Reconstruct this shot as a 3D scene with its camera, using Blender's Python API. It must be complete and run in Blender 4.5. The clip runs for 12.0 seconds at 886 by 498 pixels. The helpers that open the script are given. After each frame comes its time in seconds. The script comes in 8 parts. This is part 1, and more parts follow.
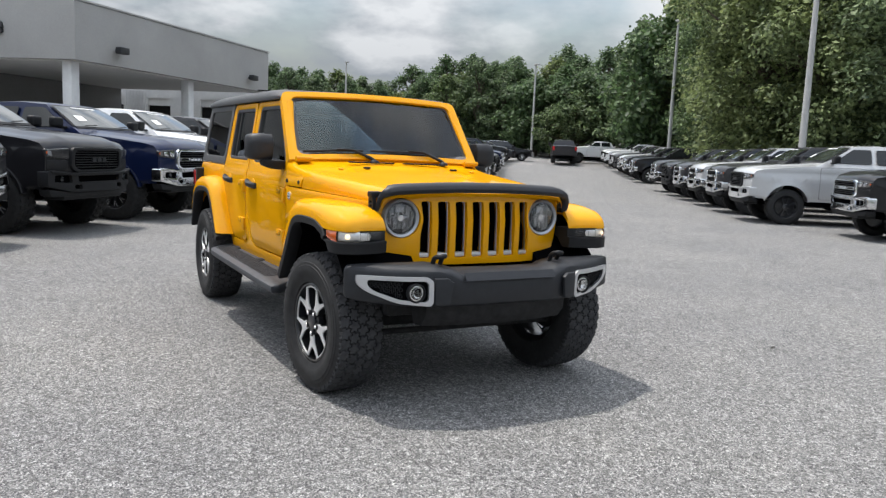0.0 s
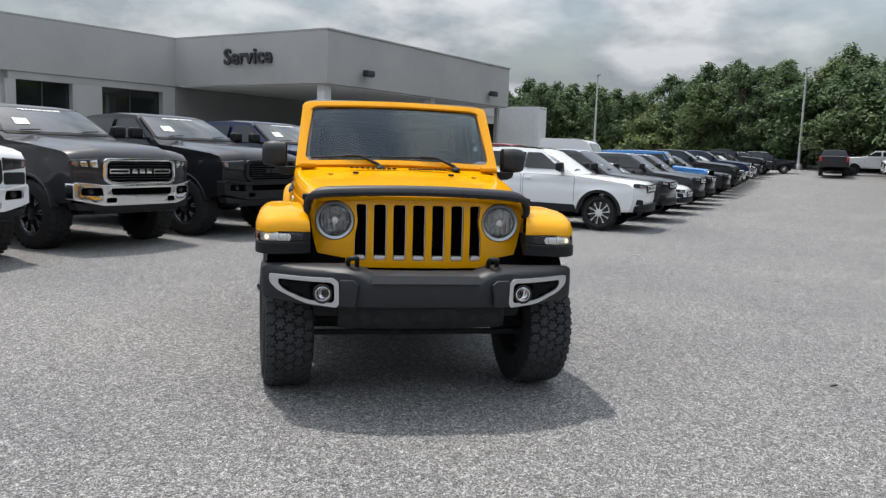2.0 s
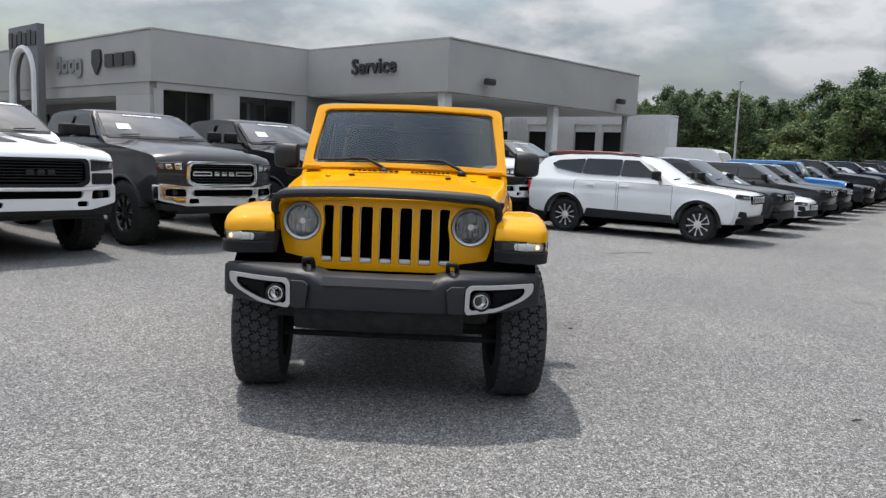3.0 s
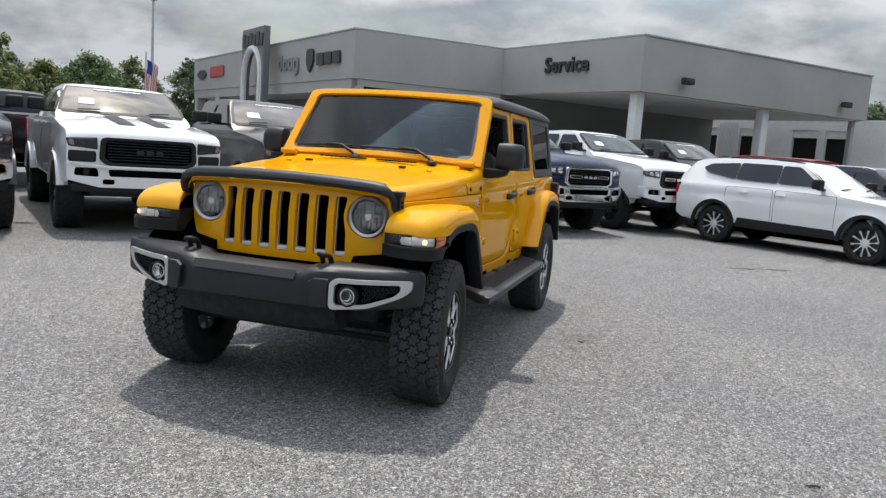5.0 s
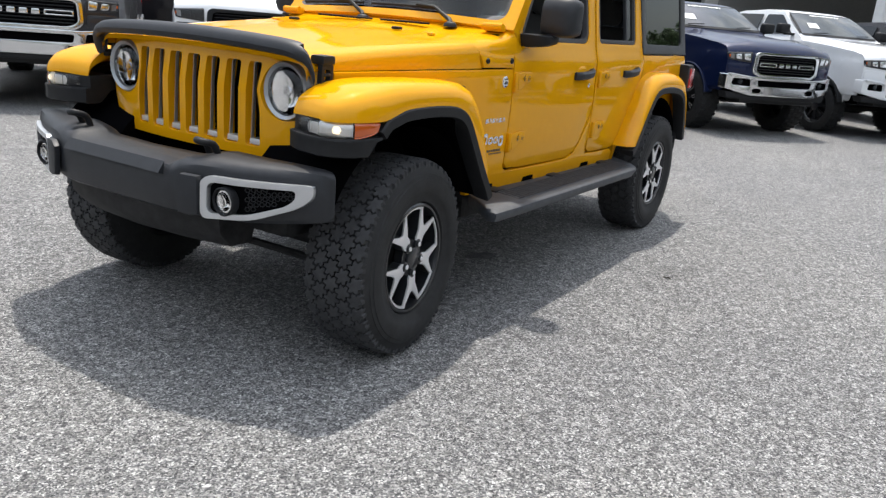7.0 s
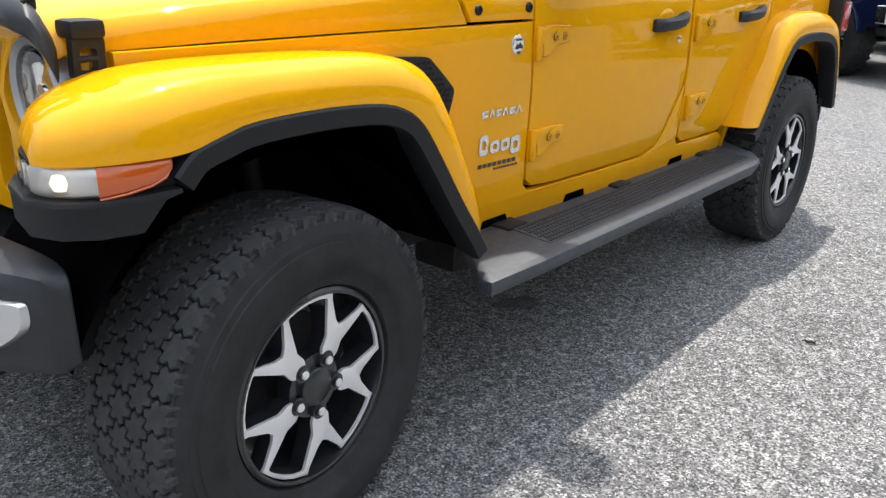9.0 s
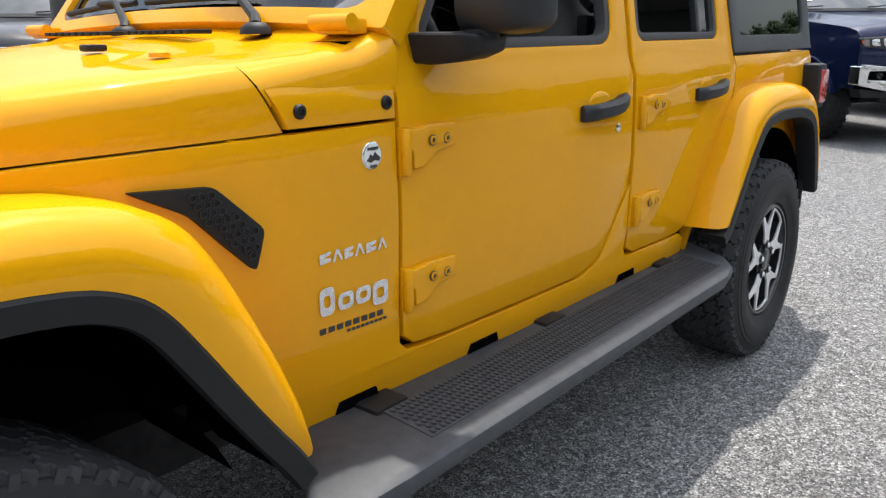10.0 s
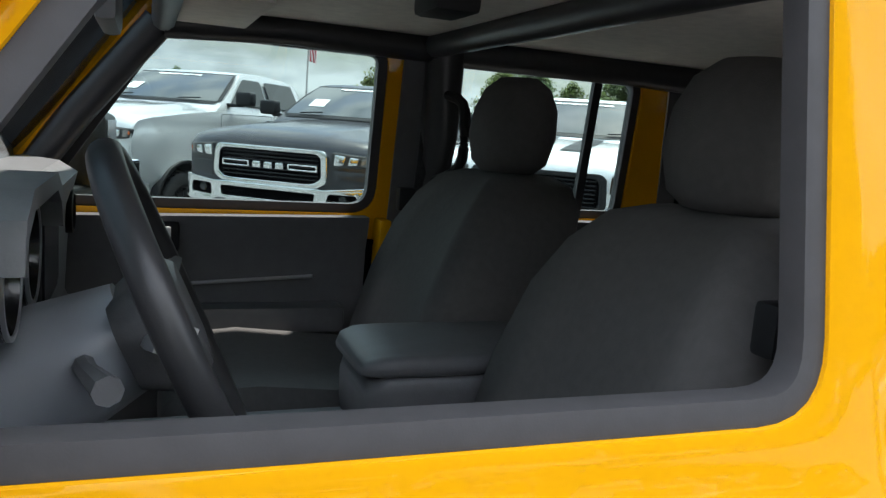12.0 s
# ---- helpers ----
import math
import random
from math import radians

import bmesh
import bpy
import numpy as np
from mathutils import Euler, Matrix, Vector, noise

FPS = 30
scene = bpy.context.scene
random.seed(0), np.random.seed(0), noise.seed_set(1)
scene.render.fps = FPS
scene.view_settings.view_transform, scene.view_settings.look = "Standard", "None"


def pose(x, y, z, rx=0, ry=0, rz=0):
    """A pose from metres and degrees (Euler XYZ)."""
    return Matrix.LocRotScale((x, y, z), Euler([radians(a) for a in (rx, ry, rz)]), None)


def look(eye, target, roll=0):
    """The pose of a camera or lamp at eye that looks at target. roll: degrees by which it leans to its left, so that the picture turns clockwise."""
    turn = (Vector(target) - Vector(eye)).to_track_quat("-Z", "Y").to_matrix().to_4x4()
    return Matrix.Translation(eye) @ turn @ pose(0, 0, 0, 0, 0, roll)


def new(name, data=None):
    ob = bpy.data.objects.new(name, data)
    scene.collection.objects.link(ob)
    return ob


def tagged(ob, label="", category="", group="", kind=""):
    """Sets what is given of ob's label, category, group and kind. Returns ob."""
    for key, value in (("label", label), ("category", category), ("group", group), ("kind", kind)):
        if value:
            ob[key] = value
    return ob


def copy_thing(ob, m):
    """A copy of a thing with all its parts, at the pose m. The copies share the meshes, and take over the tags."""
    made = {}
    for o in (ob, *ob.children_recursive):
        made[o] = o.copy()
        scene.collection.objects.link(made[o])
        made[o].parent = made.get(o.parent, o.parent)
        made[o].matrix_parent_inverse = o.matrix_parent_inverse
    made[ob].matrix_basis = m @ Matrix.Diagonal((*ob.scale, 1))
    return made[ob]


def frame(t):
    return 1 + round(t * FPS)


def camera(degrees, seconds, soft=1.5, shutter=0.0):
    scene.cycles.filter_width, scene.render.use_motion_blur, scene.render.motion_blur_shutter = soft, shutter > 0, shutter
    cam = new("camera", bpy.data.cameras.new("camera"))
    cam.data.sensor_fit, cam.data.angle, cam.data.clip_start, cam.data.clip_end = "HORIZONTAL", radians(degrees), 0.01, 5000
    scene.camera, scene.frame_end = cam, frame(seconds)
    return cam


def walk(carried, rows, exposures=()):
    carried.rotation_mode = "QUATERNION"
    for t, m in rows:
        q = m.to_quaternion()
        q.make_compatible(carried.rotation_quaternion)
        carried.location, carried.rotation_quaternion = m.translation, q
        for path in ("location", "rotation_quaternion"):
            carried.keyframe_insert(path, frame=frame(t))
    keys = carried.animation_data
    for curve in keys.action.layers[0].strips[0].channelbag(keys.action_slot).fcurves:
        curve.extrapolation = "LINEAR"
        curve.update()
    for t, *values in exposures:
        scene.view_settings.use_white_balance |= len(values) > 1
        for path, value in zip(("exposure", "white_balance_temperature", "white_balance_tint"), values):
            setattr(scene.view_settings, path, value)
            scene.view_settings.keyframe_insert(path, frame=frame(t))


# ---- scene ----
cam = camera(59.7, 12.0, soft=1.35)
PATH = [
    (0, (-2.345, -4.221, 1.432), (-1.395, -2.479, 1.178), 2.4),
    (0.5, (-1.914, -4.455, 1.441), (-1.098, -2.646, 1.193), 2.1),
    (1, (-1.495, -4.612, 1.443), (-0.829, -2.742, 1.199), 1.9),
    (1.5, (-1.02, -4.732, 1.443), (-0.525, -2.81, 1.201), 1.7),
    (2, (-0.561, -4.748, 1.435), (-0.248, -2.788, 1.192), 1.8),
    (2.5, (-0.062, -4.753, 1.432), (0.071, -2.771, 1.195), 2.0),
    (3, (0.411, -4.695, 1.428), (0.374, -2.709, 1.195), 2.3),
    (4.8, (1.932, -4.184, 1.45), (1.403, -2.272, 1.194), 4.4),
    (5, (2.065, -4.078, 1.44), (1.486, -2.182, 1.178), 4.2),
    (5.5, (2.312, -3.723, 1.439), (1.616, -1.872, 1.138), 4.8),
    (6, (2.545, -3.346, 1.431), (1.735, -1.554, 1.066), 5.0),
    (6.5, (2.629, -2.914, 1.405), (1.705, -1.202, 0.94), 5.1),
    (6.7, (2.623, -2.733, 1.383), (1.66, -1.054, 0.881), 5.0),
    (8.3, (2.296, -1.374, 1.261), (1.11, 0.019, 0.454), 2.7),
    (8.5, (2.235, -1.238, 1.252), (1.03, 0.146, 0.455), 2.3),
    (9, (2.092, -0.917, 1.292), (0.853, 0.492, 0.6), 0.9),
    (9.5, (1.99, -0.571, 1.316), (0.754, 0.876, 0.699), 0.1),
    (10, (1.848, -0.166, 1.31), (0.601, 1.303, 0.775), -0.7),
    (10.5, (1.741, 0.276, 1.346), (0.433, 1.716, 0.879), -0.7),
    (11, (1.633, 0.709, 1.396), (0.199, 2.047, 1.002), -0.5),
    (11.5, (1.378, 1.047, 1.483), (-0.213, 2.208, 1.135), 3.6),
    (12, (1.247, 1.297, 1.511), (-0.591, 2.018, 1.209), 4.3),
]
walk(cam, [(t, look(eye, target, roll)) for t, eye, target, roll in PATH],
     [(0, 0.36), (1, 0.26), (2, 0.2), (3, 0.17), (5.5, 0.19), (6.7, 0.37), (8.3, 0.8), (9.0, 0.82), (9.5, 0.7), (10.5, 0.64), (11, 0.88), (11.5, 1.3), (12, 1.52)])

# ---- world, sun, exposure ----
SUN_DIR = Vector((-0.2, 0.33, 1.0)).normalized()
world = bpy.data.worlds.new("world")
scene.world = world
world.use_nodes = True
wn, wl = world.node_tree.nodes, world.node_tree.links
sky = wn.new("ShaderNodeTexSky")
sky.sky_type, sky.sun_disc = "NISHITA", False
sky.sun_elevation, sky.sun_rotation = math.asin(SUN_DIR.z), math.atan2(SUN_DIR.x, SUN_DIR.y)
sky.air_density, sky.dust_density = 1.4, 3.0
coord = wn.new("ShaderNodeTexCoord")
stretch = wn.new("ShaderNodeMapping")
stretch.inputs["Scale"].default_value = (1.0, 1.0, 2.2)
stretch.inputs["Location"].default_value = (0.35, 0.1, 0.0)
wl.new(coord.outputs["Generated"], stretch.inputs["Vector"])
cloud = wn.new("ShaderNodeTexNoise")
cloud.inputs["Scale"].default_value, cloud.inputs["Detail"].default_value, cloud.inputs["Roughness"].default_value = 3.2, 7.0, 0.55
wl.new(stretch.outputs["Vector"], cloud.inputs["Vector"])
cover = wn.new("ShaderNodeValToRGB")
cover.color_ramp.elements[0].position, cover.color_ramp.elements[1].position = 0.34, 0.56
wl.new(cloud.outputs["Fac"], cover.inputs["Fac"])
puff = wn.new("ShaderNodeTexNoise")
puff.inputs["Scale"].default_value, puff.inputs["Detail"].default_value, puff.inputs["Roughness"].default_value = 6.5, 6.0, 0.55
wl.new(stretch.outputs["Vector"], puff.inputs["Vector"])
shade = wn.new("ShaderNodeValToRGB")
shade.color_ramp.elements[0].position, shade.color_ramp.elements[0].color = 0.4, (2.9, 3.2, 3.6, 1)
shade.color_ramp.elements[1].position, shade.color_ramp.elements[1].color = 0.6, (5.9, 6.1, 6.35, 1)
wl.new(puff.outputs["Fac"], shade.inputs["Fac"])
blend = wn.new("ShaderNodeMix")
blend.data_type = "RGBA"
wl.new(cover.outputs["Color"], blend.inputs["Factor"])
wl.new(sky.outputs["Color"], blend.inputs["A"])
wl.new(shade.outputs["Color"], blend.inputs["B"])
# an overcast sky grows brighter towards the zenith
apart = wn.new("ShaderNodeSeparateXYZ")
wl.new(coord.outputs["Generated"], apart.inputs["Vector"])
climb = wn.new("ShaderNodeMapRange")
climb.inputs["From Min"].default_value, climb.inputs["From Max"].default_value = 0.1, 0.9
climb.inputs["To Min"].default_value, climb.inputs["To Max"].default_value = 0.8, 2.4
wl.new(apart.outputs["Z"], climb.inputs["Value"])
rise_up = wn.new("ShaderNodeVectorMath")
rise_up.operation = "SCALE"
wl.new(blend.outputs["Result"], rise_up.inputs[0])
wl.new(climb.outputs["Result"], rise_up.inputs["Scale"])
wl.new(rise_up.outputs["Vector"], wn["Background"].inputs["Color"])
wn["Background"].inputs["Strength"].default_value = 0.113
sun = new("sun", bpy.data.lights.new("sun", "SUN"))
sun.data.energy, sun.data.angle, sun.data.color = 2.95, radians(1.2), (1.0, 0.955, 0.89)
sun.matrix_world = Matrix.Translation((0, 0, 30)) @ SUN_DIR.to_track_quat("Z", "Y").to_matrix().to_4x4()
# ---- mesh helpers ----
def part(name, bm, material, parent=None, label="", smooth=40, at=None):
    """Links a bmesh as one mesh object under a thing or a part."""
    bmesh.ops.recalc_face_normals(bm, faces=bm.faces)
    for f in bm.faces:
        f.smooth = smooth > 0
    if smooth > 0:
        limit = radians(smooth)
        for e in bm.edges:
            e.smooth = len(e.link_faces) == 2 and e.calc_face_angle(0) < limit
    me = bpy.data.meshes.new(name)
    bm.to_mesh(me)
    bm.free()
    for m in material if isinstance(material, (list, tuple)) else [material]:
        me.materials.append(m)
    ob = new(name, me)
    if parent is not None:
        ob.parent = parent
    if at is not None:
        ob.matrix_basis = at
    if label:
        ob["label"] = label
    return ob


def shared(name, me, parent, m=None):
    """Another object on a mesh that exists already."""
    ob = new(name, me)
    ob.parent = parent
    if m is not None:
        ob.matrix_basis = m
    return ob


def thing(name, label, category, m=None, group="", kind=""):
    ob = new(name)
    ob.empty_display_size = 0.2
    if m is not None:
        ob.matrix_basis = m
    return tagged(ob, label, category, group, kind)


def bevel(bm, geom_edges, width, seg=2):
    if width > 0 and geom_edges:
        bmesh.ops.bevel(bm, geom=list(geom_edges), offset=width, segments=seg, profile=0.6, affect="EDGES", clamp_overlap=True)


def merged(bm, other, m=None):
    """Adds the bmesh other to bm."""
    if m is not None:
        bmesh.ops.transform(other, matrix=m, verts=other.verts)
    me = bpy.data.meshes.new("tmp")
    other.to_mesh(me)
    other.free()
    bm.from_mesh(me)
    bpy.data.meshes.remove(me)
    return bm


def box(x0, x1, y0, y1, z0, z1, bev=0.0, seg=2, bm=None):
    b = bmesh.new()
    bmesh.ops.create_cube(b, size=1)
    for v in b.verts:
        v.co = Vector((x0 if v.co.x < 0 else x1, y0 if v.co.y < 0 else y1, z0 if v.co.z < 0 else z1))
    bevel(b, b.edges, bev, seg)
    return b if bm is None else merged(bm, b)


def axes(axis, u, v, w):
    """A point with (u, v) in the plane across the axis and w along it."""
    return Vector({"x": (w, u, v), "y": (u, w, v), "z": (u, v, w)}[axis])


def rounded(poly, r, n=4):
    """A polygon with its corners rounded; r is one radius or one a corner."""
    out, k = [], len(poly)
    for i in range(k):
        p0, p1, p2 = (Vector((*poly[j % k], 0)) for j in (i - 1, i, i + 1))
        ri = r[i] if isinstance(r, (list, tuple)) else r
        a, b = (p0 - p1), (p2 - p1)
        d = min(ri, a.length * 0.48, b.length * 0.48)
        if d < 1e-4:
            out.append((p1.x, p1.y))
            continue
        q0, q2 = p1 + a.normalized() * d, p1 + b.normalized() * d
        for s in range(n + 1):
            t = s / n
            q = q0 * (1 - t) ** 2 + p1 * 2 * t * (1 - t) + q2 * t ** 2
            out.append((q.x, q.y))
    return out


def plate(outer, axis, w0, w1, holes=(), bev=0.0, seg=2, bend=None, cuts=0, bm=None):
    """A flat shape with holes, extruded along the axis from w0 to w1. bend moves each vertex."""
    b = bmesh.new()
    edges = []
    for loop in (outer, *holes):
        vs = [b.verts.new(axes(axis, u, v, w0)) for u, v in loop]
        edges += [b.edges.new((vs[i - 1], vs[i])) for i in range(len(vs))]
    if holes:
        bmesh.ops.triangle_fill(b, edges=edges, use_beauty=True, use_dissolve=False)
    else:
        b.faces.new(list(b.verts))
    faces = list(b.faces)
    if abs(w1 - w0) > 1e-6:
        made = bmesh.ops.extrude_face_region(b, geom=faces)
        moved = [g for g in made["geom"] if isinstance(g, bmesh.types.BMVert)]
        bmesh.ops.translate(b, vec=axes(axis, 0, 0, w1 - w0), verts=moved)
        if bev > 0:
            bmesh.ops.recalc_face_normals(b, faces=b.faces)
            side = {"x": 0, "y": 1, "z": 2}[axis]
            rim = [e for e in b.edges if len(e.link_faces) == 2 and abs(e.verts[0].co[side] - w1) < 1e-6 and abs(e.verts[1].co[side] - w1) < 1e-6 and e.calc_face_angle(0) > 0.6]
            bevel(b, rim, bev, seg)
    for i in range(cuts):
        bmesh.ops.subdivide_edges(b, edges=list(b.edges), cuts=1, use_grid_fill=True)
    if bend:
        for v in b.verts:
            v.co = bend(v.co)
    return b if bm is None else merged(bm, b)


def lathe(profile, n=32, axis="x", centre=(0, 0, 0), bm=None, closed=False):
    """Turns a profile of (radius, height along the axis) round the axis."""
    b = bmesh.new()
    rings = []
    for r, h in profile:
        rings.append([b.verts.new(Vector(centre) + axes(axis, r * math.cos(2 * math.pi * i / n), r * math.sin(2 * math.pi * i / n), h)) for i in range(n)])
    pairs = list(zip(rings, rings[1:])) + ([(rings[-1], rings[0])] if closed else [])
    for p, q in pairs:
        for i in range(n):
            b.faces.new((p[i - 1], p[i], q[i], q[i - 1]))
    if not closed:
        for ring, (r, h) in ((rings[0], profile[0]), (rings[-1], profile[-1])):
            if r > 1e-4:
                b.faces.new(ring)
    bmesh.ops.remove_doubles(b, verts=b.verts, dist=1e-5)
    return b if bm is None else merged(bm, b)


def tube(points, r, n=10, bm=None, flat=None):
    """A round bar along points; r is one radius or one a point. flat: (side, up) half sizes of an oblong section."""
    b = bmesh.new()
    pts = [Vector(p) for p in points]
    rings = []
    ref = Vector((0, 0, 1))
    for i, p in enumerate(pts):
        d = (pts[min(i + 1, len(pts) - 1)] - pts[max(i - 1, 0)]).normalized()
        side = d.cross(ref)
        side = (side if side.length > 0.05 else d.cross(Vector((0, 1, 0)))).normalized()
        up = side.cross(d)
        ri = r[i] if isinstance(r, (list, tuple)) else r
        sa, sb = flat if flat else (ri, ri)
        rings.append([b.verts.new(p + side * sa * math.cos(2 * math.pi * k / n) + up * sb * math.sin(2 * math.pi * k / n)) for k in range(n)])
    for p, q in zip(rings, rings[1:]):
        for k in range(n):
            b.faces.new((p[k - 1], p[k], q[k], q[k - 1]))
    b.faces.new(rings[0])
    b.faces.new(rings[-1])
    return b if bm is None else merged(bm, b)


def loft(loops, caps=True, ring=True, bm=None):
    """Skins loops of equal count, one after another."""
    b = bmesh.new()
    rows = [[b.verts.new(Vector(p)) for p in loop] for loop in loops]
    n = len(rows[0])
    for p, q in zip(rows, rows[1:]):
        for k in range(0 if ring else 1, n):
            b.faces.new((p[k - 1], p[k], q[k], q[k - 1]))
    if caps and ring:
        b.faces.new(rows[0])
        b.faces.new(rows[-1])
    return b if bm is None else merged(bm, b)


def spline(keys, n):
    """n points on a smooth curve through keys (Catmull-Rom)."""
    ks = [Vector(k) for k in keys]
    out = []
    for i in range(n):
        s = i / (n - 1) * (len(ks) - 1)
        j = min(int(s), len(ks) - 2)
        t = s - j
        p0, p1, p2, p3 = ks[max(j - 1, 0)], ks[j], ks[j + 1], ks[min(j + 2, len(ks) - 1)]
        out.append(0.5 * ((2 * p1) + (p2 - p0) * t + (2 * p0 - 5 * p1 + 4 * p2 - p3) * t * t + (3 * p1 - p0 - 3 * p2 + p3) * t ** 3))
    return out


def mirror_x(bm):
    """The same bmesh on the other side of x = 0."""
    for v in bm.verts:
        v.co.x = -v.co.x
    bmesh.ops.reverse_faces(bm, faces=bm.faces)
    return bm


def lettering(name, text, size, depth, material, parent, m, spread=1.0):
    """Raised letters in the built-in font, as a mesh."""
    cu = bpy.data.curves.new("tmp", "FONT")
    cu.body, cu.size, cu.extrude, cu.align_x, cu.align_y, cu.space_character = text, size, depth, "CENTER", "CENTER", spread
    cu.resolution_u, cu.offset = 3, size * 0.02
    tmp = new("tmp", cu)
    me = bpy.data.meshes.new_from_object(tmp)
    bpy.data.objects.remove(tmp)
    bpy.data.curves.remove(cu)
    me.name = name
    me.materials.clear()
    me.materials.append(material)
    ob = new(name, me)
    if parent is not None:
        ob.parent = parent
    ob.matrix_basis = m
    return ob
# ---- materials ----
def material(name, colour, rough=0.5, metal=0.0, coat=0.0, spec=0.5):
    m = bpy.data.materials.new(name)
    m.use_nodes = True
    p = m.node_tree.nodes["Principled BSDF"]
    p.inputs["Base Color"].default_value = (*colour, 1)
    p.inputs["Roughness"].default_value, p.inputs["Metallic"].default_value = rough, metal
    p.inputs["Coat Weight"].default_value, p.inputs["Coat Roughness"].default_value = coat, 0.03
    p.inputs["Specular IOR Level"].default_value = spec
    return m


def node(m, kind, **inputs):
    n = m.node_tree.nodes.new("ShaderNode" + kind)
    for key, value in inputs.items():
        n.inputs[key.replace("_", " ")].default_value = value
    return n


def wire(m, a, out, b, into):
    m.node_tree.links.new(a.outputs[out], b.inputs[into])


def ramp(m, source, out, stops, spot="Fac"):
    r = m.node_tree.nodes.new("ShaderNodeValToRGB")
    while len(r.color_ramp.elements) < len(stops):
        r.color_ramp.elements.new(0.5)
    for e, (p, c) in zip(r.color_ramp.elements, stops):
        e.position = p
        e.color = (*c, 1) if len(c) == 3 else c
    wire(m, source, out, r, spot)
    return r


def grain(m, colour, scale, amount, detail=4.0, bump=0.0, bump_scale=None, distance=0.002, big=None):
    """Varies a material's colour by noise at two scales, and adds fine relief."""
    p = m.node_tree.nodes["Principled BSDF"]
    co = node(m, "TexCoord")
    fine = node(m, "TexNoise", Scale=scale, Detail=detail, Roughness=0.6)
    wire(m, co, "Object", fine, "Vector")
    lo, hi = [c * (1 - amount) for c in colour], [min(1, c * (1 + amount)) for c in colour]
    r = ramp(m, fine, "Fac", [(0.3, lo), (0.7, hi)])
    last, out = r, "Color"
    if big:
        wide = node(m, "TexNoise", Scale=big[0], Detail=5.0, Roughness=0.6)
        wire(m, co, "Object", wide, "Vector")
        r2 = ramp(m, wide, "Fac", [(0.3, (1 - big[1],) * 3), (0.7, (1 + 0.3 * big[1],) * 3)])
        mx = m.node_tree.nodes.new("ShaderNodeMix")
        mx.data_type, mx.blend_type = "RGBA", "MULTIPLY"
        mx.inputs["Factor"].default_value = 1.0
        wire(m, r, "Color", mx, "A")
        wire(m, r2, "Color", mx, "B")
        last, out = mx, "Result"
    wire(m, last, out, p, "Base Color")
    if bump:
        relief = node(m, "TexNoise", Scale=bump_scale or scale, Detail=3.0)
        wire(m, co, "Object", relief, "Vector")
        b = node(m, "Bump", Strength=bump, Distance=distance)
        wire(m, relief, "Fac", b, "Height")
        wire(m, b, "Normal", p, "Normal")
    return m


def paint(name, colour, flake=0.0, rough=0.35, metal=0.0, coat=1.0):
    """Car paint under a clear coat, with a faint unevenness."""
    m = material(name, colour, rough, metal, coat=coat)
    p = m.node_tree.nodes["Principled BSDF"]
    co = node(m, "TexCoord")
    fine = node(m, "TexNoise", Scale=900.0 if flake else 30.0, Detail=2.0)
    wire(m, co, "Object", fine, "Vector")
    k = 0.25 if flake else 0.012
    r = ramp(m, fine, "Fac", [(0.3, [c * (1 - k) for c in colour]), (0.7, [min(1, c * (1 + k)) for c in colour])])
    wire(m, r, "Color", p, "Base Color")
    dust = node(m, "TexNoise", Scale=6.0, Detail=6.0, Roughness=0.7)
    wire(m, co, "Object", dust, "Vector")
    d = ramp(m, dust, "Fac", [(0.4, (0.012,) * 3), (0.75, (0.03,) * 3)])
    wire(m, d, "Color", p, "Coat Roughness")
    return m


def glass(name, tint, alpha, rough=0.0):
    """Thin tinted glass: partly see-through, with a sharp reflection."""
    m = bpy.data.materials.new(name)
    m.use_nodes = True
    nt = m.node_tree
    nt.nodes.remove(nt.nodes["Principled BSDF"])
    clear = node(m, "BsdfTransparent", Color=(*tint, 1))
    gloss = node(m, "BsdfGlossy", Roughness=rough, Color=(1, 1, 1, 1))
    fres = node(m, "Fresnel", IOR=alpha)
    mix = nt.nodes.new("ShaderNodeMixShader")
    wire(m, fres, "Fac", mix, "Fac")
    nt.links.new(clear.outputs["BSDF"], mix.inputs[1])
    nt.links.new(gloss.outputs["BSDF"], mix.inputs[2])
    nt.links.new(mix.outputs["Shader"], nt.nodes["Material Output"].inputs["Surface"])
    return m


YELLOW = paint("yellow_paint", (0.735, 0.346, 0.004))
YELLOW.node_tree.nodes["Principled BSDF"].inputs["Specular IOR Level"].default_value = 0.0
YELLOW.node_tree.nodes["Principled BSDF"].inputs["Coat Weight"].default_value = 0.6
YELLOW.node_tree.nodes["Principled BSDF"].inputs["Coat Tint"].default_value = (1.0, 0.97, 0.85, 1)
PLASTIC = grain(material("black_plastic", (0.011, 0.0115, 0.013), 0.55, spec=0.3), (0.011, 0.0115, 0.013), 40, 0.15, bump=0.25, bump_scale=700, distance=0.0006)
GREY_PLASTIC = grain(material("grey_plastic", (0.017, 0.0185, 0.022), 0.48, spec=0.4), (0.017, 0.0185, 0.022), 30, 0.15, bump=0.25, bump_scale=700, distance=0.0006)
RUBBER = grain(material("rubber", (0.017, 0.0173, 0.0182), 0.68, spec=0.35), (0.017, 0.0173, 0.0182), 18, 0.35, bump=0.3, bump_scale=150, distance=0.001)
# near-black without sheen: shade of gaps, wells and recesses as a colour
CAVITY_SHADE = material("cavity_shade", (0.003, 0.003, 0.0035), 0.9, spec=0.0)
CHASSIS = grain(material("chassis", (0.018, 0.018, 0.019), 0.7, spec=0.25), (0.018, 0.018, 0.019), 20, 0.5)
CHROME = material("chrome", (0.78, 0.79, 0.8), 0.12, 1.0)
BRIGHT = material("bright_trim", (0.78, 0.79, 0.8), 0.13, 1.0)
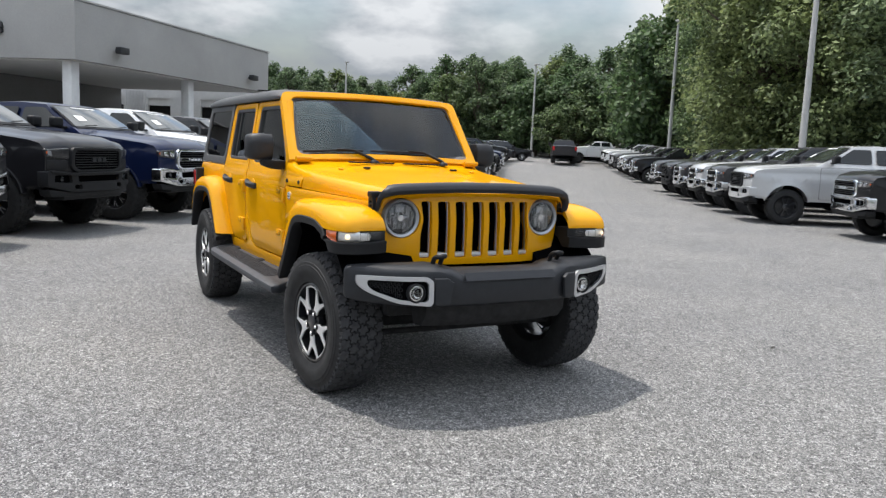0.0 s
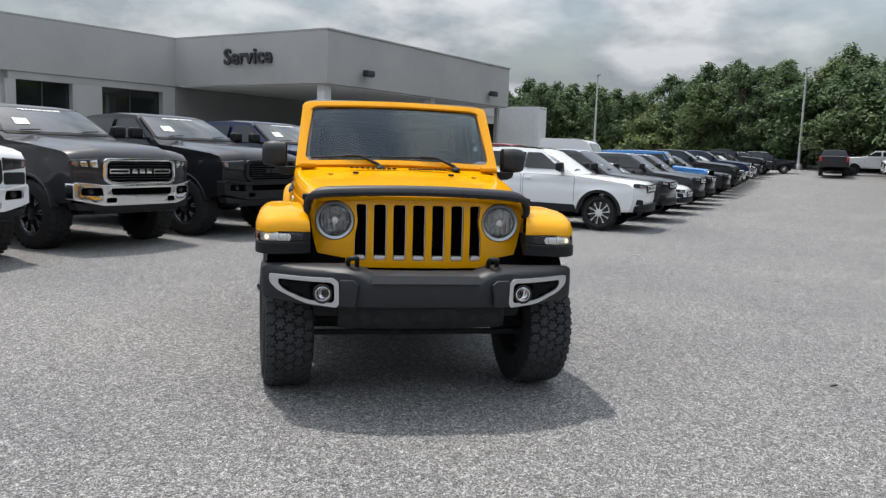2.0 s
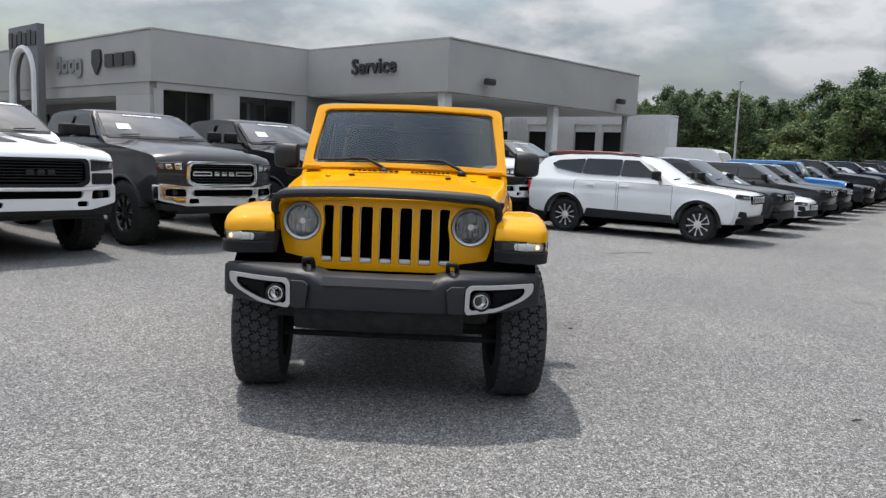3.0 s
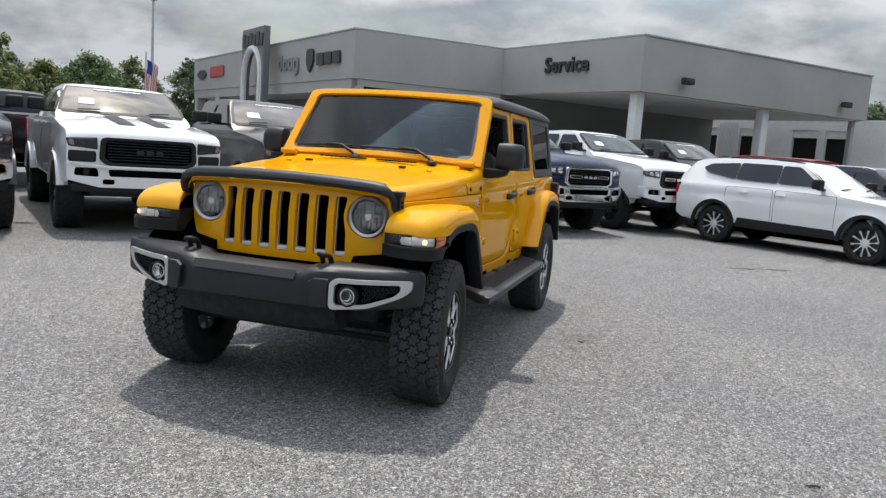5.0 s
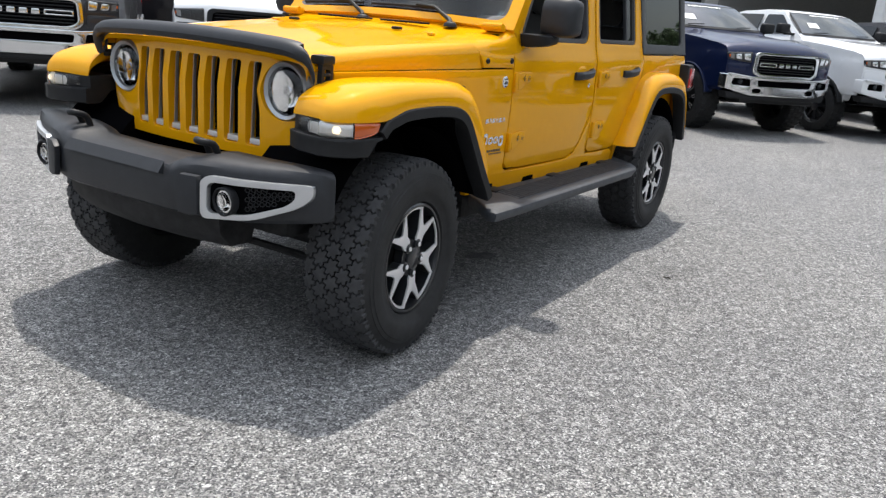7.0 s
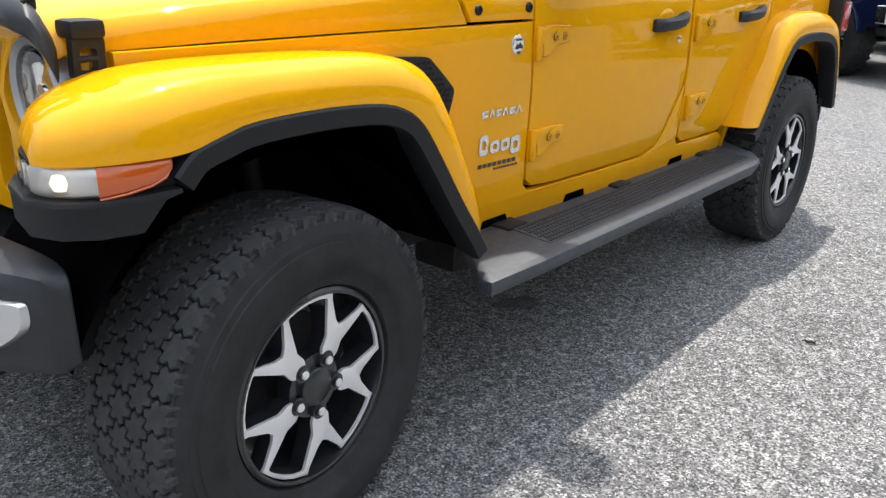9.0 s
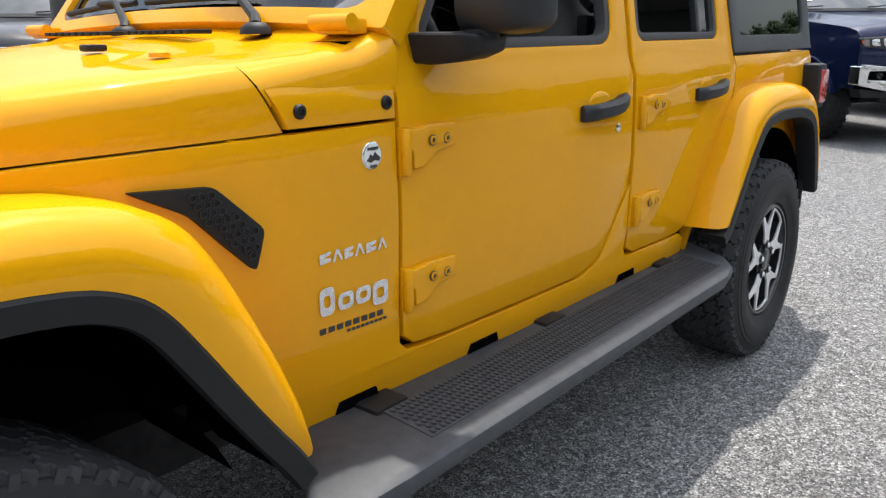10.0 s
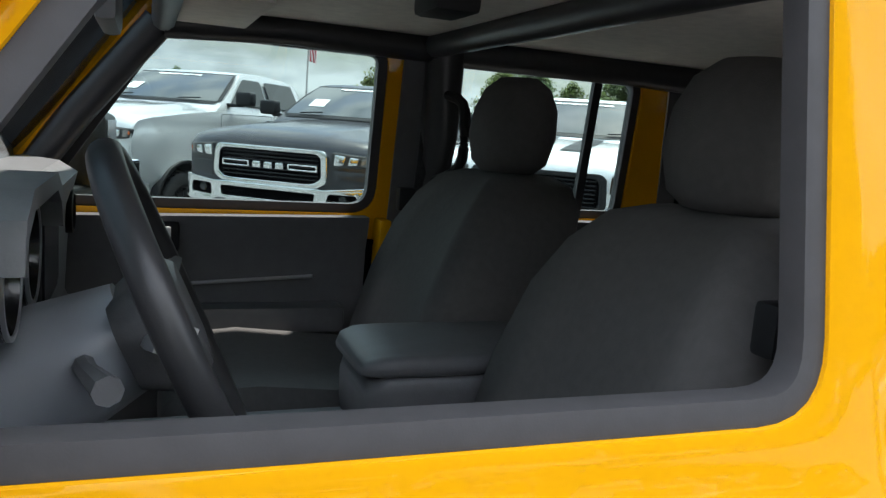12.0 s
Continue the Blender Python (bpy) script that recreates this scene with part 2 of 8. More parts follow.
SILVER = material("satin_silver", (0.62, 0.63, 0.65), 0.32, 0.85)
ALLOY = material("machined_alloy", (0.82, 0.82, 0.83), 0.36, 0.65)
RIM_DARK = material("gloss_black_rim", (0.018, 0.019, 0.022), 0.3, 0.2, coat=0.6)
LENS = glass("lamp_lens", (0.95, 0.95, 0.95), 1.5)
WINDSHIELD = glass("windshield_glass", (0.36, 0.43, 0.45), 1.46)
TINTED = glass("tinted_glass", (0.10, 0.11, 0.12), 1.7)
CLEAR = glass("clear_glass", (0.68, 0.76, 0.75), 1.45)
AMBER = material("amber_lens", (0.5, 0.085, 0.006), 0.15, coat=1.0)
RED_LENS = material("red_lens", (0.45, 0.01, 0.01), 0.2, coat=1.0)
REFLECTOR = material("lamp_reflector", (0.74, 0.73, 0.71), 0.3, 0.75)
WHITE_LENS = material("pale_lens", (0.24, 0.225, 0.215), 0.12, 0.5, coat=1.0)
PAPER = material("paper", (0.75, 0.76, 0.75), 0.8)
# ---- ground ----
def asphalt():
    m = material("pale_chip_asphalt", (0.2, 0.2, 0.2), 0.85)
    p = m.node_tree.nodes["Principled BSDF"]
    co = node(m, "TexCoord")
    chips = node(m, "TexVoronoi", Scale=170.0, Randomness=1.0)
    wire(m, co, "Object", chips, "Vector")
    tone = ramp(m, chips, "Color", [(0.12, (0.034, 0.035, 0.038)), (0.4, (0.118, 0.118, 0.121)), (0.68, (0.258, 0.256, 0.249)), (0.92, (0.47, 0.465, 0.452))])
    fine = node(m, "TexNoise", Scale=150.0, Detail=3.0, Roughness=0.7)
    wire(m, co, "Object", fine, "Vector")
    speck = ramp(m, fine, "Fac", [(0.3, (0.7,) * 3), (0.7, (1.25,) * 3)])
    wide = node(m, "TexNoise", Scale=0.35, Detail=7.0, Roughness=0.62)
    wire(m, co, "Object", wide, "Vector")
    wear = ramp(m, wide, "Fac", [(0.3, (0.82, 0.82, 0.84)), (0.7, (1.12, 1.11, 1.08))])
    blots = node(m, "TexNoise", Scale=1.7, Detail=4.0, Roughness=0.5)
    wire(m, co, "Object", blots, "Vector")
    stain = ramp(m, blots, "Fac", [(0.24, (0.62,) * 3), (0.36, (1.0,) * 3)])
    lumps = node(m, "TexVoronoi", Scale=54.0, Randomness=1.0)
    wire(m, co, "Object", lumps, "Vector")
    clump = ramp(m, lumps, "Color", [(0.1, (0.58,) * 3), (0.5, (0.94,) * 3), (0.9, (1.44,) * 3)])
    last, out = tone, "Color"
    for other in (speck, clump, wear, stain):
        mx = m.node_tree.nodes.new("ShaderNodeMix")
        mx.data_type, mx.blend_type = "RGBA", "MULTIPLY"
        mx.inputs["Factor"].default_value = 1.0
        wire(m, last, out, mx, "A")
        wire(m, other, "Color", mx, "B")
        last, out = mx, "Result"
    wire(m, last, out, p, "Base Color")
    b = node(m, "Bump", Strength=0.8, Distance=0.005)
    wire(m, chips, "Distance", b, "Height")
    b2 = node(m, "Bump", Strength=0.25, Distance=0.02)
    wire(m, fine, "Fac", b2, "Height")
    wire(m, b, "Normal", b2, "Normal")
    wire(m, b2, "Normal", p, "Normal")
    return m


ASPHALT = asphalt()


def rise(x, y):
    """Height of the ground, which climbs gently towards the far end of the lane."""
    s = x * 0.588 + y * 0.809
    if s < 24:
        return 0.0
    return 0.0005 * (min(s, 62) - 24) ** 2 + 0.03 * min(max(0.0, s - 62), 60)


def on_ground(x, y, up=0.0):
    return Vector((x, y, rise(x, y) + up))


def ground_sheet():
    bm = bmesh.new()
    rings = [0, 6, 12, 18, 24, 30, 36, 42, 50, 60, 72, 86, 110, 150, 200, 420, 900]
    n = 72
    loops = []
    for r in rings[1:]:
        loops.append([bm.verts.new(on_ground(r * math.cos(2 * math.pi * k / n) + 2, r * math.sin(2 * math.pi * k / n) + 2)) for k in range(n)])
    c = bm.verts.new((2, 2, 0))
    for k in range(n):
        bm.faces.new((c, loops[0][k - 1], loops[0][k]))
    for p, q in zip(loops, loops[1:]):
        for k in range(n):
            bm.faces.new((p[k - 1], p[k], q[k], q[k - 1]))
    ob = part("ground", bm, ASPHALT)
    return tagged(ob, "pale grey chip-seal asphalt car park with worn patches", "ground", kind="structure")


ground_sheet()

# ---- dealership building ----
STUCCO = grain(material("grey_stucco", (0.36, 0.357, 0.345), 0.85), (0.36, 0.357, 0.345), 14, 0.04, bump=0.3, bump_scale=160, distance=0.003, big=(0.35, 0.12))
SOFFIT = grain(material("soffit_white", (0.6, 0.6, 0.58), 0.85), (0.6, 0.6, 0.58), 3, 0.05)
WALL_WHITE = grain(material("white_wall", (0.68, 0.69, 0.69), 0.8), (0.68, 0.69, 0.69), 4, 0.05, big=(0.4, 0.12))
# darker copy of the grey stucco, with canopy and porch shade in it
SHADED_STUCCO = grain(material("shaded_stucco", (0.2, 0.2, 0.197), 0.85), (0.2, 0.2, 0.197), 10, 0.06, big=(0.5, 0.15))
PYLON = grain(material("grey_panel", (0.13, 0.133, 0.142), 0.5), (0.13, 0.133, 0.142), 3, 0.06)
SIGN_DARK = material("sign_dark", (0.03, 0.031, 0.034), 0.45)
SIGN_GREY = material("sign_grey", (0.22, 0.225, 0.23), 0.4)
SIGN_RED = material("sign_red", (0.42, 0.06, 0.05), 0.5)
SHOP_GLASS = material("dark_shop_glass", (0.012, 0.014, 0.016), 0.06, coat=1.0)
BAY_SHADE = material("bay_shade", (0.02, 0.02, 0.022), 0.9)

TOP, SOFF = 7.0, 4.55
P_L, P_C1, P_I, P_C2, P_E = (Vector((*p, 0)) for p in ((-37.7, 52.0), (-14.6, 32.7), (-8.25, 38.6), (-0.35, 32.25), (11.3, 44.7)))


def along(a, b, d0, d1, z0, z1, out0, out1, bev=0.0):
    """A block along the line a-b from d0 to d1 metres, and from out0 to out1 metres in front of it (to the right of a-b)."""
    d = (b - a).normalized()
    o = Vector((d.y, -d.x, 0))
    m = Matrix(((d.x, o.x, 0, a.x), (d.y, o.y, 0, a.y), (0, 0, 1, 0), (0, 0, 0, 1)))
    b_ = box(d0, d1, out0, out1, z0, z1, bev)
    bmesh.ops.transform(b_, matrix=m, verts=b_.verts)
    return b_


def wall_frame(a, b, d, z, out):
    """A pose on the wall a-b whose x runs along it, y up and z out of it."""
    u = (b - a).normalized()
    o = Vector((u.y, -u.x, 0))
    p = a + u * d + o * out
    return Matrix(((u.x, 0, o.x, p.x), (u.y, 0, o.y, p.y), (0, 1, 0, z), (0, 0, 0, 1)))


def dealership():
    house = thing("dealership_building", "low grey stucco car dealership with a service canopy", "building", kind="structure")
    side = (P_E - P_C2).normalized()
    face = (P_C2 - P_I).normalized()
    # main block behind the fascias
    # fascia: one closed band of stucco with thickness, and the roof behind it
    inner = P_I + side * 17.0
    plan = [(p.x, p.y) for p in (P_L, P_C1, P_I, P_C2, P_E, inner, P_L + side * 17.0)]
    part("fascia", plate(plan, "z", SOFF + 0.02, TOP, bev=0.04), STUCCO, house)
    part("roof_coping", plate([((Vector((*p, 0)) - P_I) * 1.004 + P_I)[:2] for p in plan], "z", TOP + 0.004, TOP + 0.09, bev=0.02), STUCCO, house, "thin coping along the parapet")
    # soffit of the canopy, set up inside the fascia
    soff = [P_I + face * 0.3, P_C2 - face * 0.35 + side * 0.35, P_E - face * 0.35, inner]
    part("soffit", plate([(p.x, p.y) for p in soff], "z", SOFF - 0.03, SOFF + 0.016), SOFFIT, house)
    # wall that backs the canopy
    part("canopy_back_wall", along(P_I, P_I + side, 0.0, 17.0, 0, SOFF - 0.032, -0.4, 0.0), SHADED_STUCCO, house)
    # show room walls under the two front faces
    part("showroom_wall", along(P_C1, P_I, 0.3, 9.3, 4.22, SOFF + 0.01, -0.5, -0.06), STUCCO, house)
    for d0, d1 in ((0.2, 0.62), (3.2, 4.65), (7.95, 9.0)):
        part("pier", along(P_C1, P_I, d0, d1, 0, 4.22, -0.75, -0.06, 0.02), STUCCO, house)
    for d0, d1 in ((0.62, 3.2), (4.65, 7.95)):
        w = part("shop_window", along(P_C1, P_I, d0, d1, 0.3, 4.22, -0.6, -0.45), SHOP_GLASS, house)
        part("window_frame", along(P_C1, P_I, (d0 + d1) / 2 - 0.04, (d0 + d1) / 2 + 0.04, 0.3, 4.22, -0.449, -0.4), SIGN_DARK, w)
        part("window_sill", along(P_C1, P_I, d0, d1, 0, 0.3, -0.6, -0.2), STUCCO, house)
    n = (P_C1 - P_L).length
    part("showroom_wall", along(P_L, P_C1, 0, n - 0.3, 3.95, SOFF + 0.01, -0.5, -0.06), STUCCO, house)
    for d, e in ((0.2, 1.0), (6, 7), (12, 13), (26.4, n - 0.25)):
        part("pier", along(P_L, P_C1, d, e, 0, 3.95, -0.75, -0.06, 0.02), STUCCO, house)
    part("recess_wall", along(P_L, P_C1, 0.5, n - 0.5, 0, 3.95, -3.3, -3.0), SHADED_STUCCO, house, "shaded wall of the entrance porch")
    part("porch_ceiling", along(P_L, P_C1, 0.5, n - 0.5, 3.955, 4.1, -3.3, -0.52), SOFFIT, house)
    for d, e in ((2.0, 5.0), (8.0, 11.0), (16.4, 19.6), (21.6, 24.2)):
        part("shop_window", along(P_L, P_C1, d, e, 0.3, 3.3, -2.98, -2.9), SHOP_GLASS, house)
    # canopy columns
    for p, half, mat in ((P_C2 - face * 0.7 + side * 0.6, 0.24, WALL_WHITE), (P_C2 - face * 0.7 + side * 9.3, 0.24, WALL_WHITE), (P_C2 - face * 0.6 + side * 16.7, 0.13, STUCCO)):
        part("column", along(p, p + side, -half, half, 0, SOFF - 0.032, -half, half, 0.03), mat, house)
    # wall lamps on the long side
    for d in (2.6, 14.6):
        m = wall_frame(P_C2, P_E, d, 5.25, 0.0)
        arm = part("wall_lamp", box(-0.06, 0.06, -0.06, 0.06, 0.0, 0.18, 0.01), SIGN_DARK, house, "dark wall lamp", at=m)
        part("lamp_head", box(-0.3, 0.3, -0.16, 0.14, 0.18, 0.5, 0.05), SIGN_DARK, arm)
    # lettering and plain shapes of the signs
    sgn = lettering("sign_letters", "Service", 1.08, 0.06, SIGN_DARK, house, wall_frame(P_I, P_C2, 5.2, 5.92, 0.07), 1.02)
    sgn["label"] = "dark raised sign letters"
    for u, wd, h0, h1 in ((-1.25, 0.6, -0.35, 0.6), (-0.45, 0.75, -0.35, 0.35), (0.4, 0.75, -0.35, 0.35), (1.2, 0.75, -0.62, 0.35)):
        m = wall_frame(P_L, P_C1, 21.25 + u, 5.65, 0.05)
        outer = rounded([(-wd / 2, h0), (wd / 2, h0), (wd / 2, h1), (-wd / 2, h1)], 0.22)
        part("sign_shape", plate(outer, "z", 0, 0.08, [[(p * 0.42, q * 0.4) for p, q in outer]]), SIGN_GREY, house, at=m)
    m = wall_frame(P_L, P_C1, 24.6, 5.75, 0.05)
    part("sign_shape", plate(rounded([(-0.45, 0.6), (-0.5, -0.1), (0, -0.75), (0.5, -0.1), (0.45, 0.6)], 0.15), "z", 0, 0.1), SIGN_DARK, house, at=m)
    for k in range(3):
        m = wall_frame(P_L, P_C1, 26.05 + 1.05 * k, 5.72, 0.05)
        part("sign_shape", plate(rounded([(-0.45, -0.33), (0.45, -0.33), (0.4, 0.33), (-0.45, 0.33)], 0.1), "z", 0, 0.1), SIGN_DARK, house, at=m)
    m = wall_frame(P_L, P_C1, 2.6, 5.75, 0.05)
    part("sign_shape", plate(rounded([(-1.3, 0), (-0.6, -0.34), (0.6, -0.34), (1.3, 0), (0.6, 0.34), (-0.6, 0.34)], 0.2), "z", 0, 0.08), SIGN_DARK, house, at=m)
    m = wall_frame(P_L, P_C1, 6.6, 5.85, 0.05)
    part("sign_shape", plate(rounded([(-1.7, -0.38), (1.7, -0.38), (1.7, 0.38), (-1.7, 0.38)], 0.12), "z", 0, 0.08), SIGN_RED, house, at=m)
    return house


def entrance_pylon():
    n = (P_C1 - P_L).length
    py = thing("entrance_pylon", "tall dark grey entrance pylon with a white arch", "sign", kind="structure")
    d0 = n - 15.2
    arch = [(0.9, 0.0)] + [(2.5 - 1.6 * math.cos(math.pi * k / 16), 5.0 + 1.75 * math.sin(math.pi * k / 16)) for k in range(17)] + [(4.1, 0.0)]
    face_poly = [(0.4, 0), *arch, (4.6, 0), (4.5, 8.0), (0.4, 8.0)]
    part("panel", plate(face_poly, "z", 0.5, 0.9, bev=0.03), PYLON, py, at=wall_frame(P_L, P_C1, d0, 0, 0.1))
    rim = [(2.5 - (1.6 + 0.0) * math.cos(math.pi * k / 16), 5.0 + 1.75 * math.sin(math.pi * k / 16)) for k in range(17)]
    tr = tube([(0.9, 0.0, 0.0)] + [(u, v, 0.0) for u, v in rim] + [(4.1, 0.0, 0.0)], 0.2, 8)
    part("arch_trim", tr, WALL_WHITE, py, "white arch trim", at=wall_frame(P_L, P_C1, d0, 0, 1.0))
    for k in range(6):
        part("sign_bar", plate(rounded([(-0.26, -0.36), (0.26, -0.36), (0.26, 0.36 if k % 2 else 0.5), (-0.26, 0.5 if k % 2 == 0 else 0.36)], 0.08), "z", 0, 0.06), SIGN_DARK, py, at=wall_frame(P_L, P_C1, d0 + 0.85 + 0.66 * k, 7.2, 1.01))
    return py


def workshop():
    """Lower white workshop with open bays behind the canopy."""
    ws = thing("workshop_building", "white corrugated workshop with dark open bay doors", "building", kind="structure")
    side = (P_E - P_C2).normalized()
    face = (P_C2 - P_I).normalized()
    a = P_E + side * 2.5 - face * 14.0
    b = P_E + side * 2.5 + face * 0.9
    n = (b - a).length
    bays = [(0.6, 2.2), (4.0, 5.7), (7.9, 9.6), (10.1, 11.6)]
    poly = [(0, 0)]
    for p, q in bays:
        poly += [(p, 0), (p, 4.15), (q, 4.15), (q, 0)]
    poly += [(n, 0), (n, 4.7), (0, 4.7)]
    part("front_wall", plate(poly, "z", -0.25, 0.0), WALL_WHITE, ws, at=wall_frame(a, b, 0, 0, 0))
    for p, q in bays:
        part("bay_door", plate([(p, 3.65), (q, 3.65), (q, 4.15), (p, 4.15)], "z", -0.2, -0.1), WALL_WHITE, ws, "raised white roller door", at=wall_frame(a, b, 0, 0, 0))
        # near-black sheet behind each opening stands for the shade in the bay
        part("bay_shade_sheet", plate([(p - 0.35, 0), (q + 0.2, 0), (q + 0.2, 4.3), (p - 0.35, 4.3)], "z", -0.75, -0.7), BAY_SHADE, ws, at=wall_frame(a, b, 0, 0, 0))
    part("side_wall", along(b, b + side, -0.02, 1.2, 0, 4.66, -0.3, -0.02), WALL_WHITE, ws)
    part("roof", plate([(p.x, p.y) for p in (a, b, b + side * 1.2, a + side * 4)], "z", 4.704, 4.8), WALL_WHITE, ws)
    ribs = bmesh.new()
    for k in range(14):
        merged(ribs, box(0.02 + 0.11 * k, 0.07 + 0.11 * k, 0.1, 4.6, 0.002, 0.05))
    part("corrugated_sheet", ribs, WALL_WHITE, ws, at=wall_frame(a, b, 2.35, 0, 0))
    return ws


dealership()
entrance_pylon()
workshop()
# ---- yellow off-road vehicle (x to its left, y to its rear, front axle at y = 0) ----
SEAT_CLOTH = grain(material("black_seat_cloth", (0.088, 0.084, 0.082), 0.9), (0.088, 0.084, 0.082), 60, 0.08, bump=0.4, bump_scale=500, distance=0.001)
LEATHER = grain(material("black_leatherette", (0.12, 0.121, 0.125), 0.45), (0.12, 0.121, 0.125), 30, 0.08, bump=0.3, bump_scale=300, distance=0.001)
HARDTOP = grain(material("grey_hardtop", (0.055, 0.058, 0.062), 0.6), (0.055, 0.058, 0.062), 25, 0.15, bump=0.5, bump_scale=500, distance=0.001)
HEADLINER = grain(material("headliner", (0.76, 0.71, 0.63), 0.95), (0.76, 0.71, 0.63), 30, 0.08)
# lighter copy of the rubber: highlights on the lugs over dark grooves painted in
LUG = grain(material("highlit_tread_rubber", (0.036, 0.0365, 0.039), 0.7, spec=0.35), (0.036, 0.0365, 0.039), 25, 0.3, bump=0.3, bump_scale=250, distance=0.001)
STEP = grain(material("step_plastic", (0.05, 0.054, 0.062), 0.55, spec=0.4), (0.05, 0.054, 0.062), 30, 0.2, bump=0.3, bump_scale=600, distance=0.0006)
FLUTED = material("reflector", (0.82, 0.84, 0.86), 0.16, 1.0)
BEZEL = material("grey_bezel", (0.4, 0.41, 0.42), 0.35, 0.7)
LIT = material("lit_bulb", (0.5, 0.4, 0.26), 0.2, coat=1.0)
LIT.node_tree.nodes["Principled BSDF"].inputs["Emission Color"].default_value = (1.0, 0.82, 0.55, 1)
LIT.node_tree.nodes["Principled BSDF"].inputs["Emission Strength"].default_value = 1.3


SEAL = grain(material("grey_seal_rubber", (0.045, 0.044, 0.047), 0.55), (0.045, 0.044, 0.047), 30, 0.12, bump=0.2, bump_scale=500, distance=0.0005)
WHEEL_HIDE = grain(material("wheel_leather", (0.035, 0.035, 0.037), 0.36), (0.035, 0.035, 0.037), 40, 0.1, bump=0.2, bump_scale=400, distance=0.0005)
# pale blue-grey base: the sky's reflection on the shroud is in it
SHROUD = material("sky_sheen_shroud", (0.3, 0.32, 0.35), 0.28, spec=0.7)
# lighter than its dark plastic: light on the dash put into the colour
DASH = grain(material("lit_dash_plastic", (0.17, 0.172, 0.178), 0.45), (0.17, 0.172, 0.178), 30, 0.1, bump=0.3, bump_scale=350, distance=0.0008)


def lerp(keys, t):
    """A value between keys (t, v), in straight steps."""
    if t <= keys[0][0]:
        return keys[0][1]
    for (a, p), (b, q) in zip(keys, keys[1:]):
        if t <= b:
            return p + (q - p) * (t - a) / (b - a)
    return keys[-1][1]


def side_x(y, z):
    """Half width of the body at a place along it and a height."""
    base = lerp([(-0.3, 0.64), (0.2, 0.705), (0.6, 0.745), (0.97, 0.768), (1.4, 0.782), (2.2, 0.795), (3.7, 0.79)], y)
    up = lerp([(0.5, -0.035), (0.72, -0.006), (0.95, 0.002), (1.1, 0.0), (1.19, -0.004), (1.225, -0.016), (1.26, -0.024), (1.8, -0.108)], z)
    return base + up


def skin(poly, holes=(), depth=0.03, bev=0.005, lift=0.0, zs=(), ys=()):
    """A panel of the left side, drawn in (y, z) and laid on the body's curve."""
    b = plate(poly, "x", -depth, 0.0, holes, bev=bev, seg=2)
    for z in (*zs, 0.72, 0.95, 1.1, 1.19, 1.225, 1.26):
        bmesh.ops.bisect_plane(b, geom=[*b.verts, *b.edges, *b.faces], plane_co=(0, 0, z), plane_no=(0, 0, 1), dist=1e-5)
    for y in (*ys, 0.2, 0.6, 1.4, 2.2):
        bmesh.ops.bisect_plane(b, geom=[*b.verts, *b.edges, *b.faces], plane_co=(0, y, 0), plane_no=(0, 1, 0), dist=1e-5)
    for v in b.verts:
        v.co.x += side_x(v.co.y, v.co.z) + lift
    return b


def pair(name, make, mat, parent, label=""):
    """A part on the left and its mirror image on the right."""
    left = part(name, make(), mat, parent, label)
    right = part(name, mirror_x(make()), mat, parent, label)
    return left, right


def arc(cy, cz, r, a0, a1, n=14):
    return [(cy + r * math.cos(radians(a0 + (a1 - a0) * k / n)), cz + r * math.sin(radians(a0 + (a1 - a0) * k / n))) for k in range(n + 1)]


def inside(poly, u, v, margin=0.0):
    """Whether a point lies inside a polygon, at least margin away from its edges."""
    hit, n = False, len(poly)
    for i in range(n):
        (a, b), (c, d) = poly[i - 1], poly[i]
        if (b > v) != (d > v) and u < (c - a) * (v - b) / (d - b) + a:
            hit = not hit
        e = Vector((c - a, d - b))
        k = max(0.0, min(1.0, ((u - a) * e.x + (v - b) * e.y) / max(e.length_squared, 1e-12)))
        if math.hypot(u - a - k * e.x, v - b - k * e.y) < margin:
            return False
    return hit


TYRE_R, TYRE_W, RIM_R = 0.409, 0.285, 0.226


def tyre_mesh():
    """All-terrain tyre with separate tread lugs and shoulder lugs, axis along x."""
    w = TYRE_W / 2
    prof = [(RIM_R + 0.002, -w + 0.035), (RIM_R + 0.012, -w + 0.012), (RIM_R + 0.05, -w + 0.001), (RIM_R + 0.09, -w - 0.004), (RIM_R + 0.13, -w + 0.004), (RIM_R + 0.158, -w + 0.014), (TYRE_R - 0.02, -w + 0.03),
            (TYRE_R - 0.018, -w + 0.06), (TYRE_R - 0.016, 0), (TYRE_R - 0.018, w - 0.06), (TYRE_R - 0.02, w - 0.03), (RIM_R + 0.158, w - 0.014), (RIM_R + 0.13, w - 0.004), (RIM_R + 0.128, w - 0.0005), (RIM_R + 0.112, w + 0.001), (RIM_R + 0.11, w + 0.004),
            (RIM_R + 0.09, w + 0.005), (RIM_R + 0.055, w + 0.003), (RIM_R + 0.05, w - 0.001), (RIM_R + 0.012, w - 0.012), (RIM_R + 0.002, w - 0.035)]
    bm = lathe(prof, 72, "x", closed=True)
    return bm


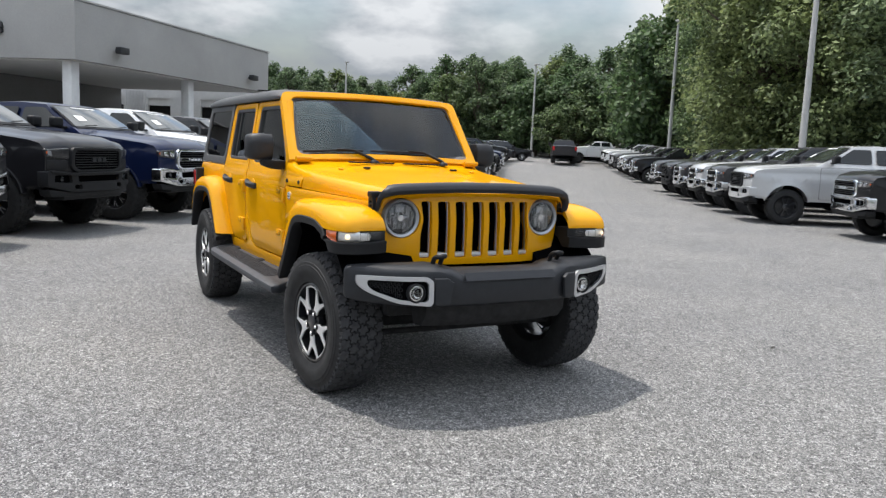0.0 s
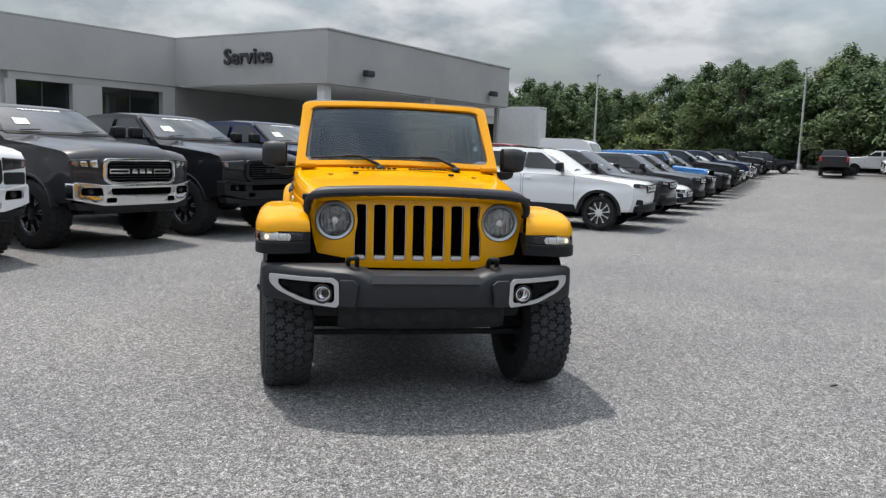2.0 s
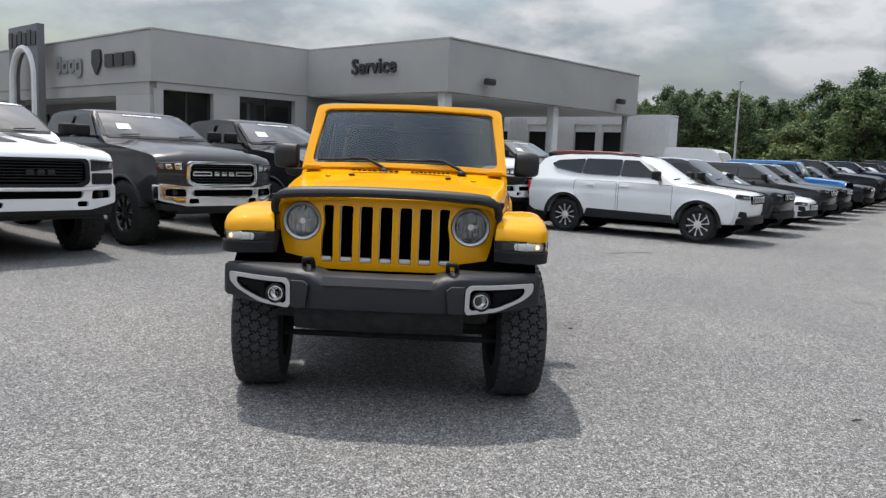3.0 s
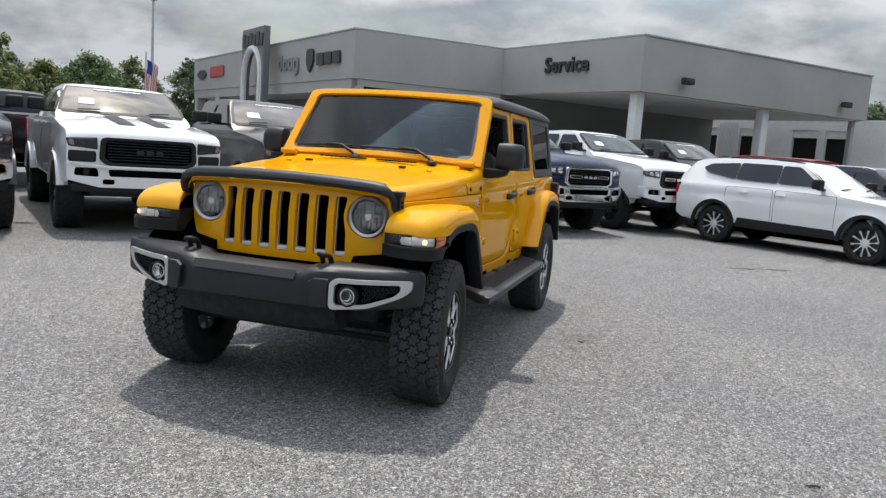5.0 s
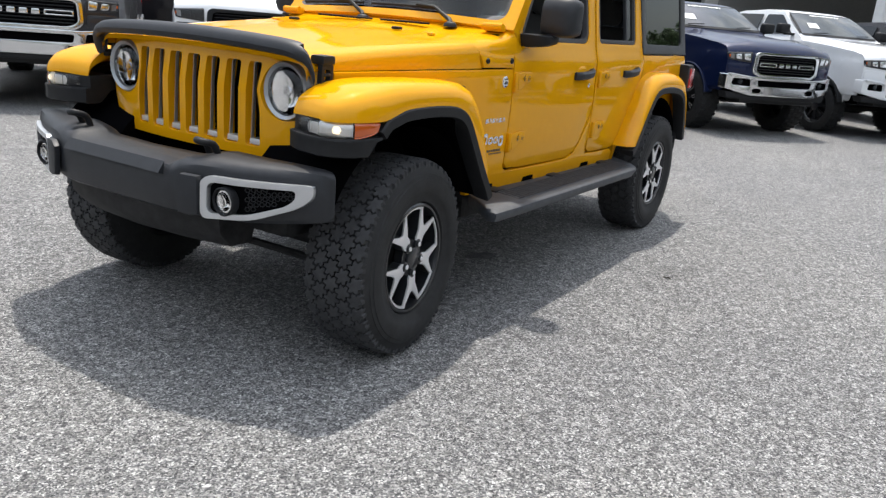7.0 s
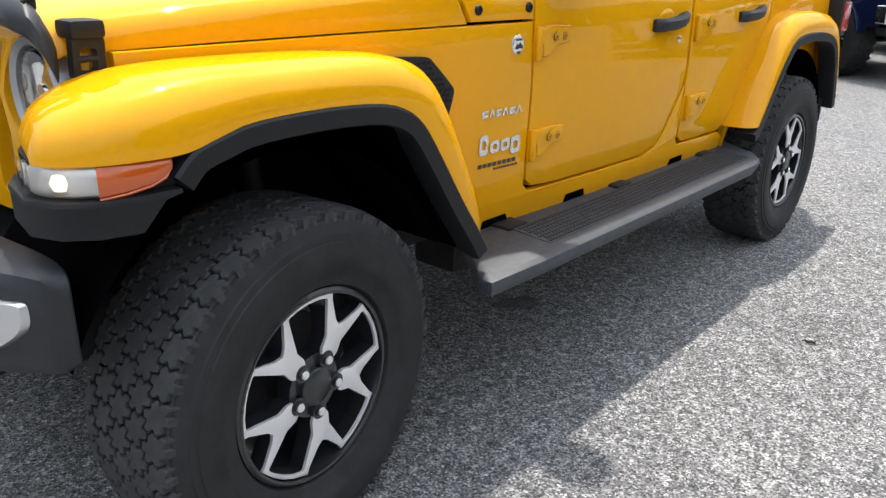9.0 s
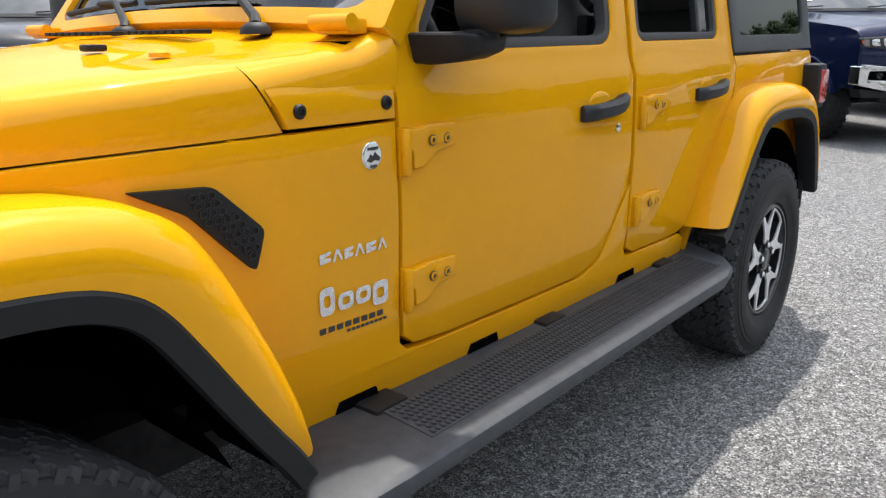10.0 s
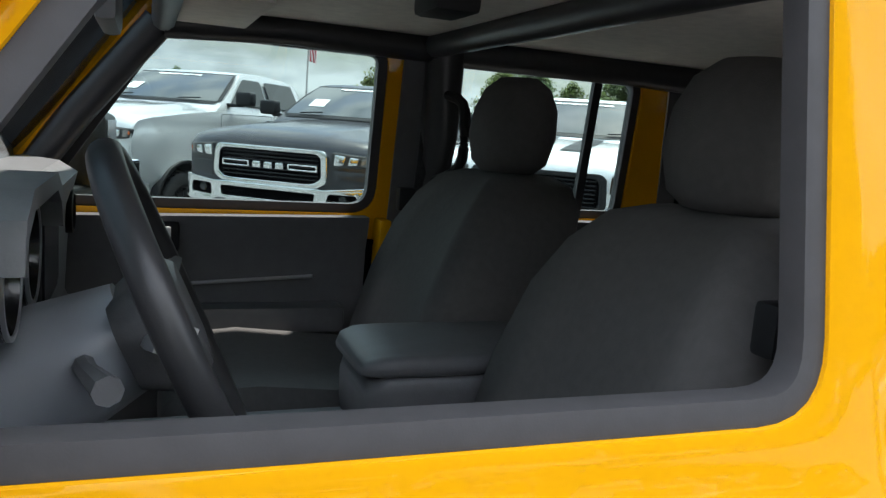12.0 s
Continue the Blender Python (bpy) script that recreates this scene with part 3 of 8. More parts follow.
def tread_mesh():
    """Interlocking all-terrain lugs: five rows of blocks with S-shaped edges, each raised from the carcass, and rounded side lugs."""
    rng = random.Random(4)
    girth, n, rows_across, wide = 2 * math.pi * TYRE_R, 40, 5, 0.0525
    pitch, skew = girth / n, 0.12
    b = bmesh.new()

    def block(corners, centre, inset):
        poly = []
        for p, q in zip(corners, corners[1:] + corners[:1]):
            d = q - p
            nrm = Vector((-d.y, d.x)) * 0.21
            poly += [p, p + d * 0.3 + nrm, p + d * 0.46 + nrm * 0.5, p + d * 0.54 - nrm * 0.5, p + d * 0.7 - nrm]
        top = TYRE_R + rng.uniform(-0.0008, 0.0008)
        loops = []
        for r, f in ((TYRE_R - 0.022, inset + 0.05), (top - 0.0025, inset), (top, inset - 0.09)):
            loop = []
            for p in poly:
                v = centre + (p - centre) * f
                x = max(-0.131, min(0.131, v.y))
                rr = r - 0.62 * max(0.0, abs(x) - 0.085) ** 1.3
                th = (v.x - skew * x) / TYRE_R
                loop.append(b.verts.new((x, rr * math.cos(th), rr * math.sin(th))))
            loops.append(loop)
        b.faces.new(loops[2])
        for lo, hi in zip(loops, loops[1:]):
            for j in range(len(lo)):
                b.faces.new((lo[j - 1], lo[j], hi[j], hi[j - 1]))
    for row in range(rows_across):
        for k in range(n):
            c = Vector(((k + 0.5 * (row % 2)) * pitch, (row - 2) * wide))
            h, v = pitch / 2, wide / 2
            block([c + Vector(p) for p in ((-h, -v * 0.62), (0, -v * 1.38), (h, -v * 0.62), (h, v * 0.62), (0, v * 1.38), (-h, v * 0.62))], c, 0.88)
    # side lugs on both shoulders, long and short by turns
    w = TYRE_W / 2
    for k in range(n):
        for s in (-1, 1):
            a = (k + 0.25) * pitch - skew * s * 0.13
            reach, ha = (0.062, 0.021) if k % 2 else (0.042, 0.024)
            vs = []
            for da, r, lift in ((-ha, 0.02, 0.004), (ha, 0.02, 0.004), (ha * 0.9, reach - 0.012, 0.0035), (ha * 0.5, reach, 0.001), (-ha * 0.6, reach, 0.001), (-ha * 0.95, reach - 0.014, 0.0035)):
                rr = TYRE_R - r
                t = (a + da) / TYRE_R
                base = w - lerp([(0.02, 0.026), (0.035, 0.015), (0.062, 0.003)], r)
                vs.append([b.verts.new((s * (base + lf), (rr + sh) * math.cos(t), (rr + sh) * math.sin(t))) for lf, sh in ((-0.004, 0.0), (lift, 0.0))])
            b.faces.new([p[1] for p in vs])
            for j in range(len(vs)):
                b.faces.new((vs[j - 1][0], vs[j][0], vs[j][1], vs[j - 1][1]))
    return b


def spoke_faces():
    """Machined faces of five forked spokes, drawn in (y, z): a stem, two thin prongs, and a fine line round the windows."""
    out = []
    for k in range(5):
        a = 2 * math.pi * k / 5 + math.pi / 2
        c, s = math.cos(a), math.sin(a)
        at = lambda r, q: (r * c - q * s, r * s + q * c)
        pol = lambda r, d: at(r * math.cos(radians(d)), r * math.sin(radians(d)))
        half = [at(0.066, -0.017), at(0.084, -0.0265), at(0.113, -0.026), at(0.132, -0.036), at(0.19, -0.0655), pol(0.2035, -20.4), pol(0.2045, -27), pol(0.2045, -35.95), pol(0.2138, -35.95), pol(0.2138, -27), pol(0.2145, -15.2), at(0.194, -0.05), at(0.155, -0.0155)]
        mirror = [at(0.155, 0.0155), at(0.194, 0.05), pol(0.2145, 15.2), pol(0.2138, 27), pol(0.2138, 35.95), pol(0.2045, 35.95), pol(0.2045, 27), pol(0.2035, 20.4), at(0.19, 0.0655), at(0.132, 0.036), at(0.113, 0.026), at(0.084, 0.0265), at(0.066, 0.017)]
        out.append([*half, at(0.146, 0.0), *mirror])
    return out


def wheel_parts(parent):
    """Tyre, rim with spokes, hub cap and lug nuts, facing +x, under the wheel parent."""
    w = TYRE_W / 2
    tyre = part("tyre", tyre_mesh(), RUBBER, parent, "black all-terrain tyre")
    tread = part("tread", tread_mesh(), LUG, tyre, "interlocking tread lugs", smooth=0)
    tread["kind"] = "stuff"
    barrel = [(RIM_R + 0.004, w - 0.03), (RIM_R + 0.004, w - 0.02), (RIM_R - 0.004, w - 0.016), (RIM_R - 0.008, w - 0.03), (RIM_R - 0.012, w - 0.05), (RIM_R - 0.03, w - 0.12), (RIM_R - 0.03, -w + 0.06), (RIM_R + 0.004, -w + 0.03), (RIM_R + 0.008, -w + 0.03), (RIM_R + 0.008, w - 0.03)]
    rim = part("rim", lathe(barrel, 64, "x", closed=True), RIM_DARK, parent, "gloss black rim with machined spokes")
    part("brake_disc", lathe([(0.15, w - 0.13), (0.15, w - 0.12), (0.06, w - 0.118), (0.05, w - 0.09)], 32, "x"), CHASSIS, rim)
    part("caliper", box(w - 0.15, w - 0.1, 0.07, 0.15, 0.02, 0.1, 0.012), CHASSIS, rim)
    backs = bmesh.new()
    for poly in spoke_faces():
        plate([(u * 1.0, v * 1.0) for u, v in poly], "x", w - 0.07, w - 0.0305, bm=backs)
    plate(arc(0, 0, 0.075, 0, 360, 24)[:-1], "x", w - 0.07, w - 0.032, bm=backs)
    part("spoke_body", backs, RIM_DARK, rim)
    for poly in spoke_faces():
        part("spoke", plate(poly, "x", w - 0.03, w - 0.022, bev=0.002), ALLOY, rim, "machined silver spoke face")
    ring = lathe([(RIM_R - 0.006, w - 0.017), (RIM_R - 0.003, w - 0.0135), (RIM_R - 0.0095, w - 0.0145), (RIM_R - 0.0095, w - 0.018)], 64, "x", closed=True)
    part("rim_edge", ring, RIM_DARK, rim)
    part("hub_cap", lathe([(0.045, w - 0.034), (0.045, w - 0.021), (0.04, w - 0.017), (0.0, w - 0.016)], 28, "x"), RIM_DARK, rim)
    for k in range(5):
        a = 2 * math.pi * k / 5 + math.pi / 2
        c = (0, 0.0635 * math.cos(a), 0.0635 * math.sin(a))
        nut = part("lug_nut", lathe([(0.021, w - 0.035), (0.021, w - 0.0215), (0.0145, w - 0.0212), (0.014, w - 0.015), (0.0, w - 0.014)], 14, "x", c), RIM_DARK, rim)
        part("nut_face", lathe([(0.0105, w - 0.0145), (0.0095, w - 0.0115), (0.0, w - 0.0105)], 8, "x", c), ALLOY, nut)


def smoothed(loops, n):
    """The same loft with its stations on smooth curves."""
    cols = [spline([lp[i] for lp in loops], n) for i in range(len(loops[0]))]
    return [[c[j] for c in cols] for j in range(n)]


def front_fender():
    """Yellow front mudguard of the left side: a loft of sections along the arch."""
    st = [(-0.462, 1.0, -0.462, 0.985, 0.62, 0.82), (-0.44, 1.045, -0.445, 0.985, 0.625, 0.862), (-0.39, 1.075, -0.395, 0.985, 0.635, 0.9), (-0.32, 1.096, -0.325, 0.985, 0.65, 0.921), (-0.25, 1.108, -0.245, 0.987, 0.665, 0.926),
          (-0.17, 1.115, -0.175, 1.006, 0.67, 0.926), (-0.08, 1.118, -0.1, 1.022, 0.68, 0.926), (0.1, 1.118, 0.07, 1.026, 0.70, 0.926), (0.24, 1.112, 0.215, 1.016, 0.715, 0.926), (0.33, 1.096, 0.295, 0.99, 0.72, 0.926),
          (0.4, 1.06, 0.345, 0.95, 0.725, 0.926), (0.45, 1.0, 0.392, 0.885, 0.73, 0.926), (0.5, 0.91, 0.435, 0.82, 0.735, 0.926), (0.56, 0.79, 0.495, 0.73, 0.74, 0.92), (0.612, 0.67, 0.553, 0.65, 0.745, 0.905), (0.632, 0.605, 0.592, 0.6, 0.745, 0.885)]
    loops = []

    def slant(p):
        return Vector((p.x, p.y + 0.3 * max(0.0, 0.83 - p.x) * max(0.0, min(1.0, (-p.y - 0.25) / 0.17)), p.z))
    for yt, zt, yl, zl, xi, xo in st:
        d = Vector((0, yl - yt, zl - zt))
        loop = [Vector((xi, yt, zt - 0.006)), Vector((xi + (xo - xi) * 0.45, yt, zt)), Vector((xi + (xo - xi) * 0.72, yt, zt - 0.003)), Vector((xo - 0.035, yt + d.y * 0.12, zt + d.z * 0.12)),
                Vector((xo - 0.012, yt + d.y * 0.34, zt + d.z * 0.34)), Vector((xo, yt + d.y * 0.66, zt + d.z * 0.66)), Vector((xo, yl, zl)), Vector((xo - 0.02, yl, zl)), Vector((xo - 0.03, yt + d.y * 0.7, zt + d.z * 0.7)), Vector((xi, yt + d.y * 0.3, zt + d.z * 0.3 - 0.012))]
        loops.append([slant(p) for p in loop])
    return loft(smoothed(loops, 46))


def flare_strip(path, xo, depth, wide):
    """Black flare edge: a strip below an arch path of (y, z), turned inwards."""
    loops = []
    path = [(p.y, p.z) for p in spline([(0, y, z) for y, z in path], 3 * len(path))]
    n = len(path)
    for i, (y, z) in enumerate(path):
        a, b = path[max(i - 1, 0)], path[min(i + 1, n - 1)]
        t = Vector((b[0] - a[0], b[1] - a[1])).normalized()
        nrm = Vector((t.y, -t.x))
        k = wide
        lo = (y + nrm.x * k, z + nrm.y * k)
        loops.append([(xo - 0.006, y, z), (xo, y + nrm.x * 0.006, z + nrm.y * 0.006), (xo - 0.002, lo[0], lo[1]), (xo - 0.012, lo[0] + nrm.x * 0.004, lo[1] + nrm.y * 0.004), (xo - depth, lo[0] - nrm.x * 0.01, lo[1] - nrm.y * 0.01), (xo - depth, y, z)])
    return loft(loops)


def yellow_vehicle():
    car = thing("off_road_vehicle", "glossy yellow four-door off-road vehicle with black trim, front window open", "car")

    # -- wheels --
    first = None
    for x, y, turn in ((0.77, 0.02, -32), (0.77, 3.008, 3), (-0.77, 0.02, 40), (-0.77, 3.008, 9)):
        m = pose(x, y, TYRE_R - 0.004, 0, 0, (0 if x > 0 else 180) + (6 if y < 1 else 0)) @ pose(0, 0, 0, turn, 0, 0)
        if first is None:
            first = new("wheel")
            wheel_parts(first)
            first.parent = car
            first.matrix_basis = m
        else:
            w = copy_thing(first, m)
            w.parent = car

    # -- lower body --
    def lower_side():
        return skin([(-0.22, 1.128), (0.3, 1.137), (0.966, 1.143), (0.966, 0.73), (0.974, 0.66), (1.0, 0.636), (1.05, 0.629), (1.72, 0.625), (1.81, 0.655), (1.962, 0.868), (1.966, 0.66), (1.99, 0.629), (2.38, 0.625), (2.43, 0.6), (2.43, 0.545), (0.69, 0.54), (0.66, 0.62), (0.575, 0.78), (0.42, 0.93), (-0.22, 0.98)])
    pair("body_side", lower_side, YELLOW, car)

    def quarter():
        arch = arc(3.0, 0.44, 0.53, -5, 185, 18)
        return skin([(2.772, 1.222), (3.71, 1.222), (3.73, 0.9), (3.74, 0.62), (3.56, 0.60), *arch[2:-1], (2.46, 0.66), (2.76, 1.09)])
    pair("rear_quarter", quarter, YELLOW, car)

    def cowl_side():
        return skin([(0.708, 1.15), (0.966, 1.15), (0.97, 1.224), (0.672, 1.224)], bev=0.003)
    pair("cowl_side", cowl_side, YELLOW, car)

    # near-black liner behind the panels closes the gaps and paints their shade
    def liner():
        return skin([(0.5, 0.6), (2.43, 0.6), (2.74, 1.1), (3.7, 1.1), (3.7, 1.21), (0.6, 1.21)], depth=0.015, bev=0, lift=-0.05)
    pair("gap_shade_liner", liner, CAVITY_SHADE, car)

    # -- doors --
    front_door = [(0.976, 1.24), (0.974, 0.735), (0.984, 0.672), (1.02, 0.645), (1.14, 0.637), (1.70, 0.633), (1.80, 0.662), (1.94, 0.858), (1.953, 0.92), (1.953, 1.7), (1.935, 1.735), (1.9, 1.745), (1.3, 1.745), (1.255, 1.735), (0.995, 1.335)]
    front_win = rounded([(1.085, 1.278), (1.866, 1.279), (1.862, 1.706), (1.325, 1.706), (1.07, 1.32)], [0.04, 0.075, 0.05, 0.04, 0.03], 6)
    rear_door = [(1.972, 1.24), (1.97, 0.735), (1.982, 0.66), (2.03, 0.636), (2.37, 0.632), (2.42, 0.65), (2.74, 1.08), (2.763, 1.13), (2.763, 1.23), (2.705, 1.7), (2.685, 1.735), (2.65, 1.745), (2.0, 1.745), (1.975, 1.73)]
    rear_win = rounded([(2.015, 1.285), (2.635, 1.285), (2.622, 1.702), (2.015, 1.702)], [0.05, 0.05, 0.05, 0.05], 6)

    def ring(poly, k):
        c = Vector((sum(p[0] for p in poly) / len(poly), sum(p[1] for p in poly) / len(poly)))
        return [tuple(c + (Vector(p) - c) * k) for p in poly]

    def inset(poly, d):
        out, n = [], len(poly)
        for i in range(n):
            a, b = Vector(poly[i - 1]), Vector(poly[(i + 1) % n])
            t = (b - a).normalized()
            out.append((poly[i][0] - t.y * d, poly[i][1] + t.x * d))
        return out

    for side in (1, -1):
        flip = (lambda b: b) if side > 0 else mirror_x
        for name, shape, win in (("front_door", front_door, front_win), ("rear_door", rear_door, rear_win)):
            door = part(name, flip(skin(shape, [win], depth=0.045, bev=0.006, ys=(1.1, 1.3, 1.6, 2.4))), YELLOW, car)
            seal = skin(win, [inset(win, 0.024)], depth=0.03, bev=0.005, lift=-0.005)
            part("window_seal", flip(seal), SEAL, door, "dark rubber window seal")
            if name == "front_door":
                inner = [(1.06, 1.262), (1.03, 0.75), (1.7, 0.72), (1.838, 0.95), (1.838, 1.275)]
            else:
                inner = [(2.03, 1.28), (2.03, 0.72), (2.35, 0.72), (2.68, 1.1), (2.66, 1.28)]
            part("door_trim", flip(skin(inner, depth=0.05, bev=0.0, lift=-0.047)), LEATHER, door, "black inner door trim")
            # glass: the left side windows are wound down
            if side < 0:
                part("window_glass", flip(skin(inset(win, 0.02), depth=0.004, bev=0, lift=-0.022)), CLEAR, door).visible_shadow = False
            if name == "rear_door":
                bar = skin([(2.475, 1.3), (2.5, 1.3), (2.495, 1.7), (2.47, 1.7)], depth=0.02, bev=0.003, lift=-0.012)
                part("window_bar", flip(bar), GREY_PLASTIC, door)
                if side > 0:
                    part("window_glass", skin([(2.5, 1.31), (2.615, 1.31), (2.605, 1.68), (2.495, 1.68)], depth=0.004, bev=0, lift=-0.02), TINTED, door).visible_shadow = False
            # handle with its finger cup and lock
            y0 = 1.655 if name == "front_door" else 2.395
            zc = 1.108 if name == "front_door" else 1.112
            sx = side_x(y0 + 0.1, zc)
            cup = bmesh.new()
            bmesh.ops.create_uvsphere(cup, u_segments=20, v_segments=10, radius=1)
            bmesh.ops.transform(cup, matrix=pose(sx - 0.002, y0 + 0.105, zc + 0.012) @ Matrix.Diagonal((0.008, 0.062, 0.036, 1)), verts=cup.verts)
            part("handle_cup", flip(cup), YELLOW, door)
            h = loft([[(sx + dx, y0 + dy, zc + dz + k) for dx, dz in ((0.0, -0.02), (0.02 * s, -0.024), (0.03 * s, -0.016), (0.032 * s, 0.01), (0.02 * s, 0.021), (0.0, 0.016))] for dy, s, k in ((0.0, 0.45, -0.004), (0.02, 1.0, -0.004), (0.06, 1.25, -0.003), (0.13, 1.4, 0.0), (0.18, 1.35, 0.005), (0.205, 1.2, 0.014), (0.222, 1.0, 0.017), (0.234, 0.4, 0.016))])
            bevel(h, [e for e in h.edges if e.calc_face_angle(0) > 0.5], 0.004, 2)
            part("door_handle", flip(h), GREY_PLASTIC, door, "dark grey pull handle")
            if name == "front_door" and side > 0:
                part("door_lock", lathe([(0.013, 0), (0.013, 0.004), (0.009, 0.006), (0, 0.006)], 20, "x", (side_x(1.862, 1.046), 1.862, 1.046)), CHROME, door)
            # two exposed hinges on the front edge
            hy, zs = (0.972, (1.094, 0.796)) if name == "front_door" else (1.985, (1.093, 0.79))
            for z in zs:
                hx = side_x(hy, z)
                leaf = plate(rounded([(hy + 0.028, z - 0.052), (hy + 0.06, z - 0.05), (hy + 0.1, z - 0.022), (hy + 0.165, z - 0.014), (hy + 0.165, z + 0.034), (hy + 0.075, z + 0.037), (hy + 0.04, z + 0.03), (hy + 0.002, z + 0.032), (hy + 0.002, z - 0.01), (hy + 0.026, z - 0.012)], 0.006, 3), "x", hx - 0.006, hx + 0.017, bev=0.005, seg=3)
                lathe([(0.0105, -0.062), (0.0125, -0.058), (0.0125, 0.03), (0.0105, 0.034)], 14, "z", (hx + 0.008, hy + 0.012, z), bm=leaf)
                plate(rounded([(hy + 0.085, z - 0.006), (hy + 0.155, z - 0.004), (hy + 0.155, z + 0.026), (hy + 0.085, z + 0.028)], 0.012, 3), "x", hx + 0.016, hx + 0.021, bev=0.003, bm=leaf)
                hinge = part("hinge", flip(leaf), YELLOW, door)
                gap = plate(rounded([(hy + 0.024, z - 0.0645), (hy + 0.062, z - 0.053), (hy + 0.102, z - 0.025), (hy + 0.167, z - 0.016), (hy + 0.167, z + 0.036), (hy + 0.075, z + 0.039), (hy - 0.002, z + 0.036), (hy - 0.002, z - 0.0645)], 0.005, 3), "x", hx - 0.004, hx + 0.0025)
                part("hinge_gap", flip(gap), YELLOW, hinge)
                for dy in (0.082, 0.128):
                    bolt = lathe([(0.0095, 0.02), (0.0095, 0.0225), (0.006, 0.024), (0.0055, 0.021), (0, 0.0205)], 14, "x", (hx, hy + dy, z + 0.004))
                    part("hinge_bolt", flip(bolt), YELLOW, hinge)
                    # thin dark ring paints the shade round the bolt head
                    part("bolt_shade_ring", flip(lathe([(0.0118, 0.0195), (0.0118, 0.0216), (0.0096, 0.0216)], 14, "x", (hx, hy + dy, z + 0.004))), SIGN_DARK, hinge)

    # -- hood and cowl --
    def hood_loop(y, w, zc, zs, crown, low):
        half = [(w, low), (w, zs - 0.055), (w - 0.004, zs - 0.03), (w - 0.016, zs - 0.01), (w - 0.04, zs + 0.002), (w - 0.09, zs + 0.008), (w * 0.66, zs + 0.013), (w * 0.58, zs + 0.016), (w * 0.53, zc - 0.004), (w * 0.47, zc), (w * 0.24, zc + crown), (0.0, zc + crown * 1.2)]
        pts = [(x, y, z) for x, z in half] + [(-x, y, z) for x, z in reversed(half[:-1])]
        return pts

    hood_st = [(-0.328, 0.612, 1.168, 1.15, 0.0, 1.135), (-0.322, 0.616, 1.186, 1.168, 0.001, 1.128), (-0.29, 0.622, 1.202, 1.184, 0.002, 1.128), (-0.2, 0.634, 1.214, 1.196, 0.004, 1.13), (0.0, 0.664, 1.234, 1.214, 0.006, 1.135), (0.25, 0.698, 1.256, 1.234, 0.008, 1.14), (0.5, 0.726, 1.276, 1.252, 0.008, 1.143), (0.64, 0.739, 1.286, 1.262, 0.008, 1.145)]
    loops = [hood_loop(*s) for s in hood_st]
    # the rear edge runs back towards its middle
    last = [(x, y + 0.10 * max(0.0, 1 - (abs(x) / 0.66) ** 3) + (0.6 * max(0.0, 1.25 - z) if abs(x) > 0.7 else 0.0), z + 0.012 * max(0.0, 1 - (abs(x) / 0.66) ** 3)) for x, y, z in loops[-1]]
    part("hood", loft(loops + [last], ring=False), YELLOW, car, smooth=35)
    cst = [(0.646, 0.735, 1.286, 1.262, 0.008, 1.195), (0.8, 0.744, 1.3, 1.276, 0.008, 1.2), (0.9, 0.75, 1.312, 1.29, 0.008, 1.2), (0.965, 0.755, 1.33, 1.314, 0.004, 1.2), (0.985, 0.757, 1.336, 1.32, 0.004, 1.2)]
    cl = [hood_loop(*s) for s in cst]
    cl[0] = [(x, y + 0.1 * max(0.0, 1 - (abs(x) / 0.66) ** 3) + 0.002, z + 0.012 * max(0.0, 1 - (abs(x) / 0.66) ** 3) - 0.003) for x, y, z in cl[0]]
    cl[0] = [(x, y + (0.6 * max(0.0, 1.25 - z) if abs(x) > 0.7 else 0.0), z) for x, y, z in cl[0]]
    part("cowl", loft(cl, ring=False), YELLOW, car, smooth=35)
    # solid near-black block: the bay's shade put into its colour
    part("engine_bay", box(-0.56, 0.56, -0.2, 0.9, 0.66, 1.13), CAVITY_SHADE, car)
    for x0, x1 in ((-0.36, -0.02), (0.06, 0.34)):
        vent = bmesh.new()
        for k in range(9):
            xa = x0 + (x1 - x0) * k / 9
            merged(vent, box(xa, xa + (x1 - x0) / 13, 0.79, 0.85, 1.318, 1.3275, 0.002))
        part("cowl_vent", vent, PLASTIC, car)
    for s in (1, -1):
        # windshield hinge knuckles on the cowl, and hood bump stops
        kn = box(s * 0.66 - 0.05, s * 0.66 + 0.05, 0.9, 0.955, 1.312, 1.345, 0.01)
        lathe([(0.017, -0.056), (0.017, 0.056)], 14, "x", (s * 0.66, 0.905, 1.336), bm=kn)
        part("windshield_hinge", kn, YELLOW, car)
        part("hood_stop", lathe([(0.02, 0), (0.019, 0.008), (0.012, 0.013), (0, 0.014)], 18, "z", (s * 0.5, 0.62, 1.276)), YELLOW, car)
        part("washer_nozzle", box(s * 0.33 - 0.02, s * 0.33 + 0.02, 0.56, 0.6, 1.286, 1.3, 0.006), PLASTIC, car)
        for y, z in ((0.735, 1.18), (0.944, 1.182)):
            b = lathe([(0.014, -0.002), (0.014, 0.003), (0.011, 0.007), (0.006, 0.0075), (0.005, 0.004), (0, 0.004)], 18, "x", (side_x(y, z), y, z))
            part("body_bolt", b if s > 0 else mirror_x(b), PLASTIC, car)

    # hood guard along the leading edge, with its latches
    gp = [(-0.634, -0.318, 1.11), (-0.632, -0.33, 1.145), (-0.612, -0.342, 1.182), (-0.55, -0.352, 1.204), (-0.4, -0.362, 1.214), (-0.2, -0.372, 1.221), (0, -0.375, 1.223)]
    gp += [(-x, y, z) for x, y, z in reversed(gp[:-1])]
    strip = []
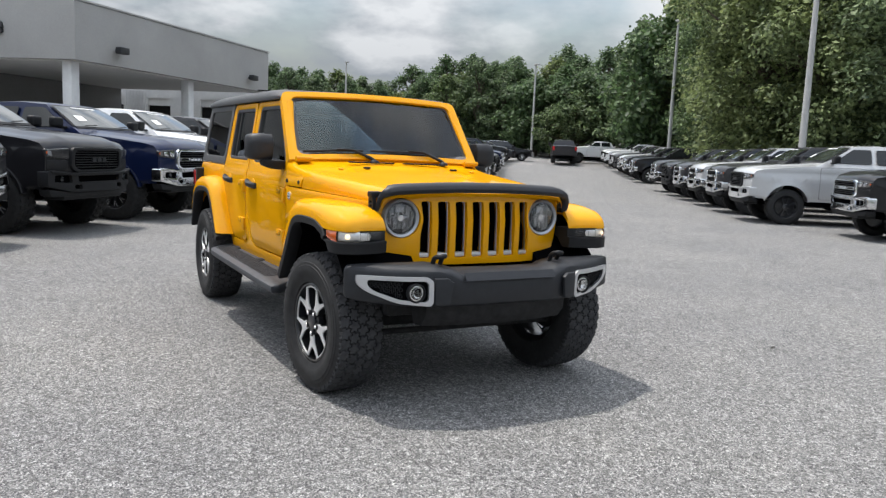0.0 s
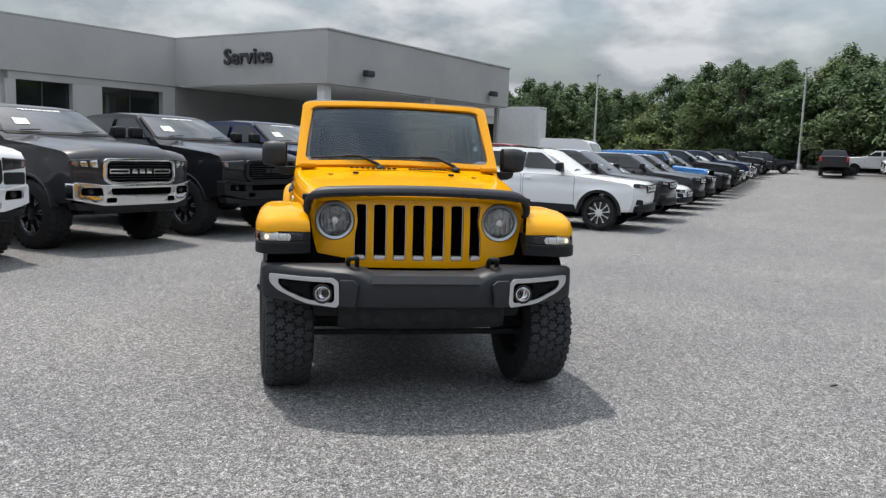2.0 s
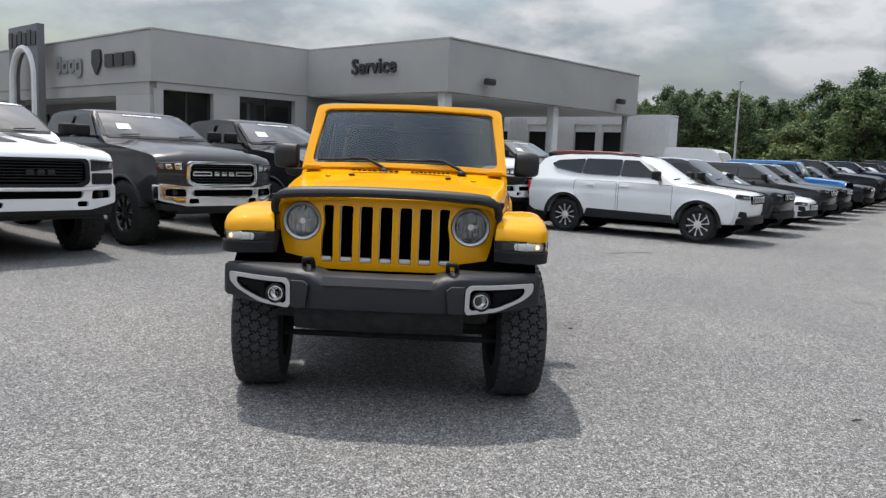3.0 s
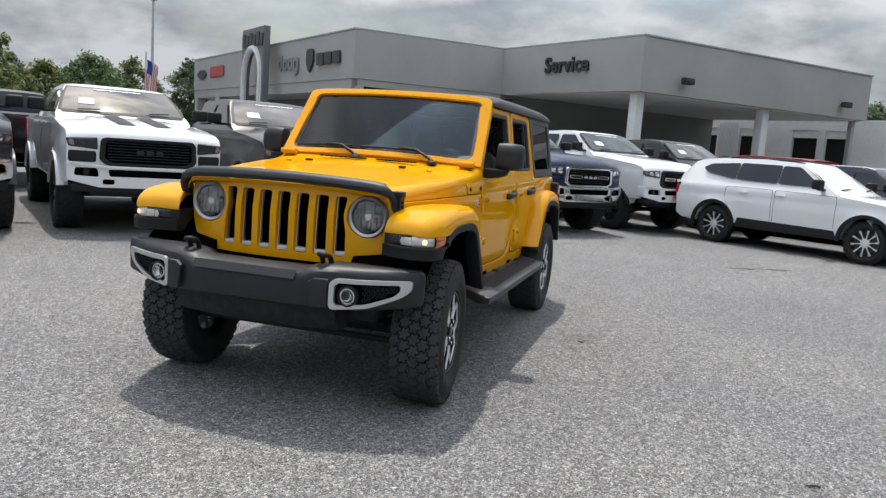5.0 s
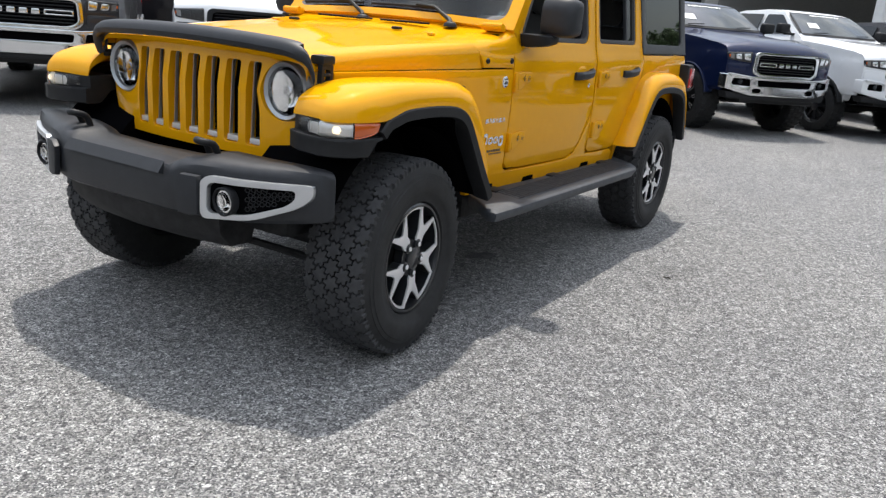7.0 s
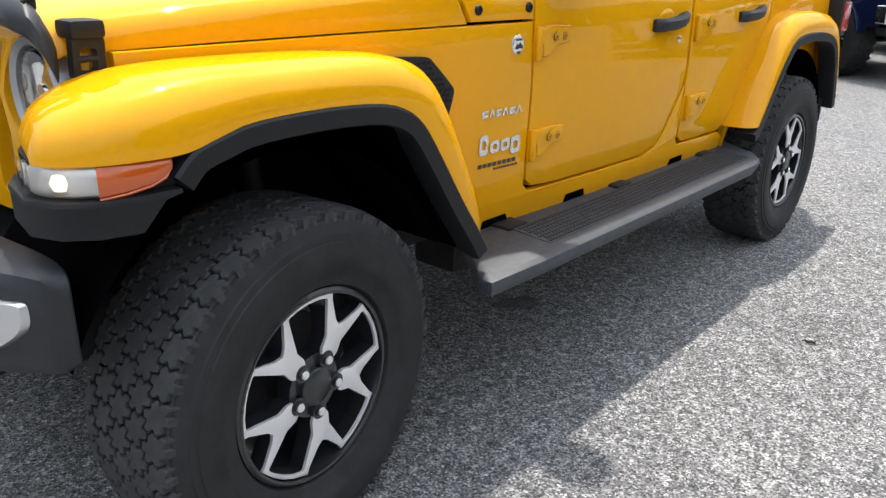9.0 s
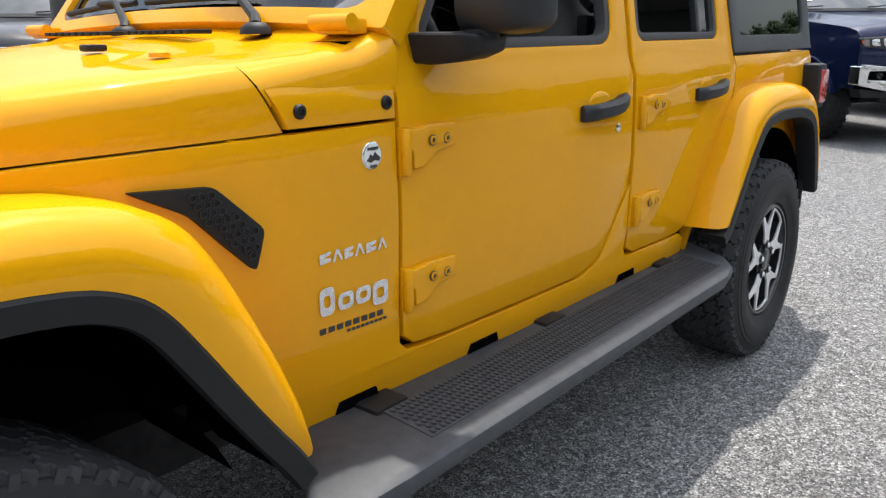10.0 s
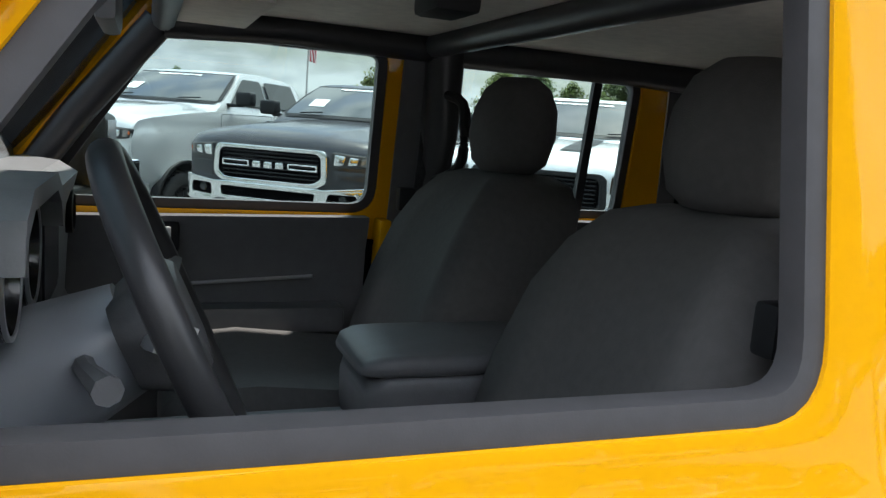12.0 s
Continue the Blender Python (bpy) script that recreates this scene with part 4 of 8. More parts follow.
    for p in spline(gp, 49):
        out = Vector((p.x * 0.25, -1, 0)).normalized() if abs(p.x) < 0.59 else Vector((math.copysign(1, p.x), -0.6, 0)).normalized()
        strip.append([p + out * a + Vector((0, 0, b)) for a, b in ((-0.03, 0.03), (0.0, 0.026), (0.02, 0.012), (0.026, -0.008), (0.018, -0.026), (0.008, -0.03), (-0.01, -0.022), (-0.03, 0.014))])
    part("hood_guard", loft(strip), GREY_PLASTIC, car, "smoked dark plastic hood guard")

    def latch():
        # a foot on the mudguard side, a strap with an open loop, and a hook cap over the hood's edge
        b = loft([[(0.63 + a, -0.268 + dy, z) for dy in (-0.032, 0.032) for a in ((0.0, 0.028) if dy < 0 else (0.028, 0.0))] for z in (1.07, 1.088)])
        bevel(b, b.edges, 0.005, 2)
        loop = rounded([(-0.302, 1.082), (-0.24, 1.078), (-0.236, 1.162), (-0.296, 1.168)], 0.014, 4)
        hole = rounded([(-0.287, 1.1), (-0.256, 1.098), (-0.253, 1.138), (-0.284, 1.141)], 0.008, 3)
        merged(b, plate(loop, "x", 0.638, 0.66, [hole], bev=0.004))
        box(0.6, 0.668, -0.3, -0.234, 1.156, 1.19, 0.01, bm=b)
        tube([(0.655, -0.288, 1.12), (0.662, -0.27, 1.122), (0.655, -0.252, 1.12)], 0.006, 8, bm=b)
        return b
    pair("hood_latch", latch, PLASTIC, car, "black rubber hood latch")

    # -- grille and lamps --
    def grille_bend(v):
        lean = 0.16 * max(0, v.z - 1.03) + 0.05 * max(0, 1.03 - v.z) * 0
        return Vector((v.x, v.y + 0.075 * (abs(v.x) / 0.62) ** 2.4 + lean, v.z))

    outline = rounded([(-0.622, 1.172), (-0.628, 1.09), (-0.6, 0.9), (-0.545, 0.775), (0.545, 0.775), (0.6, 0.9), (0.628, 1.09), (0.622, 1.172)], [0.02, 0.1, 0.1, 0.06, 0.06, 0.1, 0.1, 0.02], 5)
    slots = []
    for k in range(7):
        cx = (k - 3) * 0.1125
        cut = 0.012 if k in (0, 6) else 0.0
        s = -1 if k == 0 else 1
        a, b = cx - 0.0375, cx + 0.0375
        if k == 0:
            poly = [(a + 0.004, 0.815), (b, 0.815), (b, 1.138), (a + 0.01, 1.138), (a + 0.022, 1.04), (a + 0.006, 0.95)]
        elif k == 6:
            poly = [(a, 0.815), (b - 0.004, 0.815), (b - 0.006, 0.95), (b - 0.022, 1.04), (b - 0.01, 1.138), (a, 1.138)]
        else:
            poly = [(a, 0.815), (b, 0.815), (b, 1.138), (a, 1.138)]
        slots.append(rounded(poly, 0.016, 4))
    lamps = [arc(s * 0.482, 1.042, 0.113, 0, 360, 36)[:-1] for s in (-1, 1)]
    face = plate(outline, "y", -0.29, -0.345, slots + lamps, bev=0.007, seg=3)
    for x in (-0.5, -0.3, -0.15, 0.0, 0.15, 0.3, 0.5):
        bmesh.ops.bisect_plane(face, geom=[*face.verts, *face.edges, *face.faces], plane_co=(x, 0, 0), plane_no=(1, 0, 0), dist=1e-5)
    bmesh.ops.bisect_plane(face, geom=[*face.verts, *face.edges, *face.faces], plane_co=(0, 0, 1.03), plane_no=(0, 0, 1), dist=1e-5)
    for v in face.verts:
        v.co = grille_bend(v.co)
    grille = part("grille", face, YELLOW, car, "yellow grille panel with seven slots")
    part("grille_return", loft([[(x * 1.0, -0.29 + 0.075 * (abs(x) / 0.62) ** 2.4 + dy, z) for x, z in outline] for dy in (0.0, 0.06, 0.16)], caps=False), YELLOW, grille)
    for s in slots:
        c = (sum(p[0] for p in s) / len(s), sum(p[1] for p in s) / len(s))
        inner = [(c[0] + (u - c[0]) * 0.9, c[1] + (v - c[1]) * 0.965 + 0.004) for u, v in s]
        outer = [(c[0] + (u - c[0]) * 1.06, c[1] + (v - c[1]) * 1.012) for u, v in s]
        part("slot_surround", plate(outer, "y", -0.303, -0.318, [inner], bend=grille_bend, bev=0.004), SILVER, grille, "satin silver slot surround")
        foot = [(c[0] - 0.032, 0.82), (c[0] + 0.032, 0.82), (c[0] + 0.03, 0.842), (c[0] - 0.03, 0.842)]
        part("slot_foot", plate(foot, "y", -0.29, -0.334, bend=grille_bend, bev=0.003), ALLOY, grille)
    mesh_back = bmesh.new()
    for k in range(46):
        z = 0.812 + 0.0073 * k
        merged(mesh_back, box(-0.4, 0.4, -0.272, -0.262, z, z + 0.0018))
    part("radiator_mesh", mesh_back, CAVITY_SHADE, grille)
    # near-black plate paints the shade behind the slots
    part("grille_back", box(-0.58, 0.58, -0.235, -0.215, 0.79, 1.15), CAVITY_SHADE, grille)

    for s in (-1, 1):
        cx, cz, y0 = s * 0.482, 1.042, -0.29
        lamp = part("headlight", lathe([(0.112, 0.06), (0.112, -0.012), (0.106, -0.02), (0.093, -0.012), (0.09, 0.0), (0.09, 0.03), (0.1, 0.06)], 40, "y", (cx, y0, cz), closed=True), BEZEL, car, "round headlight in a grey bezel")
        bowl = bmesh.new()
        rings, rnd = [], random.Random(2)
        for r, d in ((0.089, 0.0), (0.08, 0.022), (0.062, 0.04), (0.04, 0.05), (0.022, 0.054)):
            rings.append([bowl.verts.new((cx + (r + rnd.uniform(-0.002, 0.002)) * math.cos(2 * math.pi * k / 30), y0 + d + rnd.uniform(-0.009, 0.009), cz + r * math.sin(2 * math.pi * k / 30))) for k in range(30)])
        for p, q in zip(rings, rings[1:]):
            for k in range(30):
                bowl.faces.new((p[k - 1], p[k], q[k], q[k - 1]))
        bowl.faces.new(rings[-1])
        part("reflector", bowl, FLUTED, lamp, smooth=0)
        flutes = bmesh.new()
        for k in range(11):
            x = -0.075 + 0.015 * k
            hgt = math.sqrt(max(0.0, 0.082 ** 2 - x * x)) * (0.96 if k % 3 else 0.75)
            lathe([(0.003, -hgt), (0.0055, -hgt * 0.8), (0.0055, hgt * 0.8), (0.003, hgt)], 6, "z", (cx + x, y0 + 0.006, cz), bm=flutes)
        part("flute", flutes, LENS, lamp)
        # dark bars added behind the flutes to paint the bowl's dark reflections
        shadows = bmesh.new()
        for k, (x, z0, z1) in enumerate(((-0.066, -0.02, 0.035), (-0.045, -0.06, 0.0), (-0.03, 0.02, 0.07), (-0.012, -0.075, -0.03), (0.012, -0.075, -0.03), (0.03, 0.02, 0.07), (0.045, -0.06, 0.0), (0.066, -0.02, 0.035))):
            box(cx + x - 0.004, cx + x + 0.004, y0 + 0.012, y0 + 0.016, cz + z0, cz + z1, bm=shadows)
        part("lamp_bar", shadows, RIM_DARK, lamp)
        # dark arc paints the shade in the bowl's lower half
        part("lamp_low_shade", plate(arc(cx, cz, 0.084, 232, 308, 10), "y", y0 + 0.018, y0 + 0.02), RIM_DARK, lamp)
        part("bulb_shield", lathe([(0.018, -0.004), (0.018, 0.02), (0.012, 0.05)], 18, "y", (cx, y0, cz)), CHROME, lamp)
        dome = [(0.0905, 0.0)] + [(0.0905 * math.cos(radians(a)), -0.02 * math.sin(radians(a)) - 0.002) for a in range(15, 91, 15)]
        part("lens", lathe(dome, 36, "y", (cx, y0, cz)), LENS, lamp).visible_shadow = False

    # -- front mudguards with their black edges and marker lamps --
    pair("front_mudguard", front_fender, YELLOW, car)
    lip = [(-0.274, 0.95), (-0.235, 0.987), (-0.175, 1.006), (-0.1, 1.022), (0.07, 1.026), (0.215, 1.016), (0.295, 0.99), (0.345, 0.95), (0.392, 0.885), (0.435, 0.82), (0.495, 0.73), (0.553, 0.65), (0.585, 0.598)]
    pair("flare_edge", lambda: flare_strip(lip, 0.931, 0.09, 0.042), PLASTIC, car, "black textured flare edge")

    def lamp_house():
        plan = [(0.62, -0.402), (0.69, -0.44), (0.8, -0.462), (0.858, -0.44), (0.896, -0.396), (0.91, -0.345), (0.913, -0.262), (0.62, -0.262)]
        loops = []
        for z, k, cut in ((0.862, 0.0, 0.09), (0.868, 0.012, 0.075), (0.915, 0.012, 0.03), (0.922, 0.014, 0.0), (0.929, 0.012, 0.0), (0.931, -0.012, 0.0), (0.984, -0.012, 0.0)):
            loops.append([(x + (k if x > 0.7 else 0), y - (k if y < -0.3 else 0) - (cut if y > -0.3 else 0), z) for x, y in plan])
        return loft(loops)
    pair("lamp_housing", lamp_house, PLASTIC, car, "black textured lamp housing")

    def marker(poly, deep=0.0):
        def make():
            rows = []
            for f, k in ((0.0, 0.002), (0.12, 0.009), (0.5, 0.011), (0.82, 0.009), (1.0, 0.003)):
                rows.append([(x + nx * (k - deep), y + ny * (k - deep), z0 + (0.984 - z0) * f) for x, y, nx, ny, z0 in poly])
            return loft(rows, caps=False, ring=False)
        return make
    bend = [(0.662, -0.408, -0.3, -0.9, 0.931), (0.73, -0.44, -0.25, -0.95, 0.93), (0.80, -0.458, -0.1, -0.98, 0.9285), (0.838, -0.449, 0.4, -0.9, 0.9285), (0.872, -0.424, 0.65, -0.75, 0.9285), (0.895, -0.391, 0.86, -0.5, 0.929)]
    amber = [(0.896, -0.39, 0.86, -0.5, 0.929), (0.905, -0.352, 0.98, -0.2, 0.933), (0.91, -0.312, 1, 0, 0.94), (0.911, -0.286, 1, 0, 0.95), (0.907, -0.274, 1, 0.3, 0.965)]
    for s in (0, 1):
        fl = mirror_x if s else (lambda b: b)
        mk = part("marker_lamp", fl(marker(bend, 0.012)()), REFLECTOR, car, "clear and amber marker lamp")
        part("clear_lens", fl(marker(bend)()), LENS, mk, "clear front lens").visible_shadow = False
        part("amber_lens", fl(marker(amber)()), AMBER, mk, "amber side lens")
        part("amber_rim", fl(tube([(x + nx * 0.007, y + ny * 0.007, z0 + 0.001) for x, y, nx, ny, z0 in amber], 0.0028, 6)), AMBER, mk)
        bulb = lathe([(0.0, -0.016), (0.012, -0.012), (0.017, 0.0), (0.012, 0.012), (0.0, 0.016)], 14, "z", (0.852, -0.43, 0.957))
        part("bulb", fl(bulb), LIT, mk, "lit running lamp")
        for px, py in ((0.7, -0.424), (0.745, -0.441), (0.79, -0.451)):
            part("lamp_bar", fl(box(px - 0.002, px + 0.002, py - 0.004, py + 0.01, 0.935, 0.978, 0.001)), BRIGHT, mk)

    # -- bumper --
    def bumper():
        loops = []
        for x in (-0.88, -0.876, -0.868, -0.855, -0.825, -0.78, -0.70, -0.60, -0.54, -0.46, -0.43, -0.36, -0.32, -0.29, -0.15, 0, 0.15, 0.29, 0.32, 0.36, 0.43, 0.46, 0.54, 0.60, 0.70, 0.78, 0.825, 0.855, 0.868, 0.876, 0.88):
            a = abs(x)
            yf = lerp([(0, -0.716), (0.29, -0.713), (0.36, -0.7), (0.46, -0.672), (0.54, -0.642), (0.6, -0.619), (0.7, -0.577), (0.78, -0.535), (0.825, -0.512), (0.855, -0.497), (0.868, -0.486), (0.876, -0.474), (0.88, -0.463)], a)
            yb = lerp([(0, -0.5), (0.5, -0.46), (0.75, -0.43), (0.825, -0.437), (0.855, -0.444), (0.868, -0.447), (0.876, -0.45), (0.88, -0.455)], a)
            zt = lerp([(0, 0.788), (0.29, 0.788), (0.33, 0.808), (0.43, 0.822), (0.6, 0.818), (0.8, 0.816), (0.855, 0.814), (0.868, 0.806), (0.876, 0.795), (0.88, 0.78)], a)
            zb = lerp([(0, 0.6), (0.46, 0.6), (0.6, 0.602), (0.75, 0.618), (0.83, 0.632), (0.868, 0.64), (0.876, 0.65), (0.88, 0.665)], a)
            sh = lerp([(0, 0.05), (0.29, 0.05), (0.36, 0.03), (0.46, 0.028), (0.868, 0.02)], a)
            k = min(1.0, (yb - yf) / 0.2)
            loops.append([(x, yb, zt - 0.01), (x, yb - 0.02 * k, zt), (x, yf + 0.075 * k, zt), (x, yf + 0.03 * k, zt - sh * 0.35), (x, yf + 0.006, zt - sh), (x, yf, zt - sh - 0.015), (x, yf + 0.002, zb + 0.05), (x, yf + 0.012 * k, zb + 0.015), (x, yf + 0.035 * k, zb), (x, yb, zb)])
        return loft(loops)
    bump = part("front_bumper", bumper(), GREY_PLASTIC, car, "dark grey plastic bumper", smooth=30)
    part("lower_valance", loft([[(x, y * (1 - 0.12 * (abs(x) / 0.5) ** 2), z) for y, z in ((-0.675, 0.602), (-0.665, 0.53), (-0.61, 0.475), (-0.5, 0.47), (-0.45, 0.602))] for x in (-0.46, -0.4, -0.25, 0, 0.25, 0.4, 0.46)]), CHASSIS, bump)
    part("plate_ledge", loft([[(x, y, z) for y, z in ((-0.705, 0.786), (-0.732, 0.746), (-0.71, 0.74))] for x in (-0.29, -0.1, 0.1, 0.29)]), GREY_PLASTIC, bump)
    for s in (0, 1):
        fl = mirror_x if s else (lambda b: b)

        def on_wing(v):
            a = v.x
            yf = lerp([(0.36, -0.7), (0.46, -0.672), (0.54, -0.642), (0.6, -0.619), (0.7, -0.577), (0.78, -0.535), (0.83, -0.503), (0.86, -0.475)], a)
            return Vector((v.x, yf + v.y, v.z))
        outer = rounded([(0.462, 0.63), (0.475, 0.61), (0.64, 0.622), (0.79, 0.682), (0.836, 0.722), (0.836, 0.768), (0.6, 0.764), (0.49, 0.766), (0.464, 0.744)], [0.01, 0.012, 0.04, 0.05, 0.03, 0.012, 0.04, 0.012, 0.012], 4)
        hole = rounded([(0.486, 0.648), (0.5, 0.632), (0.63, 0.642), (0.755, 0.688), (0.785, 0.716), (0.785, 0.746), (0.6, 0.742), (0.505, 0.744), (0.488, 0.728)], [0.008, 0.01, 0.03, 0.03, 0.02, 0.012, 0.03, 0.01, 0.01], 4)
        xs = (0.5, 0.55, 0.6, 0.65, 0.7, 0.74, 0.78, 0.81)
        pod = plate([(0.36, 0.74), (0.375, 0.62), (0.42, 0.612), (0.458, 0.62), (0.458, 0.76), (0.39, 0.762)], "y", -0.006, -0.03, bev=0.012, bend=on_wing)
        part("bumper_pod", fl(pod), GREY_PLASTIC, bump)
        bz = plate(outer, "y", 0.004, -0.022, [hole], bev=0.005)
        for x in xs:
            bmesh.ops.bisect_plane(bz, geom=[*bz.verts, *bz.edges, *bz.faces], plane_co=(x, 0, 0), plane_no=(1, 0, 0), dist=1e-5)
        for v in bz.verts:
            v.co = on_wing(v.co)
        part("fog_bezel", fl(bz), SILVER, bump, "satin silver fog lamp surround")
        # dark plate on the bumper's surface, painted as a shaded recess
        dk = plate(hole, "y", 0.0, -0.004)
        for x in xs:
            bmesh.ops.bisect_plane(dk, geom=[*dk.verts, *dk.edges, *dk.faces], plane_co=(x, 0, 0), plane_no=(1, 0, 0), dist=1e-5)
        for v in dk.verts:
            v.co = on_wing(v.co)
        part("fog_recess_shade", fl(dk), CAVITY_SHADE, bump)
        part("fog_cup", fl(lathe([(0.052, 0.02), (0.052, -0.01), (0.047, -0.013), (0.043, 0.0), (0.041, 0.02)], 28, "y", (0.548, -0.655, 0.68))), PLASTIC, bump)
        fog = part("fog_lamp", fl(lathe([(0.04, 0.02), (0.04, -0.004), (0.034, -0.005), (0.03, 0.004), (0.02, 0.012), (0, 0.016)], 28, "y", (0.548, -0.655, 0.68))), CHROME, bump, "round fog lamp")
        part("fog_lens", fl(lathe([(0.035, -0.003), (0.026, -0.008), (0, -0.011)], 28, "y", (0.548, -0.655, 0.68))), LENS, fog)
        cells = bmesh.new()
        for r in range(5):
            for c in range(8):
                x, z = 0.62 + 0.02 * c + (0.01 if r % 2 else 0), 0.66 + 0.017 * r + 0.006 * c * 0.5
                if 0.655 + max(0, (x - 0.63) * 0.38) < z < 0.738:
                    q = plate(arc(x, z, 0.0095, 0, 360, 6)[:-1], "y", -0.003, -0.008, [arc(x, z, 0.007, 0, 360, 6)[:-1]])
                    for v in q.verts:
                        v.co = on_wing(v.co)
                    merged(cells, q)
        part("fog_mesh", fl(cells), PLASTIC, bump)
        hook = tube(spline([(0.365, -0.56, 0.80), (0.365, -0.58, 0.85), (0.37, -0.625, 0.868), (0.4, -0.63, 0.866), (0.412, -0.585, 0.852), (0.412, -0.56, 0.80)], 19), 0.013, 10)
        part("tow_hook", fl(hook), PLASTIC, bump, "black tow hook")

    # -- windshield frame and glass --
    lean = math.atan2(0.365, 0.475)
    wm = Matrix.Translation((0, 0.95, 1.33)) @ Matrix.Rotation(-lean, 4, "X")

    def frame_bend(v):
        return Vector((v.x, v.y + 0.035 * (v.x / 0.7) ** 2, v.z))
    fo = rounded([(-0.748, 0.0), (0.748, 0.0), (0.704, 0.6), (-0.704, 0.6)], [0.01, 0.01, 0.05, 0.05], 5)
    fi = rounded([(-0.682, 0.042), (0.682, 0.042), (0.645, 0.556), (-0.645, 0.556)], [0.07, 0.07, 0.06, 0.06], 6)
    fr = plate(fo, "y", 0.03, -0.03, [fi], bev=0.014, seg=3)
    gl = plate(fi, "y", -0.006, -0.01)
    for b in (fr, gl):
        for x in (-0.6, -0.45, -0.3, -0.15, 0, 0.15, 0.3, 0.45, 0.6):
            bmesh.ops.bisect_plane(b, geom=[*b.verts, *b.edges, *b.faces], plane_co=(x, 0, 0), plane_no=(1, 0, 0), dist=1e-5)
        for v in b.verts:
            v.co = frame_bend(v.co)
        bmesh.ops.transform(b, matrix=wm, verts=b.verts)
    wf = part("windshield_frame", fr, YELLOW, car)
    part("windshield", gl, WINDSHIELD, wf).visible_shadow = False
    band = plate(fi, "y", -0.012, -0.0135, [rounded([(-0.652, 0.08), (0.652, 0.08), (0.622, 0.535), (-0.622, 0.535)], 0.04, 6)])
    for v in band.verts:
        v.co = frame_bend(v.co)
    bmesh.ops.transform(band, matrix=wm, verts=band.verts)
    part("glass_border", band, SIGN_DARK, wf)
    # wipers
    for px, b0, b1 in ((-0.14, -0.64, -0.2), (0.42, -0.14, 0.30)):
        on = lambda x, s, d=-0.028: wm @ frame_bend(Vector((x, d, s)))
        wp = part("wiper_arm", tube([Vector((px, 0.9, 1.334)), Vector((px - 0.02, 0.915, 1.352)), on(px - 0.14, 0.065, -0.045), on(px - 0.26, 0.075, -0.04)], [0.014, 0.012, 0.009, 0.007], 8), PLASTIC, car, "black wiper arm")
        part("wiper_blade", tube([on(b0, 0.07), on((b0 + b1) / 2, 0.072), on(b1, 0.072)], 0.008, 8), PLASTIC, wp)
        part("wiper_pivot", lathe([(0.035, 0), (0.032, 0.014), (0.02, 0.024), (0, 0.026)], 18, "z", (px, 0.9, 1.316)), PLASTIC, wp)

    # -- hard top --
    def roof():
        loops = []
        for y, drop, w in ((1.325, 0.07, 0.704), (1.335, 0.04, 0.71), (1.37, 0.02, 0.712), (1.6, 0.004, 0.714), (2.4, 0.0, 0.716), (3.3, 0.004, 0.712), (3.66, 0.016, 0.706), (3.74, 0.03, 0.7), (3.77, 0.055, 0.692)):
            top = 1.846 - drop
            half = [(w, 1.752), (w + 0.004, 1.772), (w - 0.006, top - 0.042), (w - 0.04, top - 0.016), (w - 0.12, top - 0.004), (0.3, top), (0.0, top + 0.003)]
            loops.append([(x, y, z) for x, z in half] + [(-x, y, z) for x, z in reversed(half[:-1])])
        return loft(loops)
    part("hard_top", roof(), HARDTOP, car, "dark grey hard top")
    part("roof_seam", box(-0.69, 0.69, 2.0, 2.012, 1.84, 1.849), CAVITY_SHADE, car)
    part("headliner", box(-0.66, 0.66, 1.32, 3.7, 1.738, 1.75), HEADLINER, car, "pale headliner panel")

    def top_side():
        outer = [(2.772, 1.232), (3.735, 1.232), (3.72, 1.4), (3.69, 1.752), (2.712, 1.752)]
        hole = rounded([(2.825, 1.295), (3.63, 1.295), (3.6, 1.7), (2.79, 1.7)], 0.05, 6)
        return skin(outer, [hole], depth=0.04, bev=0.006, lift=0.004, ys=(3.0, 3.3))

    def top_glass():
        return skin(rounded([(2.82, 1.29), (3.635, 1.29), (3.605, 1.705), (2.785, 1.705)], 0.05, 6), depth=0.005, bev=0, lift=-0.006)
    tops = pair("top_side", top_side, HARDTOP, car, "dark grey hard top side")
    for t, flip in zip(tops, (lambda b: b, mirror_x)):
        part("quarter_glass", flip(top_glass()), TINTED, t, "dark quarter window").visible_shadow = False
    part("tailgate", box(-0.74, 0.74, 3.7, 3.735, 0.66, 1.222, 0.01), YELLOW, car)
    part("rear_glass", box(-0.66, 0.66, 3.69, 3.7, 1.26, 1.74), TINTED, car)
    # -- rear flares, lamps, bumper --

    def rear_flare():
        st = [(2.425, 0.645, 2.475, 0.655), (2.5, 0.76, 2.55, 0.75), (2.575, 0.875, 2.62, 0.845), (2.655, 0.985, 2.69, 0.925), (2.73, 1.06, 2.755, 0.982), (2.82, 1.1, 2.83, 1.01), (2.95, 1.115, 2.95, 1.02), (3.15, 1.112, 3.14, 1.015), (3.32, 1.095, 3.29, 0.995), (3.43, 1.06, 3.385, 0.955), (3.5, 0.99, 3.445, 0.88), (3.55, 0.88, 3.49, 0.78), (3.575, 0.76, 3.52, 0.69), (3.58, 0.66, 3.54, 0.63)]
        loops = []
        for yt, zt, yl, zl in st:
            d = Vector((yl - yt, zl - zt))
            xi, xo = side_x(yt, zt) - 0.02, 0.918
